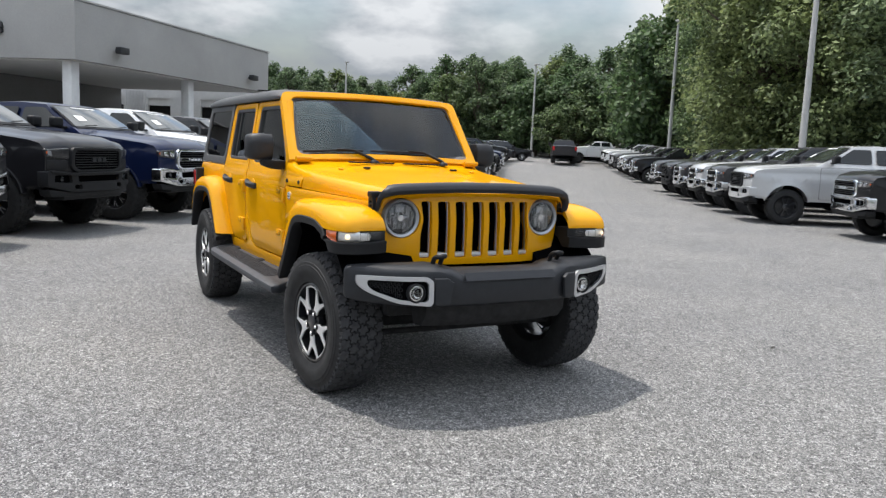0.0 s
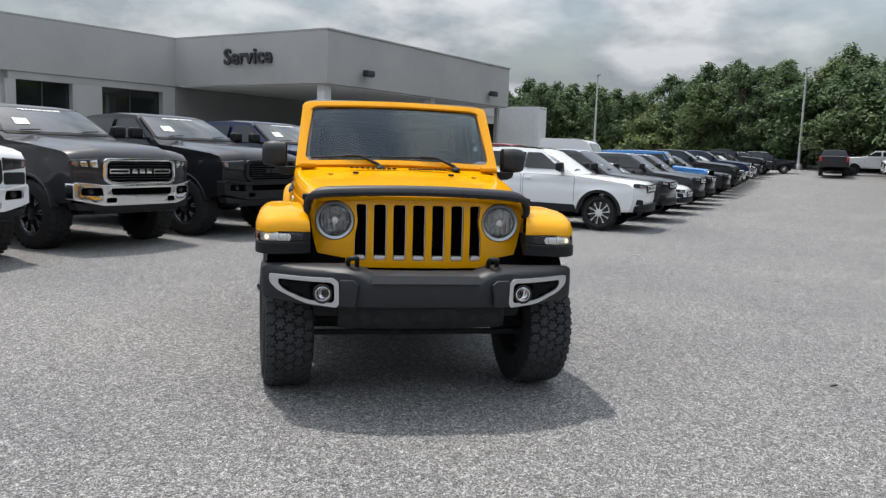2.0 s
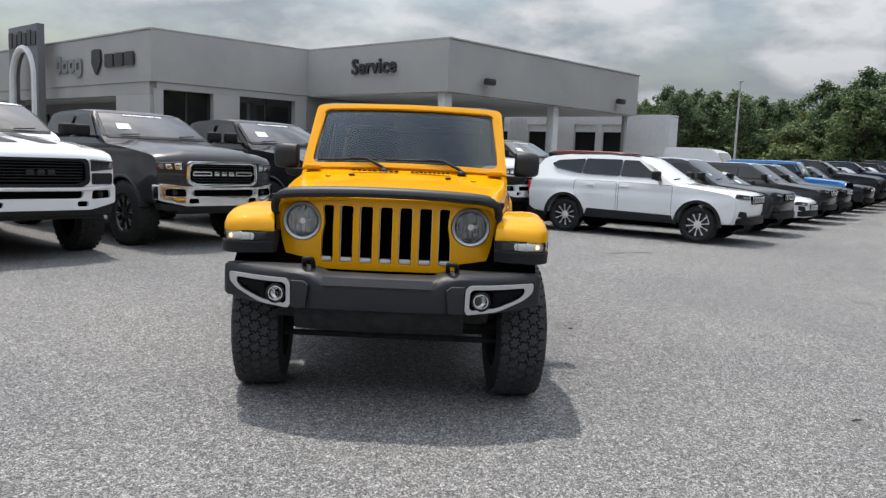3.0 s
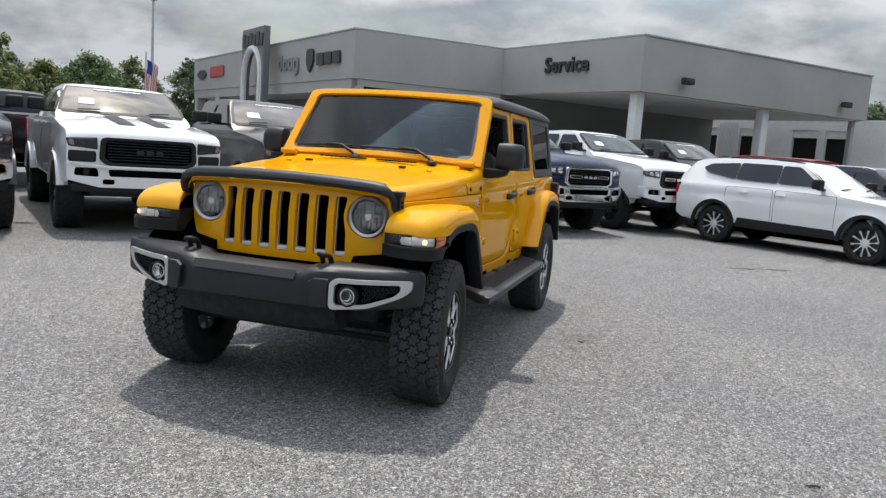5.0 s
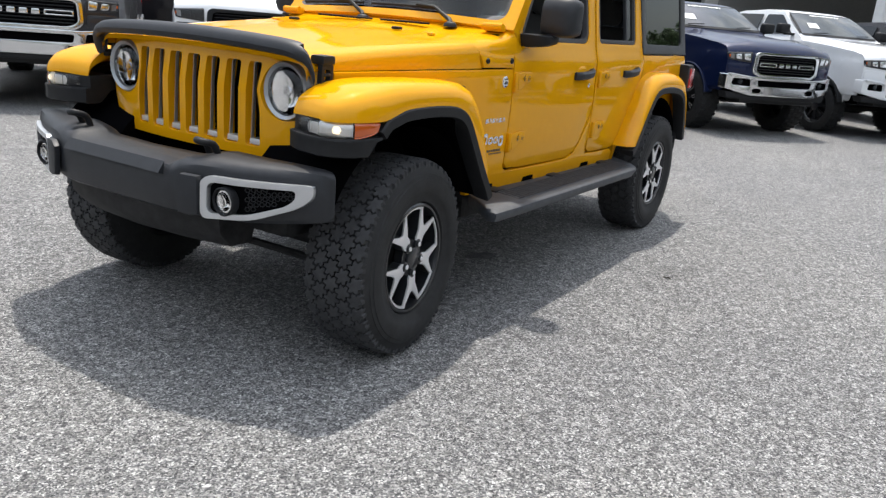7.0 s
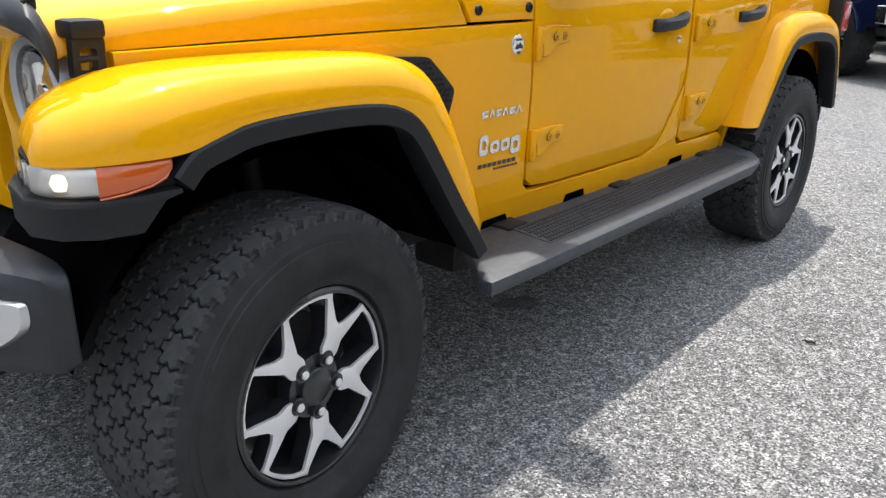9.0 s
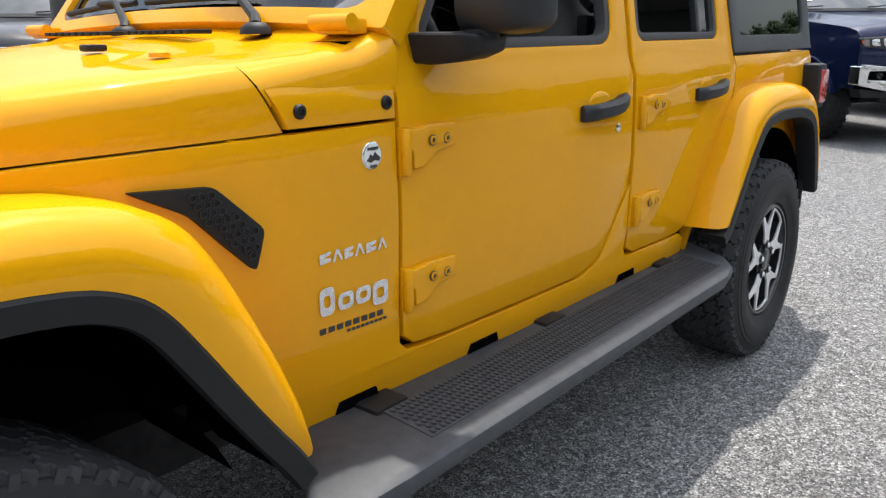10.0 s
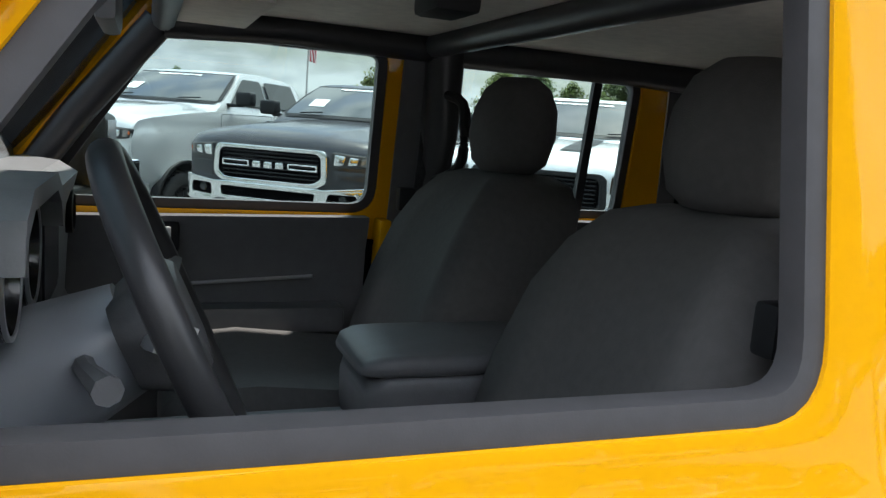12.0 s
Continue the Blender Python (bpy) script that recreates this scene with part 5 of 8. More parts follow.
            loops.append([Vector((xi, yt, zt - 0.002)), Vector((xi + 0.05, yt, zt)), Vector((xo - 0.04, yt + d.x * 0.12, zt + d.y * 0.12)), Vector((xo - 0.014, yt + d.x * 0.36, zt + d.y * 0.36)), Vector((xo, yt + d.x * 0.68, zt + d.y * 0.68)), Vector((xo, yl, zl)), Vector((xo - 0.02, yl, zl)), Vector((xi, yt + d.x * 0.5, zt + d.y * 0.5))])
        return loft(smoothed(loops, 40))
    pair("rear_mudguard", rear_flare, YELLOW, car)
    rl = [(2.43, 0.625), (2.475, 0.655), (2.55, 0.75), (2.62, 0.845), (2.69, 0.925), (2.755, 0.982), (2.83, 1.01), (2.95, 1.02), (3.14, 1.015), (3.29, 0.995), (3.385, 0.955), (3.445, 0.88), (3.49, 0.78), (3.52, 0.69), (3.54, 0.62)]
    pair("flare_edge", lambda: flare_strip(rl, 0.924, 0.09, 0.04), PLASTIC, car, "black textured flare edge")

    def tail():
        b = box(0.735, 0.86, 3.6, 3.73, 0.965, 1.165, 0.02)
        return b
    for t, flip in zip(pair("tail_lamp", tail, PLASTIC, car, "red tail lamp in black housing"), (lambda b: b, mirror_x)):
        part("red_lens", flip(box(0.74, 0.866, 3.63, 3.74, 0.99, 1.14, 0.012)), RED_LENS, t)
    part("rear_bumper", box(-0.74, 0.74, 3.68, 3.86, 0.56, 0.76, 0.04), GREY_PLASTIC, car)
    pair("mud_flap", lambda: box(0.72, 0.87, 3.49, 3.51, 0.53, 0.66, 0.01), PLASTIC, car)
    pair("bumper_reflector", lambda: box(0.87, 0.925, 3.535, 3.57, 0.655, 0.685, 0.008), CHROME, car)

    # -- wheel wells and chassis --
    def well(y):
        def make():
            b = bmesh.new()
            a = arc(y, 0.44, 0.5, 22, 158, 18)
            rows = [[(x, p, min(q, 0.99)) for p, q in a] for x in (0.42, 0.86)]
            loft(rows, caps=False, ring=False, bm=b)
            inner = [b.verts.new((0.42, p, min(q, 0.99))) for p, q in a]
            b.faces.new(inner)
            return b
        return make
    # near-black wells and liners: the shade over the wheels is in the colour
    pair("wheel_well", well(0.0), CAVITY_SHADE, car)
    pair("wheel_well", well(3.008), CAVITY_SHADE, car)
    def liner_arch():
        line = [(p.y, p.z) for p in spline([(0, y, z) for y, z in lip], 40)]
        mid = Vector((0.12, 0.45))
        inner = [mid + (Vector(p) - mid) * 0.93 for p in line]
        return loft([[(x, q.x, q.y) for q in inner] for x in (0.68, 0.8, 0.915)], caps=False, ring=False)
    pair("arch_liner", liner_arch, CAVITY_SHADE, car, "black inner arch liner")
    pair("frame_rail", lambda: box(0.5, 0.67, 0.75, 2.45, 0.4, 0.6, 0.02), CHASSIS, car)
    part("chassis", box(-0.6, 0.6, -0.4, 3.7, 0.5, 0.64, 0.03), CHASSIS, car)
    part("front_axle", lathe([(0.045, -0.7), (0.045, 0.7)], 14, "x", (0, 0.0, 0.4)), CHASSIS, car)
    part("rear_axle", lathe([(0.05, -0.7), (0.05, -0.12), (0.13, -0.06), (0.13, 0.06), (0.05, 0.12), (0.05, 0.7)], 14, "x", (0, 3.008, 0.4)), CHASSIS, car)
    part("track_bar", tube([(-0.5, -0.12, 0.56), (0.2, -0.12, 0.46), (0.55, -0.12, 0.43)], 0.022, 8), CHASSIS, car)
    part("tie_rod", tube([(-0.66, -0.17, 0.36), (0.66, -0.17, 0.36)], 0.018, 8), CHASSIS, car)

    def spring():
        pts = [(0.53 + 0.06 * math.cos(k * 0.6), 0.02 + 0.06 * math.sin(k * 0.6), 0.45 + 0.0062 * k) for k in range(62)]
        return tube(pts, 0.008, 6)
    pair("coil_spring", spring, CHASSIS, car)
    pair("shock_absorber", lambda: tube([(0.6, 0.16, 0.4), (0.57, 0.14, 0.6), (0.55, 0.12, 0.95)], [0.022, 0.028, 0.02], 10), CHASSIS, car)

    # -- side steps --
    def step_body():
        plan = [(0.72, 0.72), (0.80, 0.655), (0.945, 0.535), (0.985, 0.535), (0.992, 0.75), (0.992, 2.3), (0.965, 2.42), (0.90, 2.52), (0.72, 2.6)]
        rows = []
        for z, k in ((0.455, 0.035), (0.462, 0.012), (0.488, 0.0), (0.505, 0.004), (0.513, 0.018)):
            rows.append([(x - (k if x > 0.85 else 0), y + (k if y < 0.8 else (-k if y > 2.35 else 0)), z + (0.012 if x < 0.85 and z > 0.48 else 0)) for x, y in plan])
        return loft(rows)

    def step_tread():
        b = bmesh.new()
        for i in range(7):
            for j in range(96):
                y = 0.885 + 0.0158 * j + (0.008 if i % 2 else 0)
                if y > 2.37:
                    continue
                x = 0.812 + 0.0185 * i
                z = 0.528 - 0.0105 * max(0, (x - 0.8) / 0.13)
                q = [(x - 0.008, y - 0.0025), (x, y - 0.0062), (x + 0.008, y - 0.0025), (x + 0.008, y + 0.0025), (x, y + 0.0062 - 0.005), (x - 0.008, y + 0.0025)]
                lo = [b.verts.new((u, v, z - 0.004)) for u, v in q]
                hi = [b.verts.new((u, v, z + 0.0045)) for u, v in q]
                b.faces.new(hi)
                for k in range(6):
                    b.faces.new((lo[k - 1], lo[k], hi[k], hi[k - 1]))
        return b

    def step_pad():
        return loft([[(x, y, 0.5285 - 0.0105 * max(0, (x - 0.8) / 0.13) - d) for x, y in ((0.80, 0.87), (0.935, 0.87), (0.935, 2.38), (0.80, 2.38))] for d in (0.02, 0.0)])
    for st, flip in zip(pair("side_step", step_body, STEP, car, "dark grey side step with a ribbed tread"), (lambda b: b, mirror_x)):
        st.location.z = 0.022
        part("step_pad", flip(step_pad()), STEP, st)
        part("step_tread", flip(step_tread()), STEP, st, smooth=0)
        for y in (0.9, 1.55, 2.25):
            part("step_bracket", flip(box(0.6, 0.8, y - 0.05, y + 0.05, 0.47, 0.535, 0.01)), PLASTIC, st)
    for y in (1.22, 1.95, 0.8):
        part("rocker_slot", skin([(y, 0.548), (y + 0.12, 0.549), (y + 0.11, 0.575), (y + 0.01, 0.573)], depth=0.02, bev=0, lift=0.002), CAVITY_SHADE, car)

    # -- mirrors --
    def shifted(b):
        bmesh.ops.translate(b, vec=(0, 0.036, 0), verts=b.verts)
        return b

    def mirror_shell():
        rows = []
        for x, k, dy, rear in ((0.815, 0.012, 0.03, 1.155), (0.825, 0.0, 0.02, 1.17), (0.9, -0.004, 0.0, 1.18), (0.95, 0.0, 0.01, 1.188), (0.975, 0.006, 0.02, 1.175), (0.99, 0.016, 0.03, 1.17), (0.997, 0.034, 0.045, 1.15)):
            y0, y1, z0, z1 = 1.035 + k + dy * 0.6, rear, 1.316 + k, 1.492 - k
            rows.append([(x, y, z) for y, z in rounded([(y0 + 0.018, z0), (y1 - 0.0, z0 - 0.004), (y1, z1), (y0 + 0.03, z1), (y0, z1 - 0.045), (y0, z0 + 0.035)], 0.022, 3)])
        return shifted(loft(rows))

    def mirror_foot():
        rows = []
        for x, y0, y1, z0, z1 in ((0.752, 0.985, 1.1, 1.252, 1.315), (0.79, 0.985, 1.12, 1.25, 1.316), (0.85, 1.0, 1.14, 1.256, 1.314), (0.89, 1.02, 1.14, 1.27, 1.312), (0.9, 1.035, 1.125, 1.285, 1.305)):
            rows.append([(x, y, z) for y, z in rounded([(y0 + 0.02, z0), (y1 - 0.01, z0 + 0.006), (y1, z1), (y0, z1)], 0.012, 3)])
        b = loft(rows)
        lathe([(0.036, 1.3), (0.036, 1.32)], 18, "z", (0.87, 1.08, 0), bm=b)
        return shifted(b)
    for mr, flip in zip(pair("side_mirror", mirror_shell, GREY_PLASTIC, car, "dark grey plastic side mirror"), (lambda b: b, mirror_x)):
        part("mirror_foot", flip(mirror_foot()), PLASTIC, mr)
        part("mirror_glass", flip(shifted(loft([[(0.835, 1.1725 + d, z), (0.94, 1.1885 + d, z)] for d, z in ((0.001, 1.334), (0.001, 1.476))], caps=False, ring=False))), CHROME, mr)

    # -- vents, badges, door jamb details on the sides --
    for s in (0, 1):
        fl = mirror_x if s else (lambda b: b)
        vpoly = rounded([(0.40, 1.083), (0.545, 1.073), (0.635, 0.985), (0.612, 0.912), (0.56, 0.965), (0.5, 1.03)], 0.012, 3)
        vent = part("side_vent", fl(skin(vpoly, depth=0.02, bev=0.004, lift=0.012)), PLASTIC, car, "black honeycomb side vent")
        cells = bmesh.new()
        for r in range(12):
            for c in range(9):
                y = 0.505 + 0.0165 * c + (0.008 if r % 2 else 0)
                z = 0.915 + 0.0145 * r
                if inside(vpoly, y, z, 0.012):
                    q = plate(arc(y, z, 0.0085, 30, 390, 6)[:-1], "x", 0.0, 0.004, [arc(y, z, 0.006, 30, 390, 6)[:-1]])
                    for v in q.verts:
                        v.co.x += side_x(v.co.y, v.co.z) + 0.011
                    merged(cells, q)
        part("vent_mesh", fl(cells), GREY_PLASTIC, vent)
        # plain shapes where the maker's emblems sit
        k = 0
        for y0, wdt in ((0.756, 0.026), (0.786, 0.026), (0.816, 0.022), (0.842, 0.026), (0.872, 0.026), (0.902, 0.026)):
            sh = [[(y0, 0.888), (y0 + wdt, 0.892), (y0 + wdt, 0.899), (y0 + 0.008, 0.9), (y0 + wdt, 0.906), (y0 + wdt, 0.912), (y0, 0.909)], [(y0, 0.888), (y0 + 0.006, 0.888), (y0 + wdt / 2, 0.906), (y0 + wdt - 0.006, 0.89), (y0 + wdt, 0.89), (y0 + wdt / 2 + 0.003, 0.913), (y0 + wdt / 2 - 0.003, 0.913)]][k % 2]
            k += 1
            part("emblem_bar", fl(skin(sh, depth=0.001, bev=0, lift=0.003)), CHROME, car)
        for y0, z0, z1, wdt in ((0.752, 0.782, 0.842, 0.036), (0.797, 0.784, 0.822, 0.04), (0.842, 0.785, 0.823, 0.04), (0.887, 0.77, 0.824, 0.042)):
            outer = rounded([(y0, z0), (y0 + wdt, z0 + 0.002), (y0 + wdt, z1), (y0, z1 - 0.002)], 0.014, 4)
            c = (y0 + wdt / 2, (z0 + z1) / 2)
            hole = [(c[0] + (u - c[0]) * 0.45, c[1] + (v - c[1]) * 0.42) for u, v in outer]
            part("emblem_shape", fl(skin(outer, [hole], depth=0.001, bev=0, lift=0.004)), CHROME, car, "silver emblem shape")
        for y0, wdt, z in ((0.752, 0.17, 0.751), (0.82, 0.11, 0.736)):
            n = 8 if z > 0.74 else 9
            for j in range(n):
                a = y0 + wdt * j / n
                part("emblem_bar", fl(skin([(a, z - 0.006), (a + wdt / n * 0.72, z - 0.006), (a + wdt / n * 0.72, z + 0.006), (a, z + 0.006)] if z > 0.74 else [(a, z - 0.003), (a + wdt / n * 0.7, z - 0.003), (a + wdt / n * 0.7, z + 0.003), (a, z + 0.003)], depth=0.001, bev=0, lift=0.002)), SIGN_DARK, car)
        bd = part("round_badge", fl(lathe([(0.0275, -0.004), (0.0275, 0.002), (0.025, 0.004), (0.0, 0.004)], 32, "x", (side_x(0.897, 1.083), 0.897, 1.083))), CHROME, car, "small round white and black badge")
        part("badge_face", fl(lathe([(0.0235, 0.0045), (0.0, 0.005)], 32, "x", (side_x(0.897, 1.083), 0.897, 1.083))), PAPER, bd)
        peaks = [(0.879, 1.074), (0.885, 1.08), (0.89, 1.087), (0.895, 1.081), (0.901, 1.09), (0.908, 1.083), (0.915, 1.078), (0.912, 1.071), (0.9, 1.074), (0.89, 1.07)]
        part("badge_peak", fl(skin(peaks, depth=0.001, bev=0, lift=0.0065)), SIGN_DARK, bd)
        for z, n in ((1.097, 5), (1.062, 3)):
            for j in range(n):
                a = 0.897 + (j - n / 2) * 0.0058
                part("badge_bar", fl(skin([(a, z - 0.003), (a + 0.0042, z - 0.003), (a + 0.0042, z + 0.003), (a, z + 0.003)], depth=0.001, bev=0, lift=0.0065)), SIGN_DARK, bd)
    return car



CARPET = grain(material("dark_carpet", (0.045, 0.045, 0.047), 0.95), (0.045, 0.045, 0.047), 80, 0.3)
DIAL = material("dial_face", (0.01, 0.01, 0.012), 0.25, coat=0.5)


def front_seat(car, cx):
    seat = part("front_seat", loft([[(cx + x * w, y, z + dz) for x, dz in ((-1, -0.1), (-1.02, -0.02), (-0.85, 0.03), (-0.5, 0.012), (0, 0.0), (0.5, 0.012), (0.85, 0.03), (1.02, -0.02), (1, -0.1))] for y, z, w in ((1.33, 0.93, 0.22), (1.36, 0.975, 0.24), (1.5, 0.985, 0.25), (1.7, 0.965, 0.25), (1.82, 0.955, 0.24))]), SEAT_CLOTH, car, "black cloth front seat", smooth=60)
    rows = []
    for y0, y1, z, w in ((1.72, 1.9, 0.93, 0.235), (1.75, 1.95, 1.05, 0.25), (1.79, 2.02, 1.18, 0.25), (1.84, 2.07, 1.3, 0.235), (1.885, 2.1, 1.375, 0.205), (1.93, 2.1, 1.425, 0.16), (1.97, 2.08, 1.442, 0.1)):
        rows.append([(cx + x * w, 0.055 + (y0 + d if f else y1), z - 0.015) for x, d, f in ((-1, 0.03, 1), (-0.86, -0.02, 1), (-0.55, 0.0, 1), (0, 0.012, 1), (0.55, 0.0, 1), (0.86, -0.02, 1), (1, 0.03, 1), (1.0, 0, 0), (0.6, 0, 0), (-0.6, 0, 0), (-1.0, 0, 0))])
    part("backrest", loft(rows), SEAT_CLOTH, seat, smooth=70)
    rows = []
    for z, w, y0, y1 in ((1.448, 0.075, 1.975, 2.09), (1.47, 0.11, 1.955, 2.115), (1.53, 0.128, 1.945, 2.13), (1.59, 0.122, 1.955, 2.13), (1.635, 0.095, 1.975, 2.115), (1.66, 0.05, 2.005, 2.09)):
        rows.append([(cx + w * math.cos(2 * math.pi * k / 14), 0.04 + (y0 + y1) / 2 + (y1 - y0) / 2 * math.sin(2 * math.pi * k / 14), z - 0.02) for k in range(14)])
    part("headrest", loft(rows), SEAT_CLOTH, seat, smooth=70)
    for dx in (-0.06, 0.06):
        part("headrest_post", tube([(cx + dx, 2.085, 1.39), (cx + dx, 2.08, 1.45)], 0.007, 8), CHROME, seat)
    return seat


def interior(car):
    part("floor_carpet", box(-0.68, 0.68, 0.9, 3.66, 0.645, 0.67), CARPET, car)
    part("rear_trim", box(-0.7, 0.7, 3.655, 3.685, 0.66, 1.26), CARPET, car)
    part("scuttle", box(-0.7, 0.7, 0.9, 0.96, 0.65, 1.3), CAVITY_SHADE, car)
    for s in (1, -1):
        q = box(0.62, 0.705, 2.72, 3.65, 0.66, 1.24, 0.02)
        part("quarter_trim", q if s > 0 else mirror_x(q), LEATHER, car)
        # padded roll bar: pillar behind the front door, roof rail, windshield leg
        rb = bmesh.new()
        tube([(0.67, 2.01, 0.68), (0.67, 2.01, 1.25), (0.65, 2.005, 1.5), (0.625, 2.0, 1.72)], 0.05, 10, bm=rb)
        tube([(0.63, 1.96, 1.71), (0.63, 2.6, 1.71), (0.62, 3.2, 1.69), (0.64, 3.55, 1.3)], 0.04, 10, bm=rb)
        tube([(0.625, 1.96, 1.71), (0.62, 1.6, 1.715), (0.61, 1.33, 1.7)], 0.035, 10, bm=rb)
        tube([(0.69, 1.06, 1.36), (0.66, 1.16, 1.5), (0.62, 1.32, 1.7)], 0.035, 10, bm=rb)
        part("roll_bar", rb if s > 0 else mirror_x(rb), WHEEL_HIDE, car, "padded black roll bar")
        bp = loft([[(x, y, z) for x, y in ((k - 0.03, 1.9), (k, 1.9), (k, 2.035), (k - 0.03, 2.035))] for z, k in ((0.66, 0.735), (1.25, 0.745), (1.74, 0.66))])
        part("pillar_trim", bp if s > 0 else mirror_x(bp), LEATHER, car, "black trim on the middle pillar")
        if s < 0:
            part("door_jamb", box(-0.745, -0.66, 1.866, 1.897, 0.7, 1.27, 0.006), YELLOW, car)
        gh = tube(spline([(0.6, 2.0, 1.6), (0.56, 2.03, 1.58), (0.545, 2.035, 1.5), (0.56, 2.03, 1.42), (0.62, 1.99, 1.38)], 13), 0.014, 8)
        part("grab_handle", gh if s > 0 else mirror_x(gh), PLASTIC, car)
        belt = loft([[(0.655, y - 0.025, z), (0.655, y + 0.025, z), (0.65, y + 0.025, z), (0.65, y - 0.025, z)] for y, z in ((1.985, 1.56), (1.97, 1.3), (1.96, 0.85))])
        part("seat_belt", belt if s > 0 else mirror_x(belt), CARPET, car)
        bk = box(0.62, 0.655, 1.9, 1.945, 1.3, 1.36, 0.008)
        part("belt_buckle", bk if s > 0 else mirror_x(bk), PLASTIC, car)
        # chrome inner door handle and a silver trim line
        ih = box(0.655, 0.69, 1.265, 1.375, 1.18, 1.255, 0.012)
        part("inner_handle", ih if s > 0 else mirror_x(ih), PLASTIC, car)
        ic = box(0.648, 0.657, 1.285, 1.355, 1.192, 1.242, 0.004)
        part("inner_latch", ic if s > 0 else mirror_x(ic), ALLOY, car)
        tl = tube([(0.69, 1.15, 1.085), (0.684, 1.4, 1.1), (0.684, 1.7, 1.118)], 0.005, 6)
        part("door_trim_line", tl if s > 0 else mirror_x(tl), SILVER, car)
        ar = box(0.63, 0.72, 1.2, 1.78, 0.98, 1.05, 0.02)
        part("door_armrest", ar if s > 0 else mirror_x(ar), LEATHER, car)
        vis = box(0.12, 0.56, 1.33, 1.5, 1.7, 1.716, 0.006)
        part("sun_visor", vis if s > 0 else mirror_x(vis), HEADLINER, car)
    for y, z, r in ((1.96, 1.715, 0.028), (1.33, 1.705, 0.026), (3.2, 1.69, 0.03)):
        part("roof_bar", tube([(-0.61, y, z), (0.61, y, z)], r, 10), WHEEL_HIDE, car, "padded black cross bar")
    part("roof_latch", box(-0.06, 0.06, 1.72, 1.8, 1.7, 1.737, 0.012), PLASTIC, car)
    part("rear_mirror", box(-0.12, 0.12, 1.23, 1.26, 1.62, 1.69, 0.012), LEATHER, car, "interior mirror under the windshield frame")
    front_seat(car, 0.37)
    front_seat(car, -0.37)
    bench = part("rear_bench", loft([[(x, y, z) for y, z in rounded([(2.35, 0.75), (2.32, 0.95), (2.75, 0.93), (2.85, 0.9), (3.0, 1.4), (3.12, 1.38), (2.98, 0.75)], 0.05, 3)] for x in (-0.6, -0.57, 0, 0.57, 0.6)]), SEAT_CLOTH, car, "black rear bench", smooth=60)
    for x in (-0.36, 0.36):
        part("rear_headrest", loft([[(x + w * math.cos(2 * math.pi * k / 12), 3.07 + 0.05 * math.sin(2 * math.pi * k / 12), z) for k in range(12)] for z, w in ((1.4, 0.09), (1.44, 0.115), (1.52, 0.115), (1.57, 0.08))]), SEAT_CLOTH, bench, smooth=70)
    arm = part("armrest", loft([[(x * k, y + 0.06, z if z < 1.05 else 1.0 + (z - 1.0) * h) for x, z in rounded([(-0.105, 1.0), (-0.115, 1.115), (0.115, 1.115), (0.105, 1.0)], 0.03, 4)] for y, k, h in ((1.575, 0.8, 0.7), (1.585, 0.92, 0.88), (1.61, 1.0, 1.0), (1.9, 1.0, 1.0), (1.95, 0.97, 0.95))]), LEATHER, car, "black leather console armrest", smooth=60)
    part("armrest_lid", loft([[(x * k, y + 0.06, 1.11 + (z - 1.11) * h) for x, z in rounded([(-0.118, 1.11), (-0.118, 1.146), (0.118, 1.146), (0.118, 1.11)], 0.02, 4)] for y, k, h in ((1.565, 0.75, 0.4), (1.575, 0.88, 0.75), (1.6, 0.97, 0.95), (1.64, 1.0, 1.0), (1.9, 1.0, 1.0), (1.96, 0.96, 0.8))]), LEATHER, arm, smooth=60)
    part("centre_console", box(-0.12, 0.12, 1.05, 1.96, 0.66, 0.99, 0.03), LEATHER, car)
    dash = part("dashboard", loft([[(x, 0.97 + (y - 0.97) * k, z) for y, z in ((0.97, 1.34), (1.02, 1.385), (1.13, 1.392), (1.165, 1.37), (1.15, 1.31), (1.14, 1.12), (1.16, 1.08), (1.1, 0.9), (0.97, 0.86))] for x, k in ((-0.67, 0.5), (-0.61, 0.72), (-0.54, 1.0), (0, 1.0), (0.54, 1.0), (0.61, 0.72), (0.67, 0.5))]), DASH, car, "black padded dashboard", smooth=35)
    arch = [(-1, 1.365), (-0.97, 1.385), (-0.9, 1.41), (-0.6, 1.432), (0.6, 1.432), (0.9, 1.41), (0.97, 1.385), (1, 1.365), (0.92, 1.362), (0.89, 1.375), (0.83, 1.393), (0.58, 1.412), (-0.58, 1.412), (-0.83, 1.393), (-0.89, 1.375), (-0.92, 1.362)]
    part("instrument_hood", loft([[(0.37 + x * w, y, z) for x, z in arch] for y, w in ((1.05, 0.14), (1.12, 0.165), (1.185, 0.17), (1.205, 0.168))]), DASH, dash, smooth=35)
    for dx in (-0.075, 0.075):
        dial = part("dial", lathe([(0.06, -0.02), (0.06, 0.012), (0.055, 0.014), (0.053, 0.004), (0, 0.004)], 28, "y", (0.37 + dx, 1.168, 1.345)), DIAL, dash)
        part("dial_ring", lathe([(0.06, 0.01), (0.06, 0.016), (0.055, 0.016), (0.055, 0.01)], 28, "y", (0.37 + dx, 1.168, 1.345), closed=True), SILVER, dial)
    scr = part("screen", box(-0.09, 0.13, 1.15, 1.17, 1.22, 1.38, 0.008), PLASTIC, dash)
    part("screen_glass", box(-0.07, 0.11, 1.168, 1.173, 1.24, 1.36), DIAL, scr)
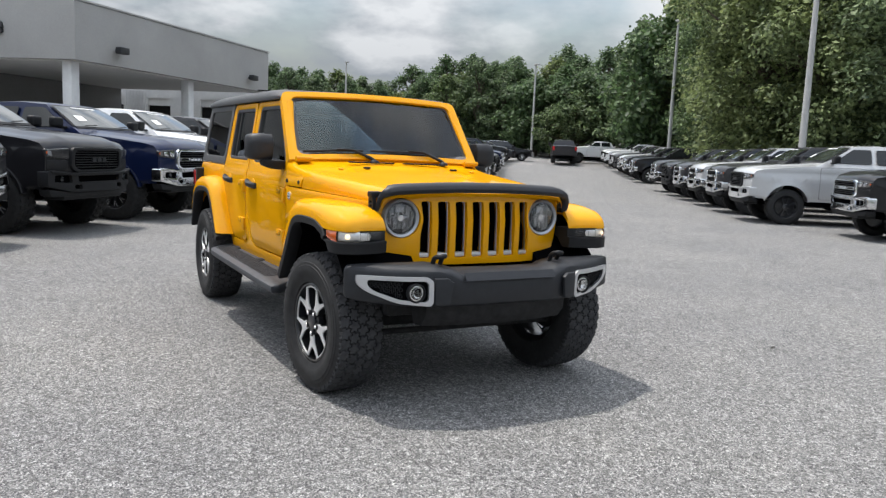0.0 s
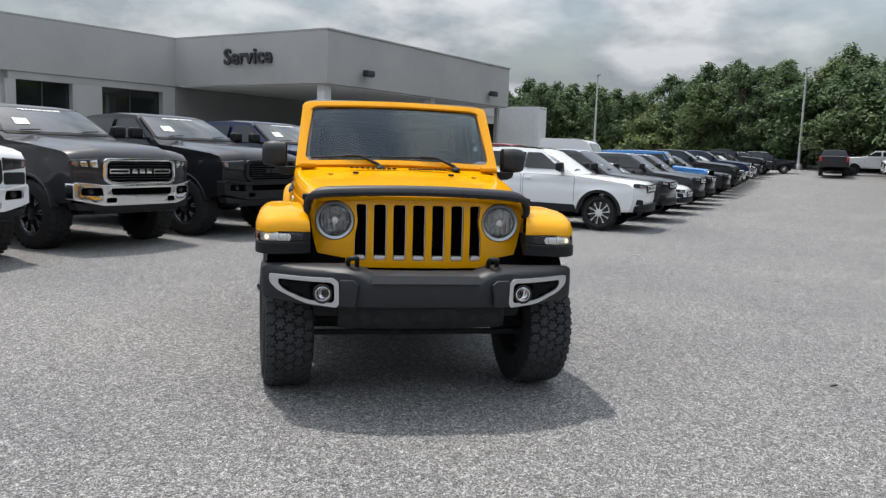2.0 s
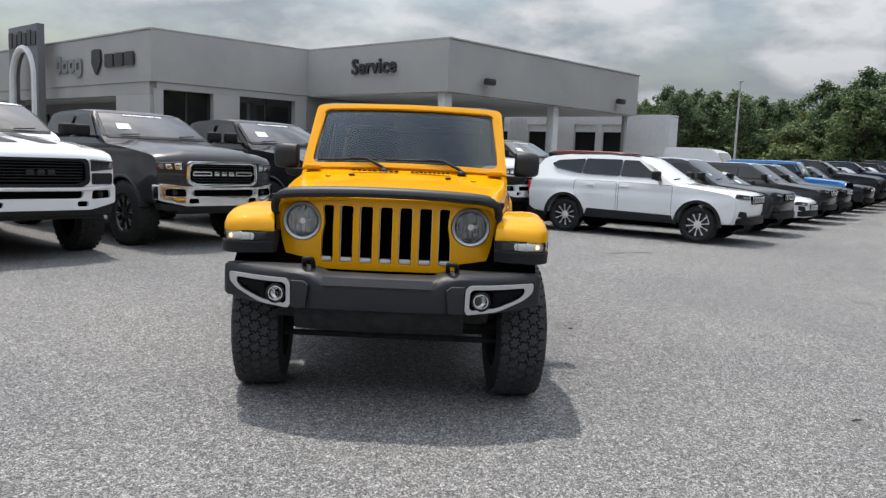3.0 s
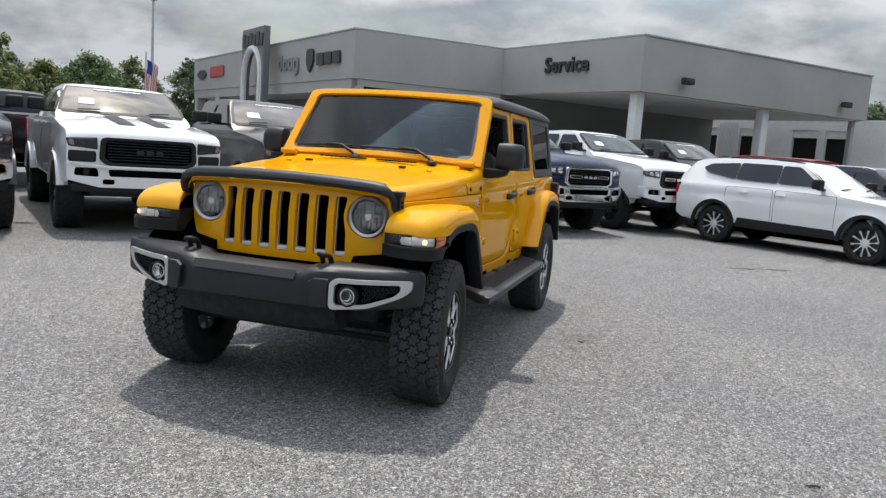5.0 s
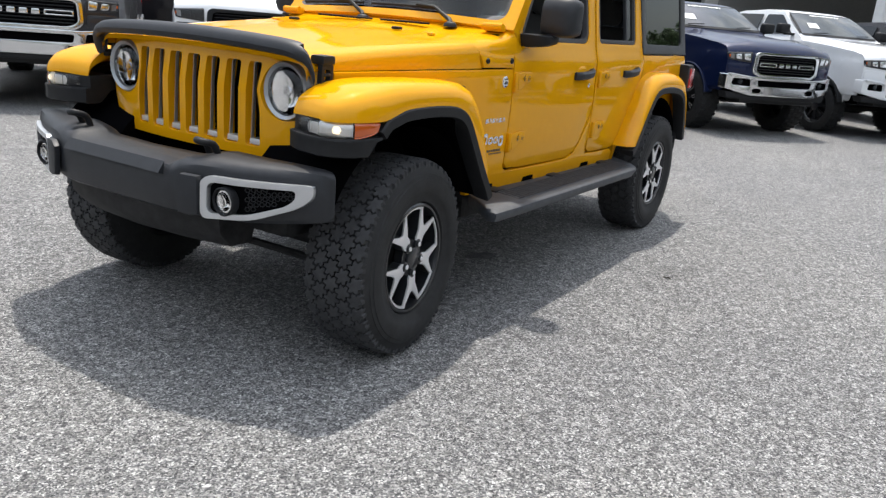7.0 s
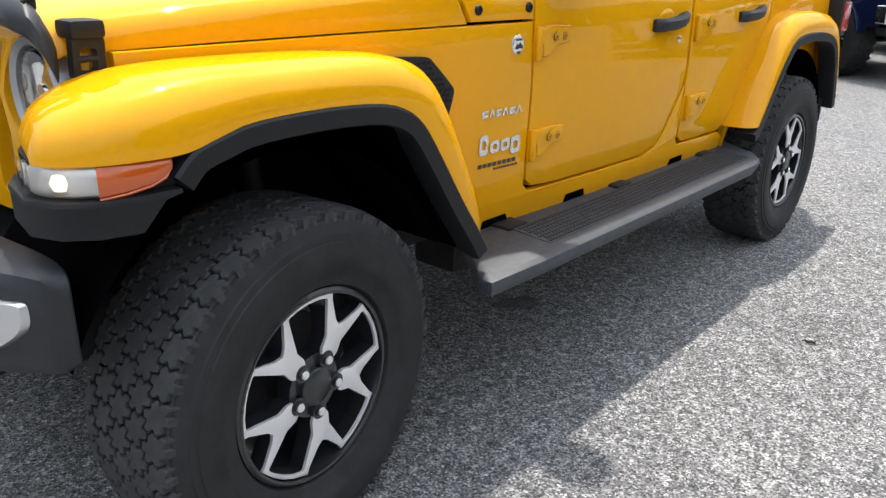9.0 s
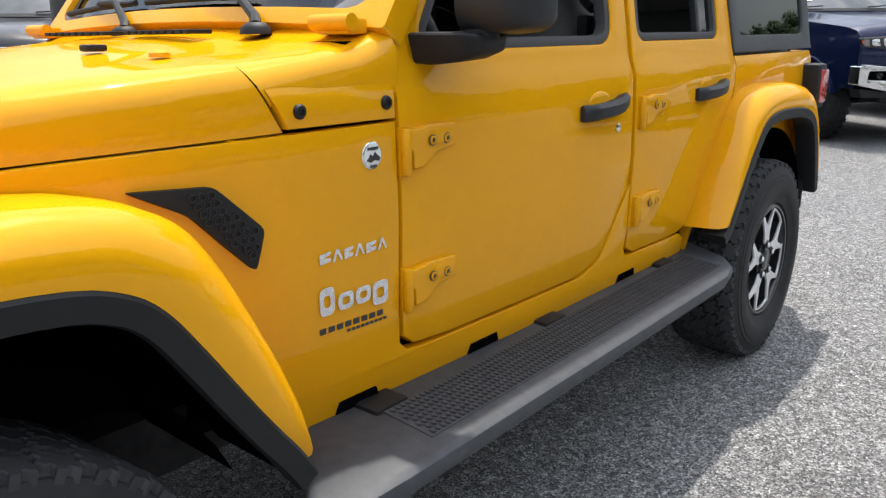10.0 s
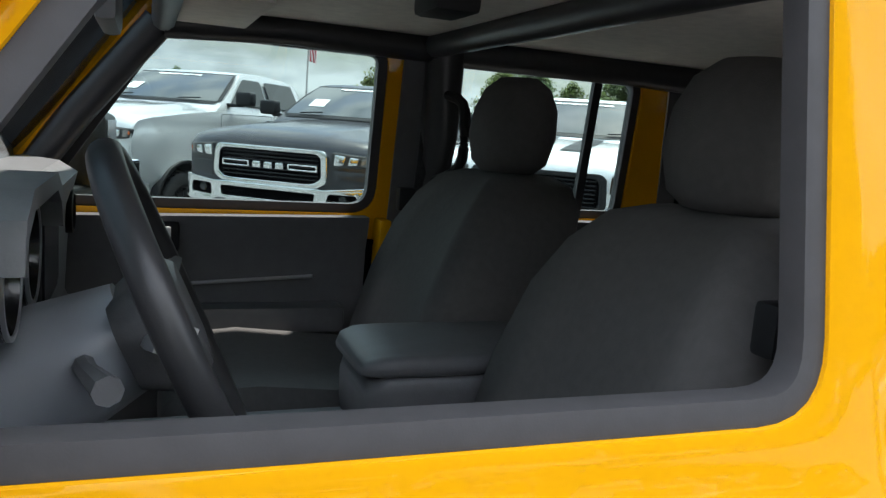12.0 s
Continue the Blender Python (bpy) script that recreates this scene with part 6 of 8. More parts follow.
    for x in (-0.5,):
        part("air_vent", lathe([(0.045, 0.0), (0.045, 0.02), (0.038, 0.022), (0.036, 0.006), (0, 0.004)], 24, "y", (x, 1.14, 1.29)), PLASTIC, dash)
    # steering wheel with its column
    wm = Matrix.Translation((0.37, 1.335, 1.288)) @ Matrix.Rotation(radians(24), 4, "X")
    sw = lathe([(0.19 + 0.0165 * math.cos(2 * math.pi * k / 12), 0.0185 * math.sin(2 * math.pi * k / 12)) for k in range(12)], 48, "y", closed=True)
    wheel = part("steering_wheel", sw, WHEEL_HIDE, car, "black leather steering wheel", at=wm)
    hub = loft([[(x * k, y, z * k) for x, z in rounded([(-0.085, -0.055), (0.085, -0.055), (0.095, 0.03), (0.06, 0.06), (-0.06, 0.06), (-0.095, 0.03)], 0.02, 3)] for y, k in ((-0.06, 0.8), (-0.03, 1.0), (0.005, 1.0), (0.015, 0.85))])
    part("wheel_hub", hub, LEATHER, wheel)
    for a in (8, 172, 270):
        c, s_ = math.cos(radians(a)), math.sin(radians(a))
        part("wheel_spoke", tube([(c * 0.07, -0.02, s_ * 0.05), (c * 0.13, -0.012, s_ * 0.12), (c * 0.185, 0, s_ * 0.185)], 0.016, 8, flat=(0.022, 0.01)), SILVER if a == 8 else LEATHER, wheel)
    part("steering_column", tube([(0.37, 1.12, 1.18), (0.37, 1.22, 1.235), (0.37, 1.29, 1.27)], [0.075, 0.075, 0.06], 16), SHROUD, car)
    for sx in (1, -1):
        part("column_stalk", tube([(0.37 + sx * 0.04, 1.24, 1.25), (0.37 + sx * 0.12, 1.25, 1.265), (0.37 + sx * 0.19, 1.27, 1.27)], [0.012, 0.01, 0.014], 8), LEATHER, car)


CAR = yellow_vehicle()
interior(CAR)
# ---- parked vehicles ----
PANE = material("dark_window", (0.012, 0.015, 0.017), 0.04)
PANE_SKY = material("windscreen", (0.03, 0.036, 0.038), 0.05, coat=0.5)
PAINTS = {
    "black": paint("black_paint", (0.012, 0.012, 0.014), rough=0.3, coat=0.6),
    "grey": paint("granite_paint", (0.034, 0.034, 0.038), flake=1, rough=0.3, metal=0.2, coat=0.6),
    "silver": paint("silver_paint", (0.52, 0.53, 0.54), flake=1, rough=0.34, metal=0.3),
    "white": paint("white_paint", (0.78, 0.79, 0.8)),
    "navy": paint("navy_paint", (0.006, 0.012, 0.045), flake=1, rough=0.3, metal=0.2, coat=0.6),
    "blue": paint("blue_paint", (0.012, 0.22, 0.6)),
    "red": paint("red_paint", (0.2, 0.012, 0.016), rough=0.3, coat=0.6),
}


for shade_name in ("black", "grey", "navy", "red"):
    PAINTS[shade_name].node_tree.nodes["Principled BSDF"].inputs["Specular IOR Level"].default_value = 0.12


def plain_wheel_meshes(r, w, rim_r, bright, spokes, accent=False):
    """Tyre and rim meshes for parked vehicles, shared by all their wheels."""
    h = w / 2
    t = lathe([(rim_r, -h + 0.03), (rim_r + 0.03, -h), (r - 0.07, -h - 0.002), (r - 0.02, -h + 0.015), (r - 0.004, -h + 0.04), (r - 0.004, h - 0.04), (r - 0.02, h - 0.015), (r - 0.07, h + 0.002), (rim_r + 0.03, h), (rim_r, h - 0.03)], 40, "x", closed=True)
    for k in range(30):
        a = 2 * math.pi * k / 30
        for x, off in ((-h + 0.045, 0.5), (h - 0.045, 0.0), (-0.035, 0.2), (0.035, 0.7)):
            b = box(x - 0.03, x + 0.03, -0.022, 0.022, r - 0.012, r + 0.006)
            merged(t, b, Matrix.Rotation(a + off * 2 * math.pi / 30, 4, "X"))
    tyre = part("tyre_pattern", t, RUBBER)
    b = lathe([(rim_r + 0.004, h - 0.03), (rim_r - 0.004, h - 0.018), (rim_r - 0.014, h - 0.03), (rim_r - 0.03, h - 0.1), (rim_r - 0.03, -h + 0.05), (rim_r + 0.004, -h + 0.03)], 36, "x", closed=True)
    lathe([(rim_r - 0.03, h - 0.11), (0.0, h - 0.1)], 24, "x", bm=b)
    n0 = len(b.faces)
    chips = bmesh.new()
    for k in range(spokes):
        a = 2 * math.pi * k / spokes
        pol = lambda rr, d: (rr * math.cos(a + d), rr * math.sin(a + d))
        wd = (0.55 if bright and spokes > 6 else 1.0) / spokes
        plate([pol(0.04, -0.5), pol(rim_r * 0.5, -0.75 * wd), pol(rim_r - 0.006, -1.35 * wd), pol(rim_r - 0.006, -0.5 * wd), pol(rim_r * 0.72, 0), pol(rim_r - 0.006, 0.5 * wd), pol(rim_r - 0.006, 1.35 * wd), pol(rim_r * 0.5, 0.75 * wd), pol(0.04, 0.5)], "x", h - 0.06, h - 0.03, bm=b)
        if accent:
            for sg in (-1, 1):
                plate([pol(rim_r * 0.55, sg * 0.55 * wd), pol(rim_r - 0.02, sg * 1.1 * wd), pol(rim_r - 0.02, sg * 0.85 * wd), pol(rim_r * 0.6, sg * 0.35 * wd)], "x", h - 0.03, h - 0.028, bm=chips)
    lathe([(0.07, h - 0.06), (0.07, h - 0.028), (0.05, h - 0.022), (0, h - 0.02)], 20, "x", bm=b)
    b.faces.ensure_lookup_table()
    for f in b.faces[n0:]:
        f.material_index = 1
    for f in chips.faces:
        f.material_index = 2
    merged(b, chips)
    rim = part("rim_pattern", b, [RIM_DARK, ALLOY if bright else RIM_DARK, ALLOY])
    out = (tyre.data, rim.data)
    for ob in (tyre, rim):
        bpy.data.objects.remove(ob)
    return out


WHEELS = {
    "truck_black": (0.425, 0.29, plain_wheel_meshes(0.425, 0.29, 0.25, False, 8)),
    "truck_bright": (0.41, 0.28, plain_wheel_meshes(0.41, 0.28, 0.255, True, 6)),
    "car_bright": (0.355, 0.23, plain_wheel_meshes(0.355, 0.23, 0.24, True, 10)),
    "lifted": (0.47, 0.33, plain_wheel_meshes(0.47, 0.33, 0.26, False, 8, True)),
}

SHAPES = {
    # side outline of the lower body from nose to tail; cab outline; plan of the windows
    "pickup": dict(half=0.99, base=3.67, sill=0.56, arch=0.5, nose=[(-0.86, 0.6), (-0.93, 0.7), (-0.965, 0.86), (-0.97, 1.1), (-0.95, 1.215), (-0.885, 1.285), (-0.7, 1.328), (0.0, 1.388), (0.62, 1.44)],
                   tail=[(3.02, 1.44), (4.78, 1.44), (4.86, 1.4), (4.88, 0.8), (4.82, 0.66)], cab=[(0.56, 1.4), (0.64, 1.455), (1.3, 1.865), (1.46, 1.915), (2.0, 1.945), (2.6, 1.915), (2.8, 1.87), (3.0, 1.43), (3.02, 1.36)],
                   belt=1.46, wide=0.92, roof_half=0.69, ws=((0.74, 1.515), (1.285, 1.853)), panes=[[(0.98, 1.495), (1.84, 1.495), (1.84, 1.83), (1.46, 1.83), (1.4, 1.8)], [(1.95, 1.495), (2.72, 1.495), (2.66, 1.83), (1.95, 1.83)]],
                   doors=[[(0.7, 0.62), (1.86, 0.62), (1.87, 1.39), (0.7, 1.375)], [(1.9, 0.62), (2.9, 0.62), (3.0, 0.95), (3.0, 1.39), (1.91, 1.39)]], round_nose=0.17),
    "suv": dict(half=0.95, base=2.8, sill=0.36, arch=0.41, nose=[(-0.8, 0.4), (-0.86, 0.5), (-0.9, 0.64), (-0.9, 0.85), (-0.87, 0.94), (-0.78, 1.0), (-0.5, 1.04), (0.1, 1.09), (0.5, 1.13)],
                tail=[(3.5, 1.17), (3.64, 1.14), (3.7, 0.9), (3.68, 0.5), (3.56, 0.42)], cab=[(0.36, 1.08), (0.48, 1.14), (1.12, 1.57), (1.28, 1.625), (2.0, 1.67), (2.9, 1.645), (3.3, 1.6), (3.42, 1.55), (3.6, 1.25), (3.64, 1.1)],
                belt=1.15, wide=0.9, roof_half=0.62, ws=((0.58, 1.175), (1.14, 1.53)), panes=[[(0.82, 1.21), (1.62, 1.22), (1.62, 1.545), (1.3, 1.54)], [(1.64, 1.22), (2.46, 1.24), (2.44, 1.55), (1.64, 1.55)], [(2.48, 1.24), (3.1, 1.34), (3.2, 1.42), (3.05, 1.5), (2.46, 1.545)]],
                doors=[[(0.52, 0.46), (1.62, 0.46), (1.63, 1.1), (0.52, 1.08)], [(1.66, 0.46), (2.35, 0.46), (2.62, 0.9), (2.6, 1.1), (1.67, 1.1)]], round_nose=0.24),
    "boxy": dict(half=0.86, base=3.0, sill=0.55, arch=0.47, nose=[(-0.4, 0.6), (-0.42, 0.66), (-0.44, 0.8), (-0.44, 1.05), (-0.42, 1.12), (-0.38, 1.16), (-0.2, 1.19), (0.3, 1.23), (0.75, 1.27)],
                 tail=[(3.6, 1.27), (3.7, 1.25), (3.72, 0.8), (3.7, 0.65), (3.68, 0.6)], cab=[(0.78, 1.2), (0.85, 1.28), (1.16, 1.74), (1.24, 1.8), (2.0, 1.83), (3.4, 1.82), (3.66, 1.78), (3.7, 1.3), (3.7, 1.2)],
                 belt=1.28, wide=0.78, roof_half=0.68, ws=((0.89, 1.34), (1.14, 1.7)), panes=[[(1.05, 1.32), (1.85, 1.32), (1.85, 1.7), (1.28, 1.7)], [(2.0, 1.32), (2.65, 1.32), (2.65, 1.7), (2.0, 1.7)], [(2.8, 1.32), (3.58, 1.32), (3.58, 1.7), (2.8, 1.7)]],
                 doors=[[(1.0, 0.64), (1.9, 0.64), (1.94, 1.22), (1.0, 1.22)], [(1.98, 0.64), (2.4, 0.64), (2.7, 1.05), (2.7, 1.22), (1.98, 1.22)]], round_nose=0.06),
    "sedan": dict(half=0.9, base=2.75, sill=0.3, arch=0.37, nose=[(-0.82, 0.3), (-0.88, 0.4), (-0.9, 0.52), (-0.88, 0.66), (-0.82, 0.73), (-0.7, 0.78), (-0.4, 0.83), (0.2, 0.9), (0.6, 0.94)],
                  tail=[(3.3, 0.98), (3.65, 0.96), (3.75, 0.9), (3.76, 0.5), (3.68, 0.36)], cab=[(0.5, 0.88), (0.6, 0.95), (1.3, 1.32), (1.45, 1.36), (1.9, 1.4), (2.4, 1.36), (2.65, 1.3), (3.25, 1.0), (3.3, 0.94)],
                  belt=0.95, wide=0.84, roof_half=0.58, ws=((0.7, 0.99), (1.27, 1.29)), panes=[[(1.0, 0.98), (1.75, 0.98), (1.75, 1.31), (1.45, 1.29)], [(1.82, 0.98), (2.75, 1.0), (2.45, 1.29), (1.82, 1.31)]],
                  doors=[[(0.62, 0.36), (1.75, 0.36), (1.76, 0.92), (0.62, 0.9)], [(1.79, 0.36), (2.35, 0.36), (2.6, 0.75), (2.6, 0.93), (1.8, 0.93)]], round_nose=0.26),
}


def vehicle(kind, colour, label, m, wheels, front="chrome", lift=0.0, flares=None, stripes=False, sheet=True, cladding=False, category="car", group=""):
    s = SHAPES[kind]
    skin_mat = PAINTS[colour]
    name = {"pickup": "pickup_truck", "suv": "parked_suv", "boxy": "parked_off_roader", "sedan": "parked_sedan"}[kind]
    car = thing(name, label, category, m, group)
    W, base, R = s["half"], s["base"], s["arch"]
    r, w, meshes = WHEELS[wheels]
    up = lift + (r - 0.41 if kind in ("pickup", "boxy") else r - 0.355)
    zc = r

    def nose_y(y, a):
        return y + (s["round_nose"] * a ** 3.2 if y < -0.2 else 0.0)

    def loop(x):
        a = abs(x) / W
        arch_f = arc(0, zc - up + 0.02, R, 180, 0, 12)
        arch_r = arc(base, zc - up + 0.02, R, 180, 0, 12)
        pts = list(s["nose"]) + list(s["tail"]) + [(base + R + 0.02, s["sill"] + 0.02)] + arch_r[::-1][1:-1] + [(base - R - 0.02, s["sill"]), (R + 0.02, s["sill"])] + arch_f[::-1][1:-1] + [(-R - 0.02, s["sill"] + 0.03)]
        out = []
        for y, z in pts:
            zz = z - (0.05 * a ** 4 if z > s["belt"] - 0.25 else 0) + (0.028 if a < 0.56 and -0.8 < y < 0.7 and z > s["belt"] - 0.25 and kind == "pickup" else 0)
            yy = nose_y(y, a) - (0.05 * a ** 3 if y > base + R + 0.1 else 0)
            tuck = 0.03 * max(0.0, (z - s["belt"] + 0.1) / 0.1) if z > s["belt"] - 0.1 else 0.0
            out.append((x - math.copysign(tuck, x) * (1 if a > 0.9 else 0), yy, zz + up))
        return out
    body = loft([loop(W * k) for k in (-0.965, -0.94, -0.88, -0.8, -0.62, -0.55, -0.48, -0.25, 0, 0.25, 0.48, 0.55, 0.62, 0.8, 0.88, 0.94, 0.965)], caps=False)
    part("body", body, skin_mat, car, smooth=38)
    low, high = s["sill"], s["belt"] - 0.02

    def flank(y, z):
        """How far the side stands out at a place on it: sill tucked in, a crease under the shoulder, swollen arches."""
        t = (z - low) / (high - low)
        x = W + lerp([(0.0, -0.05), (0.1, -0.014), (0.3, 0.0), (0.62, 0.006), (0.7, -0.012), (0.86, -0.014), (0.94, -0.026), (1.0, -0.05)], t)
        for c in (0, base):
            d = math.hypot(y - c, z - (zc - up + 0.02))
            x += 0.03 * max(0.0, 1 - abs(d - R) / 0.13) if z > low + 0.03 else 0.0
        if y < -0.35:
            x -= 0.1 * ((-0.35 - y) / 0.6) ** 2
        if y > base + 0.5:
            x -= 0.05 * min(1.0, (y - base - 0.5) / 0.6) ** 2
        return x

    def side_skin():
        arch_f = arc(0, zc - up + 0.02, R, 180, 0, 14)
        arch_r = arc(base, zc - up + 0.02, R, 180, 0, 14)
        out = [(nose_y(y, 0.97), z - (0.044 if z > s["belt"] - 0.25 else 0)) for y, z in s["nose"]]
        out += [(y - (0.045 if y > base + R + 0.1 else 0), z - 0.044 if z > s["belt"] - 0.25 else z) for y, z in s["tail"]]
        out += [(base + R + 0.02, low + 0.02)] + arch_r[::-1][1:-1] + [(base - R - 0.02, low), (R + 0.02, low)] + arch_f[::-1][1:-1] + [(-R - 0.02, low + 0.03)]
        b = plate(out, "x", -0.04, 0.0)
        bmesh.ops.triangulate(b, faces=b.faces)
        for t in (0.1, 0.2, 0.3, 0.46, 0.62, 0.7, 0.78, 0.86, 0.94):
            bmesh.ops.bisect_plane(b, geom=[*b.verts, *b.edges, *b.faces], plane_co=(0, 0, low + t * (high - low)), plane_no=(0, 0, 1), dist=1e-5)
        for c in (0, base):
            for k in (-0.62, -0.5, -0.38, -0.25, -0.12, 0, 0.12, 0.25, 0.38, 0.5, 0.62):
                bmesh.ops.bisect_plane(b, geom=[*b.verts, *b.edges, *b.faces], plane_co=(0, c + k, 0), plane_no=(0, 1, 0), dist=1e-5)
        for v in b.verts:
            v.co.x += flank(v.co.y, v.co.z)
            v.co.z += up
        bmesh.ops.remove_doubles(b, verts=b.verts, dist=1e-5)
        return b
    part("body_side", side_skin(), skin_mat, car, smooth=30)
    part("body_side", mirror_x(side_skin()), skin_mat, car, smooth=30)
    # near-black filler block: shade under the body as a colour
    part("underbody", box(-W + 0.28, W - 0.28, -0.5, base + 0.55, s["sill"] - 0.12 + up, s["belt"] - 0.16 + up), CAVITY_SHADE, car)
    for y in (0, base):
        part("axle", lathe([(0.05, -W + 0.2), (0.05, W - 0.2)], 10, "x", (0, y, r)), CHASSIS, car)

    def half_at(z):
        top = max(p[1] for p in s["cab"])
        k = min(1.0, max(0.0, (z - s["belt"]) / (top - s["belt"])))
        return s["wide"] + (s["roof_half"] - s["wide"]) * (0.75 * k + 0.25 * k ** 3)

    loops = []
    for a in (-1, -0.97, -0.85, -0.5, 0, 0.5, 0.85, 0.97, 1):
        lp = []
        for y, z in s["cab"]:
            zz = z - (0.03 * abs(a) ** 5 if z > s["belt"] + 0.2 else 0)
            yy = y + (0.1 * a * a if y < s["ws"][1][0] + 0.04 else 0)
            lp.append((a * half_at(z), yy, zz + up))
        loops.append(lp)
    part("cab", loft(loops), skin_mat, car, smooth=24)
    (y0, z0), (y1, z1) = s["ws"]
    rows = []
    for t in (0, 0.25, 0.5, 0.75, 1.0):
        y, z = y0 + (y1 - y0) * t, z0 + (z1 - z0) * t + 0.012 * math.sin(math.pi * t)
        rows.append([((a * 0.93) * half_at(z), y + 0.1 * (a * 0.93) ** 2 - 0.016, z + up + 0.01) for a in (-1, -0.75, -0.4, 0, 0.4, 0.75, 1)])
    border = []
    for i, row in enumerate(rows):
        k = 1.055 if i < 4 else 1.03
        border.append([(x * k, y + 0.008 + 0.1 * ((abs(x) / s["wide"]) ** 2) * (k * k - 1), z - 0.004) for x, y, z in row])
    border.append([(x, y + 0.035, z + 0.02) for x, y, z in border[-1]])
    part("windshield_trim", loft(border, caps=False, ring=False), PLASTIC, car, "black windshield border")
    part("windshield", loft(rows, caps=False, ring=False), PANE_SKY, car)
    cow = [[(x, y - 0.045, z - 0.035) for x, y, z in rows[0]], [(x, y + 0.01, z + 0.006) for x, y, z in rows[0]]]
    part("cowl_strip", loft(cow, caps=False, ring=False), PLASTIC, car)
    for k0 in (1, 4):
        p, q = Vector(rows[0][k0]), Vector(rows[0][k0 + 1])
        part("wiper", tube([p + Vector((0, -0.01, 0.012)), q + Vector((0, 0.0, 0.03))], 0.009, 6), PLASTIC, car)
    if sheet:
        a, b = rows[1][4], rows[2][4]
        q = [Vector(rows[1][1]), Vector(rows[1][1]).lerp(Vector(rows[1][2]), 0.75), Vector(rows[2][1]).lerp(Vector(rows[2][2]), 0.75), Vector(rows[2][1])]
        nrm = (q[1] - q[0]).cross(q[3] - q[0]).normalized()
        nrm = nrm if nrm.y < 0 else -nrm
        bm = bmesh.new()
        bm.faces.new([bm.verts.new(p + nrm * 0.006) for p in q])
        part("window_sheet", bm, PAPER, car, "white paper sheet in the windshield")
        if kind == "pickup":
            for k in range(12):
                u = 0.3 + 0.4 * k / 12
                j = min(5, int(u * 6))
                p0, p1 = Vector(rows[4][j]).lerp(Vector(rows[4][j + 1]), u * 6 - j), Vector(rows[3][j]).lerp(Vector(rows[3][j + 1]), u * 6 - j)
                q0, q1 = p0.lerp(p1, 0.16), p0.lerp(p1, 0.42 if k % 3 else 0.36)
                side = Vector((0.022, 0, 0))
                bar = bmesh.new()
                bar.faces.new([bar.verts.new(q + nrm * 0.006) for q in (q0 - side, q0 + side, q1 + side, q1 - side)])
                part("banner_bar", bar, PAPER, car)
    for sx in (1, -1):
        for poly in s["panes"]:
            bm = plate(rounded(poly, 0.04, 3), "x", 0.0, 0.008)
            for v in bm.verts:
                v.co = Vector((sx * (half_at(v.co.z) + v.co.x), v.co.y, v.co.z + up))
            part("side_window", bm, PANE, car)
        for i, poly in enumerate(s["doors"]):
            yb = poly[1][0]
            edge = rounded(poly, 0.05, 3)
            c = (sum(p[0] for p in edge) / len(edge), sum(p[1] for p in edge) / len(edge))
            line = plate(edge, "x", 0.0, 0.0022, [[(p + 0.007 * (1 if p < c[0] else -1), q + 0.006 * (1 if q < c[1] else -1)) for p, q in edge]])
            for t in (0.1, 0.2, 0.3, 0.46, 0.62, 0.7, 0.78, 0.86, 0.94):
                bmesh.ops.bisect_plane(line, geom=[*line.verts, *line.edges, *line.faces], plane_co=(0, 0, low + t * (high - low)), plane_no=(0, 0, 1), dist=1e-5)
            for v in line.verts:
                v.co.x += flank(v.co.y, v.co.z)
                v.co.z += up
            door = line
            if sx < 0:
                mirror_x(door)
            d = part("door_seam", door, SIGN_DARK, car)
            zt = s["belt"] - 0.14 + up
            h = box(W - 0.01, W + 0.03, yb - 0.2, yb - 0.03, zt - 0.02, zt + 0.015, 0.008)
            part("handle", h if sx > 0 else mirror_x(h), skin_mat if colour == "white" else BRIGHT, d)
        mz = s["belt"] + 0.1 + up
        my = s["panes"][0][0][0] - 0.04
        mir = box(W + 0.04, W + 0.26, my - 0.05, my + 0.09, mz - 0.07, mz + 0.1, 0.04, 3)
        box(s["wide"] - 0.04, W + 0.1, my - 0.02, my + 0.06, mz - 0.09, mz - 0.05, 0.01, bm=mir)
        part("side_mirror", mir if sx > 0 else mirror_x(mir), PLASTIC, car)
        fm = {"black": PLASTIC, "body": skin_mat}.get(flares)
        if fm:
            for y in (0, base):
                fl = flare_strip([(p, q + up) for p, q in arc(y, zc - up + 0.02, R + 0.03, 168, 8, 14)], W + 0.05, 0.1, 0.035)
                part("wheel_flare", fl if sx > 0 else mirror_x(fl), fm, car)
        if cladding:
            cl = plate([(R + 0.04, s["sill"] - 0.01), (base - R - 0.04, s["sill"] - 0.01), (base - R - 0.1, s["sill"] + 0.17), (R + 0.1, s["sill"] + 0.14)], "x", W - 0.06, W + 0.012, bev=0.012)
            bmesh.ops.translate(cl, vec=(0, 0, up), verts=cl.verts)
            part("sill_cladding", cl if sx > 0 else mirror_x(cl), PLASTIC, car)
            for y in (0, base):
                fl = flare_strip([(p, q + up) for p, q in arc(y, zc - up + 0.02, R + 0.045, 185, -5, 14)], W + 0.04, 0.08, 0.06)
                part("wheel_flare", fl if sx > 0 else mirror_x(fl), PLASTIC, car)
        for y in (0, base):
            wm = pose(sx * (W - w / 2 - (0.0 if flares else 0.03) + (0.03 if flares else 0)), y, r, 0, 0, 0 if sx > 0 else 180) @ pose(0, 0, 0, 31 * (y + 1.3 + sx), 0, 0)
            t = shared("wheel", meshes[0], car, wm)
            shared("rim", meshes[1], t)
        tl = box(W - 0.2, W - 0.02, s["tail"][-2][0] - 0.04, s["tail"][-2][0] + 0.012, s["belt"] - 0.42 + up, s["belt"] - 0.1 + up, 0.02)
        part("tail_lamp", tl if sx > 0 else mirror_x(tl), RED_LENS, car)
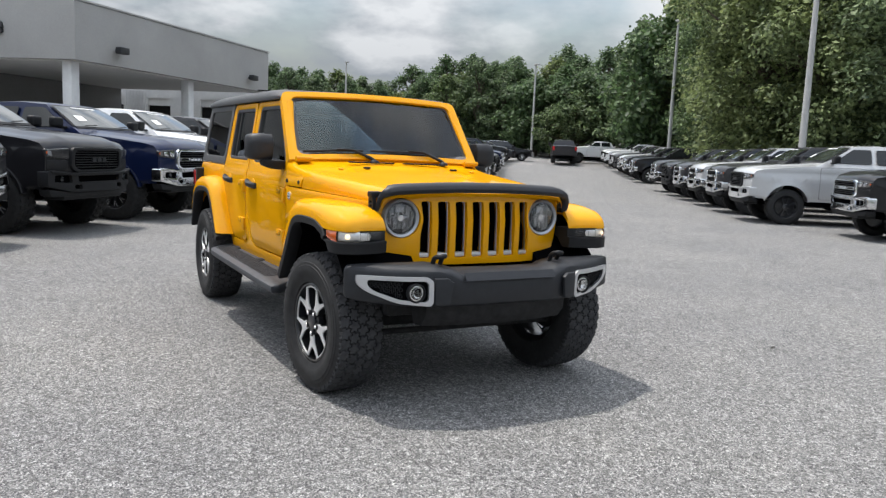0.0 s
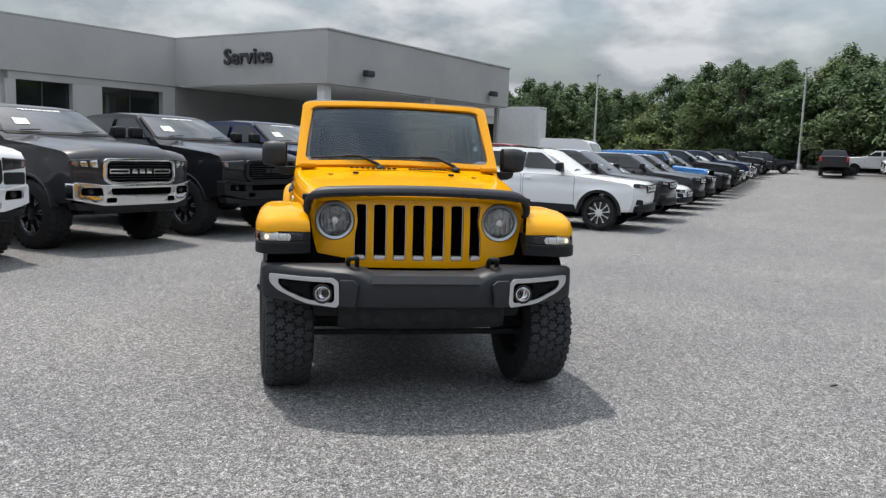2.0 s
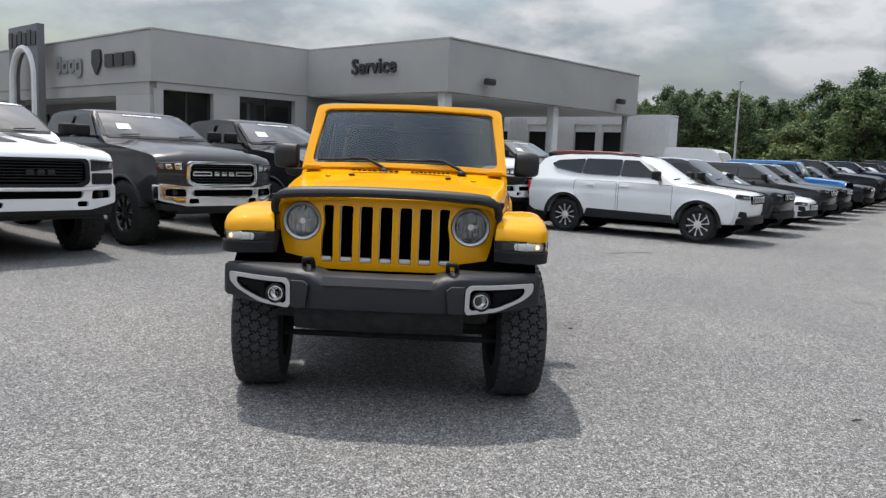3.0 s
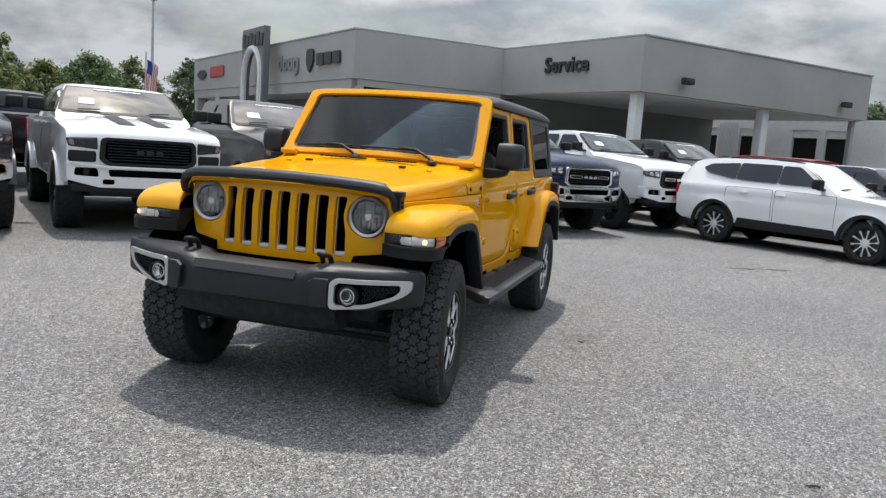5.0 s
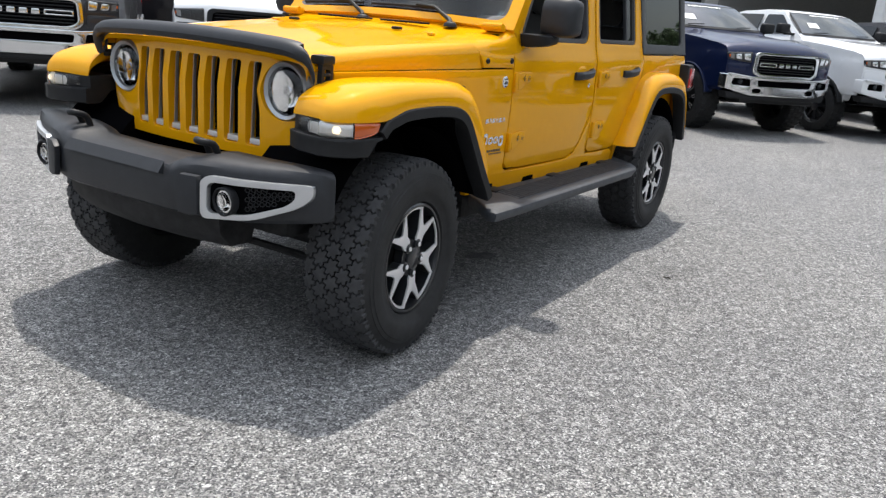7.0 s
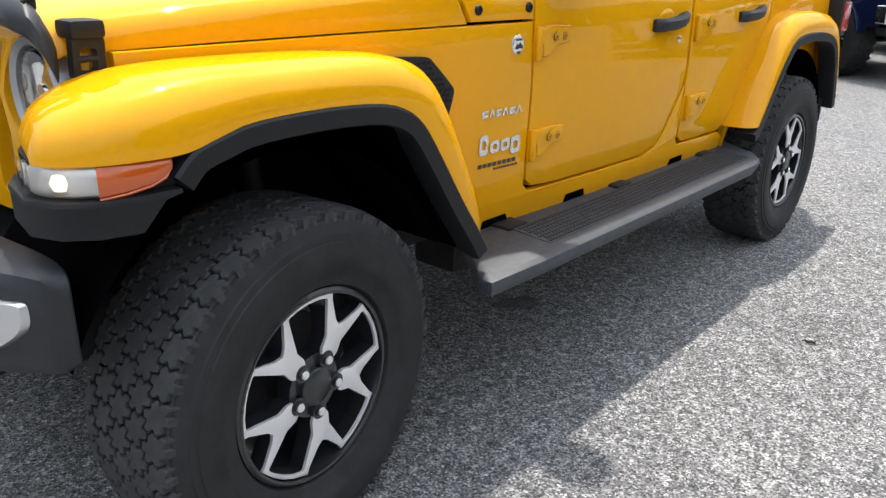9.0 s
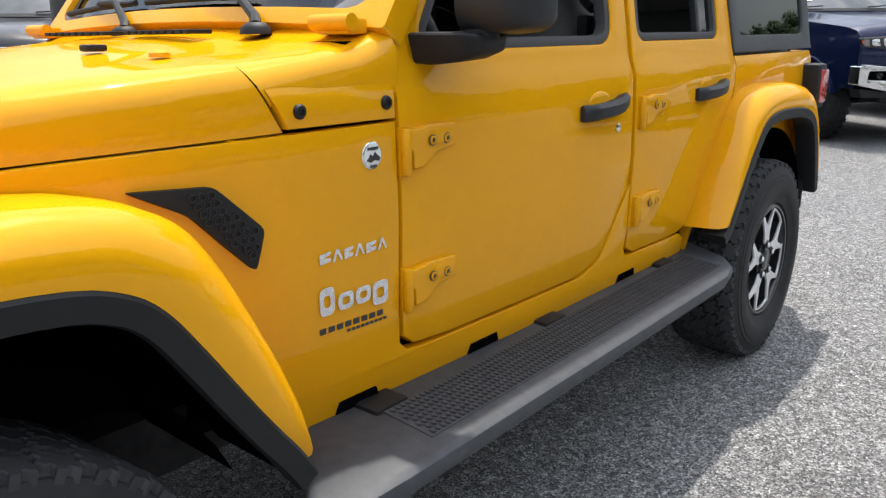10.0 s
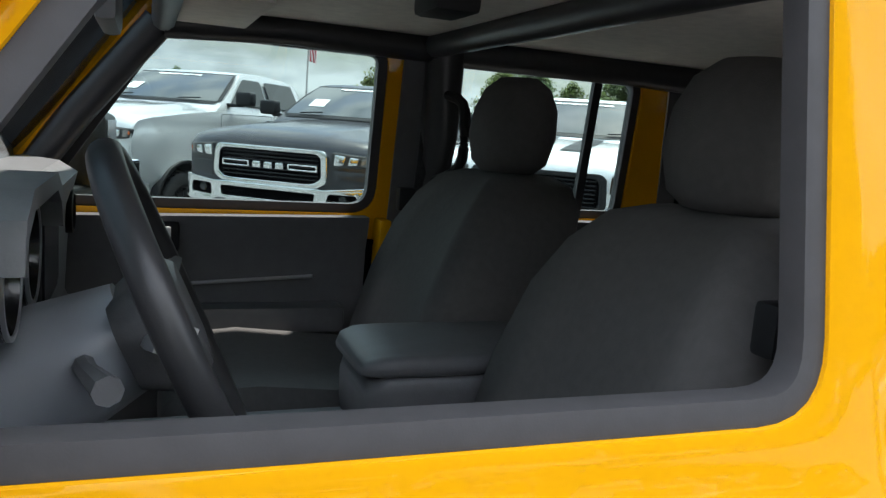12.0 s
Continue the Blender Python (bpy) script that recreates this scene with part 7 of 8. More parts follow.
    # -- front --
    yf = min(p[0] for p in s["nose"])

    def hug(lift_y):
        def f(v):
            return Vector((v.x, nose_y(yf, min(1.0, abs(v.x) / W)) + v.y - lift_y, v.z + up))
        return f

    def front_plate(pname, outer, holes, mat, d0, d1, parent=car, plabel=""):
        b = plate(outer, "y", d0, -d1, holes, bev=0.006)
        for x in [k * 0.12 for k in range(-8, 9)]:
            bmesh.ops.bisect_plane(b, geom=[*b.verts, *b.edges, *b.faces], plane_co=(x, 0, 0), plane_no=(1, 0, 0), dist=1e-5)
        f = hug(0.0)
        for v in b.verts:
            v.co = f(v.co)
        return part(pname, b, mat, parent, plabel)
    if kind == "pickup":
        g = rounded([(-0.5, 0.835), (0.5, 0.835), (0.6, 0.9), (0.585, 1.15), (0.54, 1.19), (-0.54, 1.19), (-0.585, 1.15), (-0.6, 0.9)], 0.05, 3)
        gi = [(u * 0.9, 1.012 + (v - 1.012) * 0.78) for u, v in g]
        # near-black plate carries the shade between the grille bars
        grille = front_plate("grille", gi, [], CAVITY_SHADE, 0.0, 0.012)
        front_plate("grille_frame", g, [gi], BRIGHT if front == "chrome" else PLASTIC, 0.02, 0.035, grille)
        for k in range(7):
            z = 0.905 + 0.036 * k
            front_plate("grille_bar", [(-0.5, z), (0.5, z), (0.5, z + 0.012), (-0.5, z + 0.012)], [], PLASTIC, 0.0, 0.018, grille)
        if front in ("chrome", "split"):
            for x0, x1 in ((-0.5, -0.2), (0.2, 0.5)):
                front_plate("grille_wing", rounded([(x0, 0.985), (x1, 0.985), (x1, 1.045), (x0, 1.045)], 0.015, 3), [rounded([(x0 + 0.02, 1.0), (x1 - 0.02, 1.0), (x1 - 0.02, 1.03), (x0 + 0.02, 1.03)], 0.01, 3)], BRIGHT, 0.0, 0.03, grille)
        for k in range(3):
            x = -0.12 + 0.12 * k
            front_plate("emblem_shape", rounded([(x - 0.045, 0.985), (x + 0.045, 0.985), (x + 0.04, 1.045), (x - 0.04, 1.045)], 0.012, 3), [], BRIGHT if front in ("chrome", "split") else GREY_PLASTIC, 0.0, 0.034, grille)
        for sx in (1, -1):
            hl = [(sx * u, v) for u, v in rounded([(0.615, 1.03), (0.94, 1.06), (0.965, 1.16), (0.62, 1.185)], 0.02, 3)]
            lamp = front_plate("headlight", hl, [], RIM_DARK, 0.03, 0.01)
            glow = RIM_DARK if front == "black" else FLUTED
            for lens in ([(0.64, 1.06), (0.73, 1.066), (0.75, 1.15), (0.65, 1.165)], [(0.765, 1.068), (0.85, 1.075), (0.865, 1.14), (0.785, 1.148)]):
                front_plate("headlight_lens", [(sx * u, v) for u, v in rounded(lens, 0.018, 3)], [], glow, 0.0, 0.015, lamp)
            front_plate("lamp_strip", [(sx * u, v) for u, v in [(0.63, 1.168), (0.94, 1.148), (0.943, 1.158), (0.63, 1.18)]], [], SIGN_GREY if front == "black" else WHITE_LENS, 0.0, 0.017, lamp)
            front_plate("lamp_strip", [(sx * u, v) for u, v in [(0.875, 1.07), (0.925, 1.076), (0.935, 1.145), (0.885, 1.14)]], [], SIGN_GREY if front == "black" else WHITE_LENS, 0.0, 0.014, lamp)
            front_plate("side_reflector", [(sx * u, v) for u, v in [(0.93, 1.095), (0.948, 1.1), (0.95, 1.13), (0.93, 1.132)]], [], AMBER, 0.0, 0.014, lamp)
            front_plate("fender_patch", [(sx * u, v) for u, v in rounded([(0.63, 0.87), (0.94, 0.87), (0.94, 1.01), (0.63, 1.01)], 0.03, 3)], [], PLASTIC if front == "black" else skin_mat, 0.02, 0.006)
        bt = BRIGHT if front == "chrome" else skin_mat
        if front == "black":
            bt = PLASTIC if colour == "black" else skin_mat
        bo = rounded([(-0.96, 0.86), (-0.96, 0.64), (-0.6, 0.56), (0.6, 0.56), (0.96, 0.64), (0.96, 0.86), (0.6, 0.83), (-0.6, 0.83)], 0.03, 3)
        bh = [rounded([(-0.48, 0.7), (0.48, 0.7), (0.5, 0.79), (-0.5, 0.79)], 0.03, 3)]
        for sx in (1, -1):
            f = [(sx * u, v) for u, v in rounded([(0.6, 0.69), (0.88, 0.7), (0.87, 0.8), (0.62, 0.8)], 0.03, 3)]
            bh.append(f if sx > 0 else f[::-1])
            h = [(sx * u, v) for u, v in rounded([(0.42, 0.6), (0.56, 0.6), (0.56, 0.665), (0.42, 0.665)], 0.025, 3)]
            bh.append(h)
        front_plate("bumper_lip", rounded([(-0.93, 0.838), (-0.6, 0.8), (0.6, 0.8), (0.93, 0.838), (0.93, 0.872), (0.6, 0.836), (-0.6, 0.836), (-0.93, 0.872)], 0.012, 3), [], bt, 0.1, 0.075)
        front_plate("air_dam", rounded([(-0.9, 0.5), (0.9, 0.5), (0.93, 0.6), (0.6, 0.555), (-0.6, 0.555), (-0.93, 0.6)], 0.02, 3), [], PLASTIC, 0.15, 0.02)
        bump = front_plate("front_bumper", bo, bh, bt, 0.12, 0.05, car, "chrome bumper" if front == "chrome" else "")
        # dark sheet shows through the bumper openings as their shade
        front_plate("bumper_recess_shade", [(-0.93, 0.6), (0.93, 0.6), (0.93, 0.83), (-0.93, 0.83)], [], CAVITY_SHADE, 0.06, 0.004, bump)
        for sx in (1, -1):
            fx = sx * 0.74
            yy = nose_y(yf, 0.75)
            part("fog_lamp", lathe([(0.04, 0.03), (0.04, -0.012), (0.0, -0.018)], 16, "y", (fx, yy - 0.006, 0.75 + up)), PANE, bump)
        part("skid_plate", box(-0.7, 0.7, yf + 0.05, yf + 0.4, 0.44 + up, 0.58 + up, 0.04), PLASTIC, car)
        if stripes:
            for x0, x1 in ((-0.33, -0.12), (0.12, 0.33)):
                rows = []
                for y, z in ((-0.7, 1.357), (-0.35, 1.388), (0.0, 1.418), (0.35, 1.447), (0.58, 1.466)):
                    rows.append([(x, y + 0.16 * (abs(x) / W) ** 3.2, z + up + 0.007) for x in (x0, x1)])
                part("hood_stripe", loft(rows, caps=False, ring=False), PLASTIC, car, "dark hood stripe")
        bed = box(-0.82, 0.82, 3.1, 4.74, 1.444 + up, 1.45 + up)
        part("bed_cover", bed, PLASTIC, car)
    else:
        gz0, gz1 = (s["belt"] - 0.36, s["belt"] - 0.2) if kind != "boxy" else (0.82, 1.12)
        gx = 0.5 if kind != "boxy" else 0.4
        if kind == "sedan":
            gz0, gz1, gx = 0.42, 0.64, 0.4
        # near-black plate carries the shade inside the grille slots
        grille = front_plate("grille", rounded([(-gx, gz0), (gx, gz0), (gx + 0.06, gz1), (-gx - 0.06, gz1)], 0.03, 3), [], CAVITY_SHADE, 0.0, 0.01)
        for k in range(7):
            x = (k - 3) * gx / 3.6
            front_plate("grille_slot", rounded([(x - 0.055, gz0 + 0.02), (x + 0.055, gz0 + 0.02), (x + 0.055, gz1 - 0.02), (x - 0.055, gz1 - 0.02)], 0.02, 3), [rounded([(x - 0.04, gz0 + 0.035), (x + 0.04, gz0 + 0.035), (x + 0.04, gz1 - 0.035), (x - 0.04, gz1 - 0.035)], 0.015, 3)], BRIGHT if front == "chrome" else skin_mat, 0.0, 0.02, grille)
        for sx in (1, -1):
            if kind == "boxy":
                part("headlight", lathe([(0.1, 0.03), (0.1, -0.01), (0.07, -0.02), (0, -0.024)], 20, "y", (sx * 0.53, yf, 1.02 + up)), FLUTED, car)
            else:
                hz = gz1 if kind != "sedan" else 0.68
                lamp = front_plate("headlight", [(sx * u, v) for u, v in rounded([(0.58, hz - 0.07), (0.9, hz - 0.05), (0.88, hz + 0.03), (0.58, hz)], 0.015, 3)], [], SIGN_DARK, 0.04, 0.012)
                front_plate("headlight_lens", [(sx * u, v) for u, v in rounded([(0.62, hz - 0.055), (0.78, hz - 0.045), (0.78, hz), (0.62, hz - 0.01)], 0.015, 3)], [], FLUTED, 0.0, 0.018, lamp)
                front_plate("fog_surround", [(sx * u, v) for u, v in rounded([(0.62, s["sill"] + 0.16), (0.84, s["sill"] + 0.2), (0.84, s["sill"] + 0.3), (0.66, s["sill"] + 0.28)], 0.02, 3)], [], PLASTIC, 0.03, 0.008)
        lo = s["sill"] + 0.04
        front_plate("front_bumper", rounded([(-0.8, lo), (0.8, lo), (0.86, lo + 0.12), (0.5, lo + 0.15), (-0.5, lo + 0.15), (-0.86, lo + 0.12)], 0.03, 3), [], PLASTIC, 0.1, 0.03)
        if kind == "suv":
            for sx in (1, -1):
                part("roof_rail", tube([(sx * 0.58, 1.3, 1.6 + up), (sx * 0.585, 1.5, 1.645 + up), (sx * 0.585, 2.7, 1.645 + up), (sx * 0.575, 2.95, 1.59 + up)], 0.018, 8), PLASTIC if colour == "white" else BRIGHT, car)
    return car


def put(x, y, turn, dx):
    """Pose of a vehicle whose front wheel on the side dx stands at (x, y)."""
    m = pose(x, y, 0, 0, 0, turn) @ pose(-dx, 0, 0)
    return pose(m.translation.x, m.translation.y, rise(x, y), 0, 0, turn)


ROW = "pickup trucks in the row by the building"
vehicle("pickup", "silver", "silver heavy pickup truck with a chrome bumper, parked", put(-7.95, 1.6, 51, 0.86), "truck_black", "chrome", 0.12, "black", category="truck", group=ROW)
vehicle("pickup", "grey", "dark grey pickup truck with chrome grille, parked nose out", put(-6.3, 3.65, 51.5, 0.86), "lifted", "chrome", 0.0, "body", category="truck", group=ROW)
vehicle("pickup", "white", "white pickup truck with dark hood stripes and black grille", put(-4.75, 5.65, 50, 0.86), "lifted", "black", 0.0, "body", stripes=True, category="truck", group=ROW)
vehicle("pickup", "grey", "lifted dark grey pickup truck with chrome grille and bumper", put(-3.25, 7.75, 51.5, 0.86), "lifted", "chrome", 0.0, "body", category="truck", group=ROW)
vehicle("pickup", "black", "lifted black pickup truck with a black grille", put(-1.6, 9.7, 51.5, 0.86), "lifted", "black", 0.0, "body", category="truck", group=ROW)
vehicle("pickup", "navy", "lifted navy blue pickup truck with chrome bumper", put(0.15, 11.6, 51.5, 0.86), "lifted", "chrome", 0.0, "body", category="truck", group=ROW)
vehicle("pickup", "white", "white pickup truck with chrome-winged grille", put(1.75, 13.8, 51.5, 0.86), "truck_black", "split", 0.08, "black", category="truck", group=ROW)
vehicle("pickup", "grey", "dark grey pickup truck beside a white one", put(3.5, 16.0, 51.5, 0.86), "truck_black", "chrome", 0.05, "black", category="truck", group=ROW)
vehicle("boxy", "red", "dark red boxy off-roader with a black top", pose(2.7, 21.2, 0, 0, 0, 232), "truck_black", "body", category="car")
vehicle("pickup", "black", "black pickup truck parked with its tail to the lane", pose(-14.2, 10.9, 0, 0, 0, 231.5), "truck_black", "black", 0.05, None, category="truck", sheet=False)
vehicle("suv", "red", "small red car parked far behind the trucks", pose(-25.0, 11.0, 0, 0, 0, 140), "car_bright", "body", category="car", sheet=False)

LANE = "vehicles in the row along the lane"
first = put(5.05, 10.3, 57, -0.82)
vehicle("suv", "white", "white compact SUV with black lower cladding, parked", first, "car_bright", "chrome", 0.0, None, cladding=True, sheet=True, group=LANE)
ROW_M = [("suv", "grey", "chrome"), ("sedan", "white", "body"), ("suv", "grey", "chrome"), ("suv", "black", "chrome"), ("boxy", "blue", "body"), ("suv", "black", "chrome"), ("pickup", "black", "black"), ("suv", "grey", "body"), ("suv", "silver", "chrome"), ("pickup", "navy", "chrome"), ("suv", "black", "body"), ("suv", "white", "chrome"), ("boxy", "black", "body"), ("suv", "grey", "chrome"), ("pickup", "black", "black"), ("suv", "black", "chrome")]
words = {"suv": "SUV", "sedan": "sedan", "boxy": "boxy off-roader", "pickup": "pickup truck"}
tint = {"grey": "dark grey", "navy": "navy blue"}
made = {}
for k, (kind, colour, front) in enumerate(ROW_M):
    d = 2.95 * (k + 1)
    px, py = first.translation.x + 0.56 * d, first.translation.y + 0.828 * d
    m = pose(px, py, rise(px, py), 0, 0, 55)
    key = (kind, colour, front)
    if key in made:
        copy_thing(made[key], m)
    else:
        made[key] = vehicle(kind, colour, f"{tint.get(colour, colour)} {words[kind]} parked nose out along the lane", m, "truck_black" if kind in ("pickup", "boxy") else "car_bright", front, sheet=k < 5, category="truck" if kind == "pickup" else "car", group=LANE)

FAR_ROW = "pickup trucks along the far side of the lane"
ROW_R = [(-1.2, "black", "chrome"), (0, "silver", "body"), (1, "grey", "chrome"), (2, "silver", "chrome"), (3, "grey", "chrome"), (4, "black", "black"), (5.1, "grey", "chrome"), (8.1, "black", "chrome"), (9.4, "grey", "chrome"), (10.5, "silver", "chrome"), (11.6, "grey", "body"), (12.7, "silver", "body"), (14.5, "white", "body"), (15.6, "white", "body"), (17.2, "grey", "body"), (18.4, "white", "body"), (19.6, "grey", "body"), (20.8, "silver", "body")]
made = {}
for k, colour, front in ROW_R:
    m0 = pose(13.62 + 0.582 * 2.9 * k, 8.11 + 0.813 * 2.9 * k, 0, 0, 0, 234) @ pose(-0.86, 0.0 if k >= 0 else 1.3, 0)
    m = pose(m0.translation.x, m0.translation.y, rise(*m0.translation.xy), 0, 0, 234)
    key = (colour, front)
    if key in made:
        copy_thing(made[key], m)
    else:
        made[key] = vehicle("pickup", colour, f"{tint.get(colour, colour)} pickup truck parked nose out across the lane", m, "truck_bright" if colour == "black" else "truck_black", front, category="truck", group=FAR_ROW)
        made[key]["label"] = f"{tint.get(colour, colour)} crew-cab pickup truck parked facing the lane"
vehicle("pickup", "grey", "grey pickup truck standing with its tail to the lane", pose(38.4, 49.8, rise(38.4, 49.8), 0, 0, 145), "truck_black", "black", category="truck", sheet=False)
for x, y, colour, turn in ((43.0, 56.0, "red", 145), (36.0, 52.5, "black", 60), (33.4, 51.2, "grey", 55), (30.2, 50.2, "silver", 55)):
    vehicle("suv", colour, f"{tint.get(colour, colour)} car standing at the end of the lane", pose(x, y, rise(x, y), 0, 0, turn), "car_bright", "body", sheet=False)
# white van roof behind the lane row
vehicle("pickup", "white", "white pickup truck standing across the end of the lane", pose(40.6, 50.6, rise(40.6, 50.6), 0, 0, 241), "truck_black", "body", category="truck", sheet=False)
van = thing("parked_van", "tall white delivery van behind the row of SUVs", "van", pose(12.9, 32.0, rise(12.9, 32.0), 0, 0, 55))
vb = loft([[(x, y, z) for y, z in rounded([(-0.9, 0.4), (-0.95, 1.0), (-0.3, 1.25), (0.3, 2.2), (0.8, 2.35), (2.7, 2.35), (2.8, 0.4)], 0.12, 3)] for x in (-0.98, -0.95, 0, 0.95, 0.98)])
part("body", vb, PAINTS["white"], van)
part("windshield", loft([[(x, y, z) for x in (-0.8, 0, 0.8)] for y, z in ((-0.27, 1.3), (0.0, 1.74), (0.27, 2.15))], caps=False, ring=False), PANE_SKY, van, at=pose(0, -0.02, 0.01))
for sx in (1, -1):
    for y in (0, 2.2):
        t = shared("wheel", WHEELS["car_bright"][2][0], van, pose(sx * 0.86, y, 0.355, 0, 0, 0 if sx > 0 else 180))
        shared("rim", WHEELS["car_bright"][2][1], t)
# ---- trees, poles, flag ----
BARK = grain(material("bark", (0.11, 0.09, 0.07), 0.95), (0.11, 0.09, 0.07), 6, 0.4, bump=0.6, bump_scale=14, distance=0.03)
STEEL = grain(material("galvanised_pole", (0.42, 0.42, 0.41), 0.55), (0.42, 0.42, 0.41), 4, 0.1)


def leaf_material(name, lo, hi):
    m = material(name, lo, 0.6)
    p = m.node_tree.nodes["Principled BSDF"]
    g = node(m, "NewGeometry")
    r = ramp(m, g, "Random Per Island", [(0.0, lo), (0.6, hi), (1.0, [c * 1.5 for c in hi])])
    info = node(m, "ObjectInfo")
    tone = ramp(m, info, "Random", [(0.0, (0.75, 0.85, 0.7)), (0.5, (1.0, 1.0, 1.0)), (1.0, (1.3, 1.12, 0.75))])
    mx = m.node_tree.nodes.new("ShaderNodeMix")
    mx.data_type, mx.blend_type = "RGBA", "MULTIPLY"
    mx.inputs["Factor"].default_value = 1.0
    wire(m, r, "Color", mx, "A")
    wire(m, tone, "Color", mx, "B")
    wire(m, mx, "Result", p, "Base Color")
    tr = node(m, "BsdfTranslucent")
    wire(m, mx, "Result", tr, "Color")
    mix = m.node_tree.nodes.new("ShaderNodeMixShader")
    mix.inputs["Fac"].default_value = 0.42
    nt = m.node_tree
    nt.links.new(p.outputs["BSDF"], mix.inputs[1])
    nt.links.new(tr.outputs["BSDF"], mix.inputs[2])
    nt.links.new(mix.outputs["Shader"], nt.nodes["Material Output"].inputs["Surface"])
    return m


LEAVES = leaf_material("leaves", (0.038, 0.064, 0.034), (0.115, 0.168, 0.08))
LEAVES_PALE = leaf_material("pale_leaves", (0.044, 0.07, 0.03), (0.125, 0.17, 0.066))
# lighter copy of the leaf colours: light on the near crowns put in
LEAVES_NEAR_LIT = leaf_material("lightened_leaves", (0.058, 0.09, 0.046), (0.2, 0.262, 0.13))


def leaf_cloud(seed, centres, per, size):
    """Many small leaf blades on the shells of clumps; centres are (x, y, z, radius)."""
    rng = np.random.default_rng(seed)
    verts, faces = [], []
    for cx, cy, cz, cr in centres:
        n = int(per * (cr / 1.2) ** 2)
        d = rng.normal(size=(n, 3))
        d /= np.linalg.norm(d, axis=1)[:, None]
        rad = cr * (0.35 + 0.85 * rng.random(n) ** 0.8)
        c = np.array([cx, cy, cz]) + d * rad[:, None] * np.array([1, 1, 0.75])
        nrm = 0.6 * d + 0.7 * rng.normal(size=(n, 3)) + np.array([0, 0, 0.9])
        nrm /= np.linalg.norm(nrm, axis=1)[:, None]
        a = np.cross(nrm, rng.normal(size=(n, 3)))
        a /= np.linalg.norm(a, axis=1)[:, None] + 1e-9
        b = np.cross(nrm, a)
        s = size * (0.6 + 0.8 * rng.random(n))
        for i in range(n):
            k = len(verts)
            A, B = a[i] * s[i], b[i] * s[i] * 0.55
            verts += [c[i] - A, c[i] - B * 0.9 + A * 0.1, c[i] + A, c[i] + B]
            faces.append((k, k + 1, k + 2, k + 3))
    me = bpy.data.meshes.new("crown")
    me.from_pydata([tuple(v) for v in verts], [], faces)
    me.update()
    return me


def tree_model(seed, height, spread, trunk, clumps, per, size, mat, low=0.3):
    rnd = random.Random(seed)
    t = thing("tree", "tall broad-leaved tree with a full green crown", "tree")
    bm = tube([(0, 0, -0.2), (rnd.uniform(-0.1, 0.1), 0.05, height * 0.25), (rnd.uniform(-0.3, 0.3), rnd.uniform(-0.3, 0.3), height * 0.55), (rnd.uniform(-0.5, 0.5), rnd.uniform(-0.5, 0.5), height * 0.85)], [trunk, trunk * 0.8, trunk * 0.5, trunk * 0.15], 8)
    cs = []
    for k in range(clumps):
        h = low + (0.97 - low) * (k + rnd.random()) / clumps
        wid = spread * (math.sin(math.pi * min(1.0, (h - low + 0.12) / (1.06 - low))) ** 0.45)
        a = rnd.uniform(0, 2 * math.pi)
        rr = wid * rnd.uniform(0.15, 1.0) ** 0.6 * rnd.uniform(0.8, 1.12)
        r = rnd.choice((0.12, 0.16, 0.2, 0.24, 0.3)) * spread * rnd.uniform(0.8, 1.1)
        c = (rr * math.cos(a), rr * math.sin(a), height * h, r)
        cs.append(c)
        if k % 2 == 0:
            z0 = height * max(0.2, h - 0.22)
            tube([(0, 0, z0), (c[0] * 0.5, c[1] * 0.5, (z0 + c[2]) / 2 + 0.2), (c[0] * 0.95, c[1] * 0.95, c[2])], [trunk * 0.3, trunk * 0.2, trunk * 0.06], 5, bm=bm)
    part("trunk", bm, BARK, t)
    me = leaf_cloud(seed, cs, per, size)
    me.materials.append(mat)
    shared("crown", me, t)
    return t


def shrub_bank(seed, pts, mat, hgt=2.4):
    """Undergrowth along a line: one mass of leaves."""
    rnd = random.Random(seed)
    cs = []
    for (x0, y0), (x1, y1) in zip(pts, pts[1:]):
        n = int(math.hypot(x1 - x0, y1 - y0) / 1.3)
        for k in range(n):
            t = (k + rnd.random()) / n
            x, y = x0 + (x1 - x0) * t + rnd.uniform(-1.5, 1.5), y0 + (y1 - y0) * t + rnd.uniform(-1.5, 1.5)
            h = rnd.uniform(0.3, 1.0) * hgt
            cs.append((x, y, rise(x, y) + h, rnd.uniform(0.9, 1.5)))
    me = leaf_cloud(seed, cs, 110, 0.3)
    me.materials.append(mat)
    return tagged(new("undergrowth", me), "dense green undergrowth along the lot's edge", "bushes", kind="stuff")


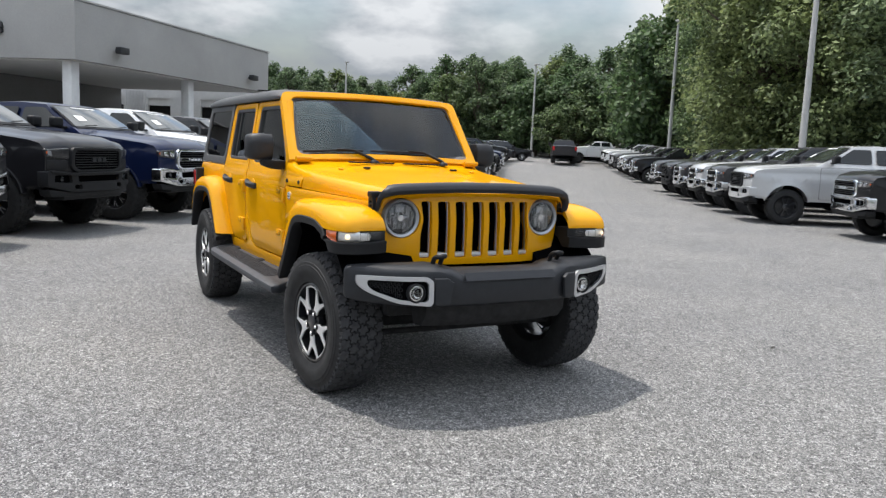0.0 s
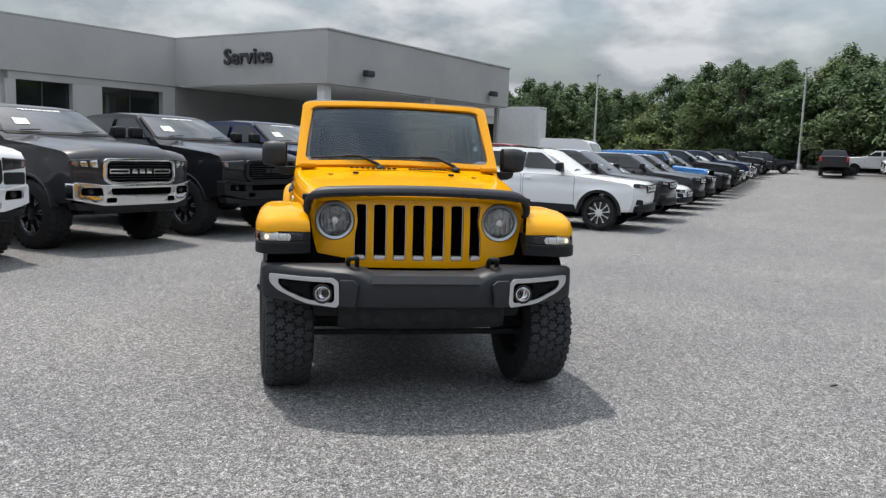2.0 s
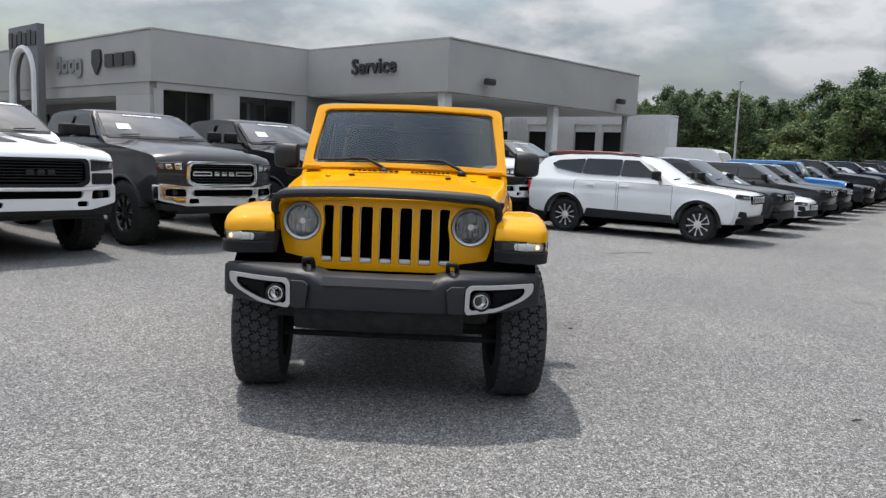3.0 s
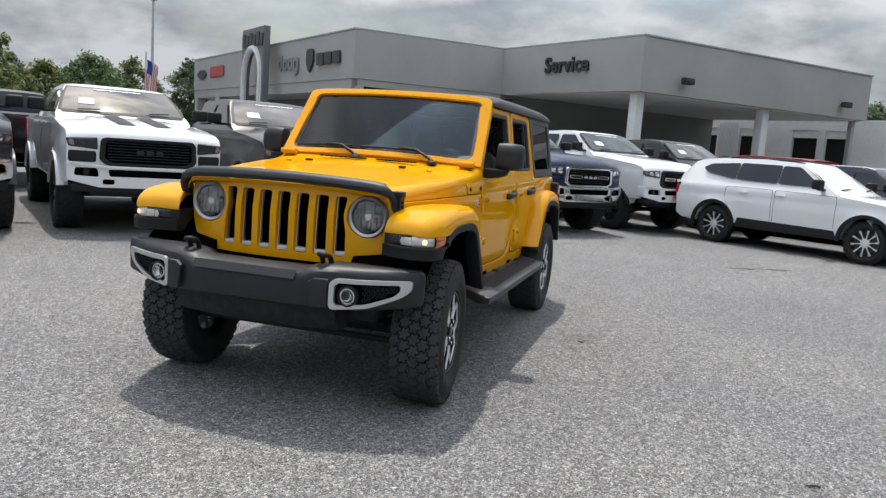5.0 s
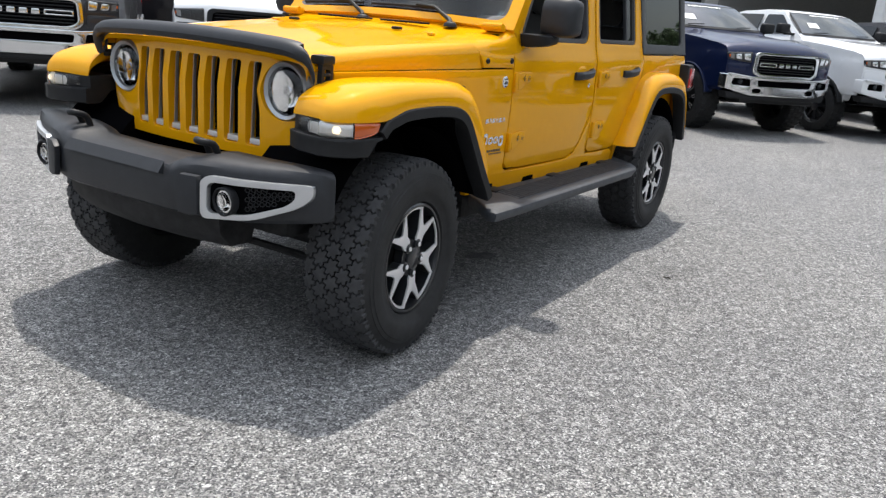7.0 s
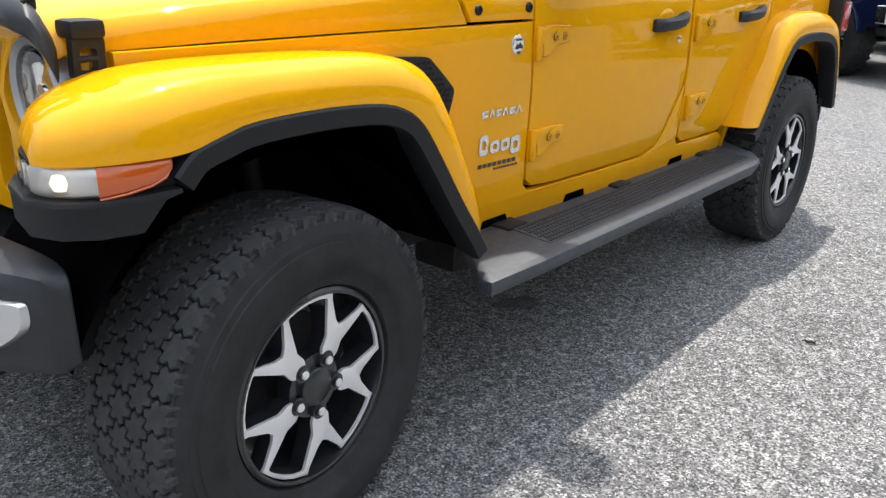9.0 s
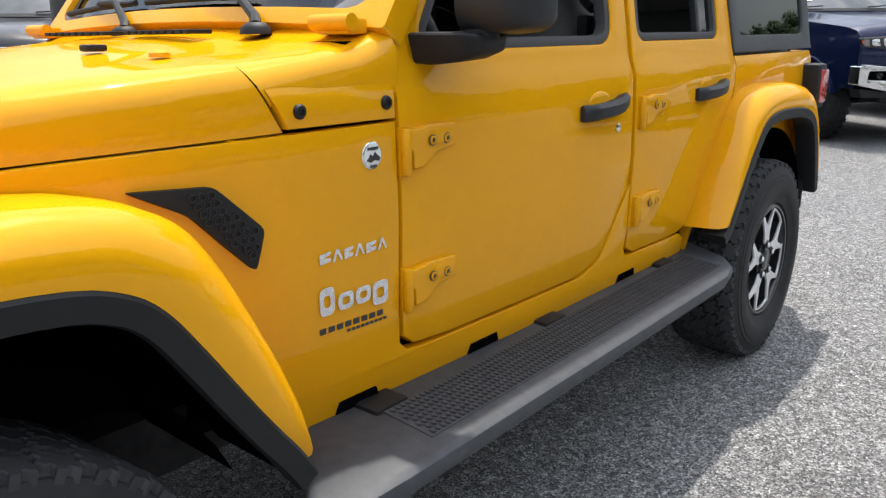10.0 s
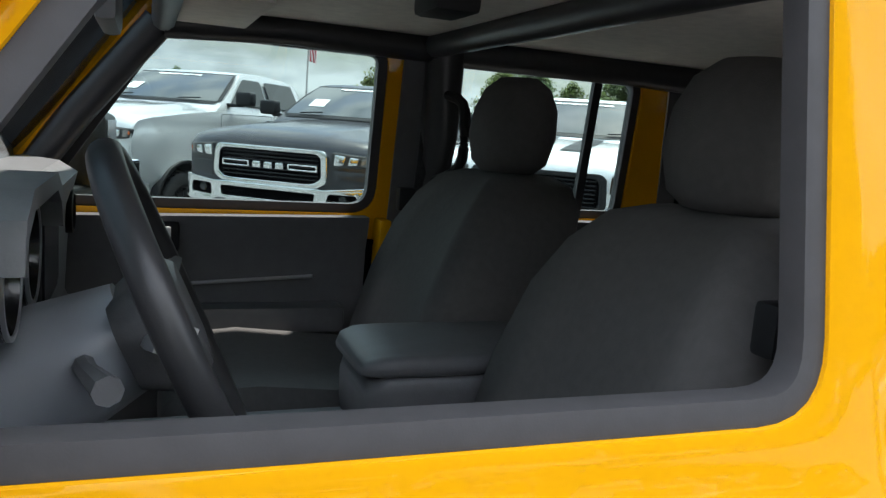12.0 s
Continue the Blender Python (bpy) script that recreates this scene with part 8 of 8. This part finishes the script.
def woods():
    far = [tree_model(11, 12.0, 3.8, 0.3, 130, 130, 0.22, LEAVES, 0.1), tree_model(12, 10.5, 4.2, 0.28, 130, 120, 0.22, LEAVES_PALE, 0.1), tree_model(13, 13.0, 3.7, 0.3, 130, 130, 0.22, LEAVES, 0.12), tree_model(14, 9.5, 4.6, 0.3, 130, 120, 0.22, LEAVES, 0.1)]
    near = [tree_model(21, 17.0, 5.2, 0.38, 190, 480, 0.115, LEAVES_NEAR_LIT, 0.08), tree_model(22, 15.5, 4.8, 0.36, 190, 480, 0.115, LEAVES_NEAR_LIT, 0.08)]
    spots = []
    rnd = random.Random(5)

    def line(b0, b1, d0, d1, n, models, scale, jit=4.0):
        for k in range(n):
            t = (k + rnd.uniform(-0.25, 0.25)) / max(1, n - 1)
            b = radians(b0 + (b1 - b0) * t)
            d = d0 + (d1 - d0) * t + rnd.uniform(-jit, jit)
            spots.append((-1.5 + d * math.cos(b), -4.5 + d * math.sin(b), rnd.choice(models), scale * rnd.uniform(0.85, 1.15)))
    line(86, 60, 100, 96, 26, far, 0.62)
    line(86, 60, 112, 106, 24, far, 0.76)
    line(64, 46, 92, 74, 22, far, 0.74)
    line(62, 44, 104, 86, 20, far, 0.9)
    line(48, 36, 70, 56, 10, far, 1.08)
    line(42, 30, 52, 42, 6, near, 0.85, 2.0)
    line(39, 14, 38, 36, 8, near, 1.0, 2.5)
    line(10, -60, 52, 62, 9, far, 0.8, 5.0)
    # unseen trees, added to close the ring for reflections
    line(-75, -150, 75, 78, 9, far, 0.9, 5.0)
    line(120, 150, 78, 70, 18, far, 0.56, 3.0)
    line(150, 158, 66, 64, 3, far, 0.62, 2.0)
    line(172, 176, 64, 64, 2, far, 0.42, 2.0)
    line(182, 205, 70, 66, 5, far, 0.42, 3.0)
    for b, d, model, sc in ((138.8, 70, far[0], 0.8), (132.4, 72, far[3], 0.74), (143.0, 72, far[1], 0.8)):
        spots.append((2.28 + d * math.cos(radians(b)), -3.55 + d * math.sin(radians(b)), model, sc))
    used = set()
    for x, y, model, sc in spots:
        m = pose(x, y, rise(x, y), 0, 0, rnd.uniform(0, 360)) @ Matrix.Scale(sc, 4)
        if model not in used:
            used.add(model)
            model.matrix_basis = m
        else:
            c = copy_thing(model, m)
            c.scale = (sc * rnd.uniform(0.85, 1.15), sc * rnd.uniform(0.85, 1.15), sc * rnd.uniform(0.88, 1.06))
    shrub_bank(31, [(4, 98), (24, 88), (45, 70), (49, 55), (44, 36), (37, 24), (33, 12)], LEAVES_PALE)
    shrub_bank(32, [(8, 104), (30, 90), (52, 72), (54, 50), (46, 30), (36, 14)], LEAVES, 4.0)


woods()


def light_pole(x, y, h, twin=True):
    z = rise(x, y)
    p = thing("light_pole", "tall pale grey car park light pole", "light pole", pose(x, y, z))
    part("pole", lathe([(0.16, 0.0), (0.16, 0.5), (0.13, 0.52), (0.07, h)], 12, "z"), STEEL, p)
    part("lamp_head", box(-0.16, 0.16, -0.5 if twin else -0.2, 0.12 if twin else 0.2, h, h + 0.12, 0.03), STEEL, p)
    part("pole_base", lathe([(0.3, -0.4), (0.3, 0.45), (0.26, 0.5)], 16, "z"), STEEL, p, "concrete pole base")
    return p


def spot(x0, y0, bearing, d):
    return x0 + d * math.cos(radians(bearing)), y0 + d * math.sin(radians(bearing))


for b, d, h in ((36.9, 29, 9.5), (45.5, 50, 9.5), (47.1, 66, 9.0), (55.2, 78, 9.0)):
    light_pole(*spot(-2.38, -4.2, b, d), h)
light_pole(*spot(-0.07, -4.73, 70.5, 84), 9.0)
light_pole(*spot(2.28, -3.55, 128.6, 56), 9.6, False)
light_pole(*spot(2.28, -3.55, 140.6, 44), 9.8, False)


def flag_pole(x, y, h, fz):
    f = thing("flag_pole", "thin pole with a hanging striped flag", "flag", pose(x, y, 0, 0, 0, 35))
    part("pole", lathe([(0.06, 0), (0.035, h)], 10, "z"), STEEL, f)
    red, white, blue = material("flag_red", (0.4, 0.03, 0.04), 0.8), material("flag_white", (0.7, 0.7, 0.7), 0.8), material("flag_blue", (0.03, 0.05, 0.2), 0.8)
    wob = lambda u, v: (0.05 + 0.55 * u + 0.03 * math.sin(9 * v), 0.12 * math.sin(8 * u + 3 * v), fz - 1.7 * v - 0.3 * u)
    cloth = bmesh.new()
    vs = [[cloth.verts.new(wob(i / 13, j / 14)) for i in range(14)] for j in range(15)]
    for j in range(14):
        for i in range(13):
            fa = cloth.faces.new((vs[j][i], vs[j][i + 1], vs[j + 1][i + 1], vs[j + 1][i]))
            fa.material_index = 2 if (i < 7 and j < 6) else (i % 2)
    part("flag", cloth, [red, white, blue], f, "limp red and white striped flag with a blue corner")
    return f


flag_pole(*spot(2.28, -3.55, 129.1, 46), 5.4, 5.0)
flag_pole(*spot(1.25, 1.33, 169.3, 40), 9.0, 6.2)


# ---- stains and litter on the asphalt ----
STAIN = grain(material("damp_stain", (0.1, 0.1, 0.1), 0.85), (0.1, 0.1, 0.1), 60, 0.5, big=(5, 0.4))
TWIG = material("dead_twig", (0.03, 0.024, 0.018), 0.9)


def stain(x, y, rx, ry, turn, seed):
    rnd = random.Random(seed)
    pts = []
    for k in range(22):
        a = 2 * math.pi * k / 22
        r = rnd.uniform(0.7, 1.15)
        pts.append((rx * r * math.cos(a), ry * r * math.sin(a)))
    ob = part("ground_stain", plate(pts, "z", 0.0, 0.003), STAIN, at=pose(x, y, 0.002, 0, 0, turn))
    return tagged(ob, "thin dark damp stain on the asphalt", "stain", kind="structure")


for args in ((3.02, 7.88, 0.24, 0.07, 30, 1), (3.49, 8.14, 0.2, 0.06, 25, 2), (0.42, 1.45, 0.1, 0.06, 60, 3)):
    stain(*args)


def twig(x, y, ln, turn, seed):
    rnd = random.Random(seed)
    pts = [(ln * (k / 5 - 0.5), rnd.uniform(-0.2, 0.2) * ln, 0.006 + 0.004 * (k % 2)) for k in range(6)]
    ob = part("twig", tube(pts, [0.003, 0.004, 0.005, 0.005, 0.004, 0.002], 6), TWIG, at=pose(x, y, 0, 0, 0, turn))
    return tagged(ob, "small dry dark twig lying on the asphalt", "twig")


for args in ((2.78, -0.27, 0.08, 20, 4), (3.6, -1.2, 0.07, 75, 5), (1.42, 1.9, 0.05, 40, 6)):
    twig(*args)
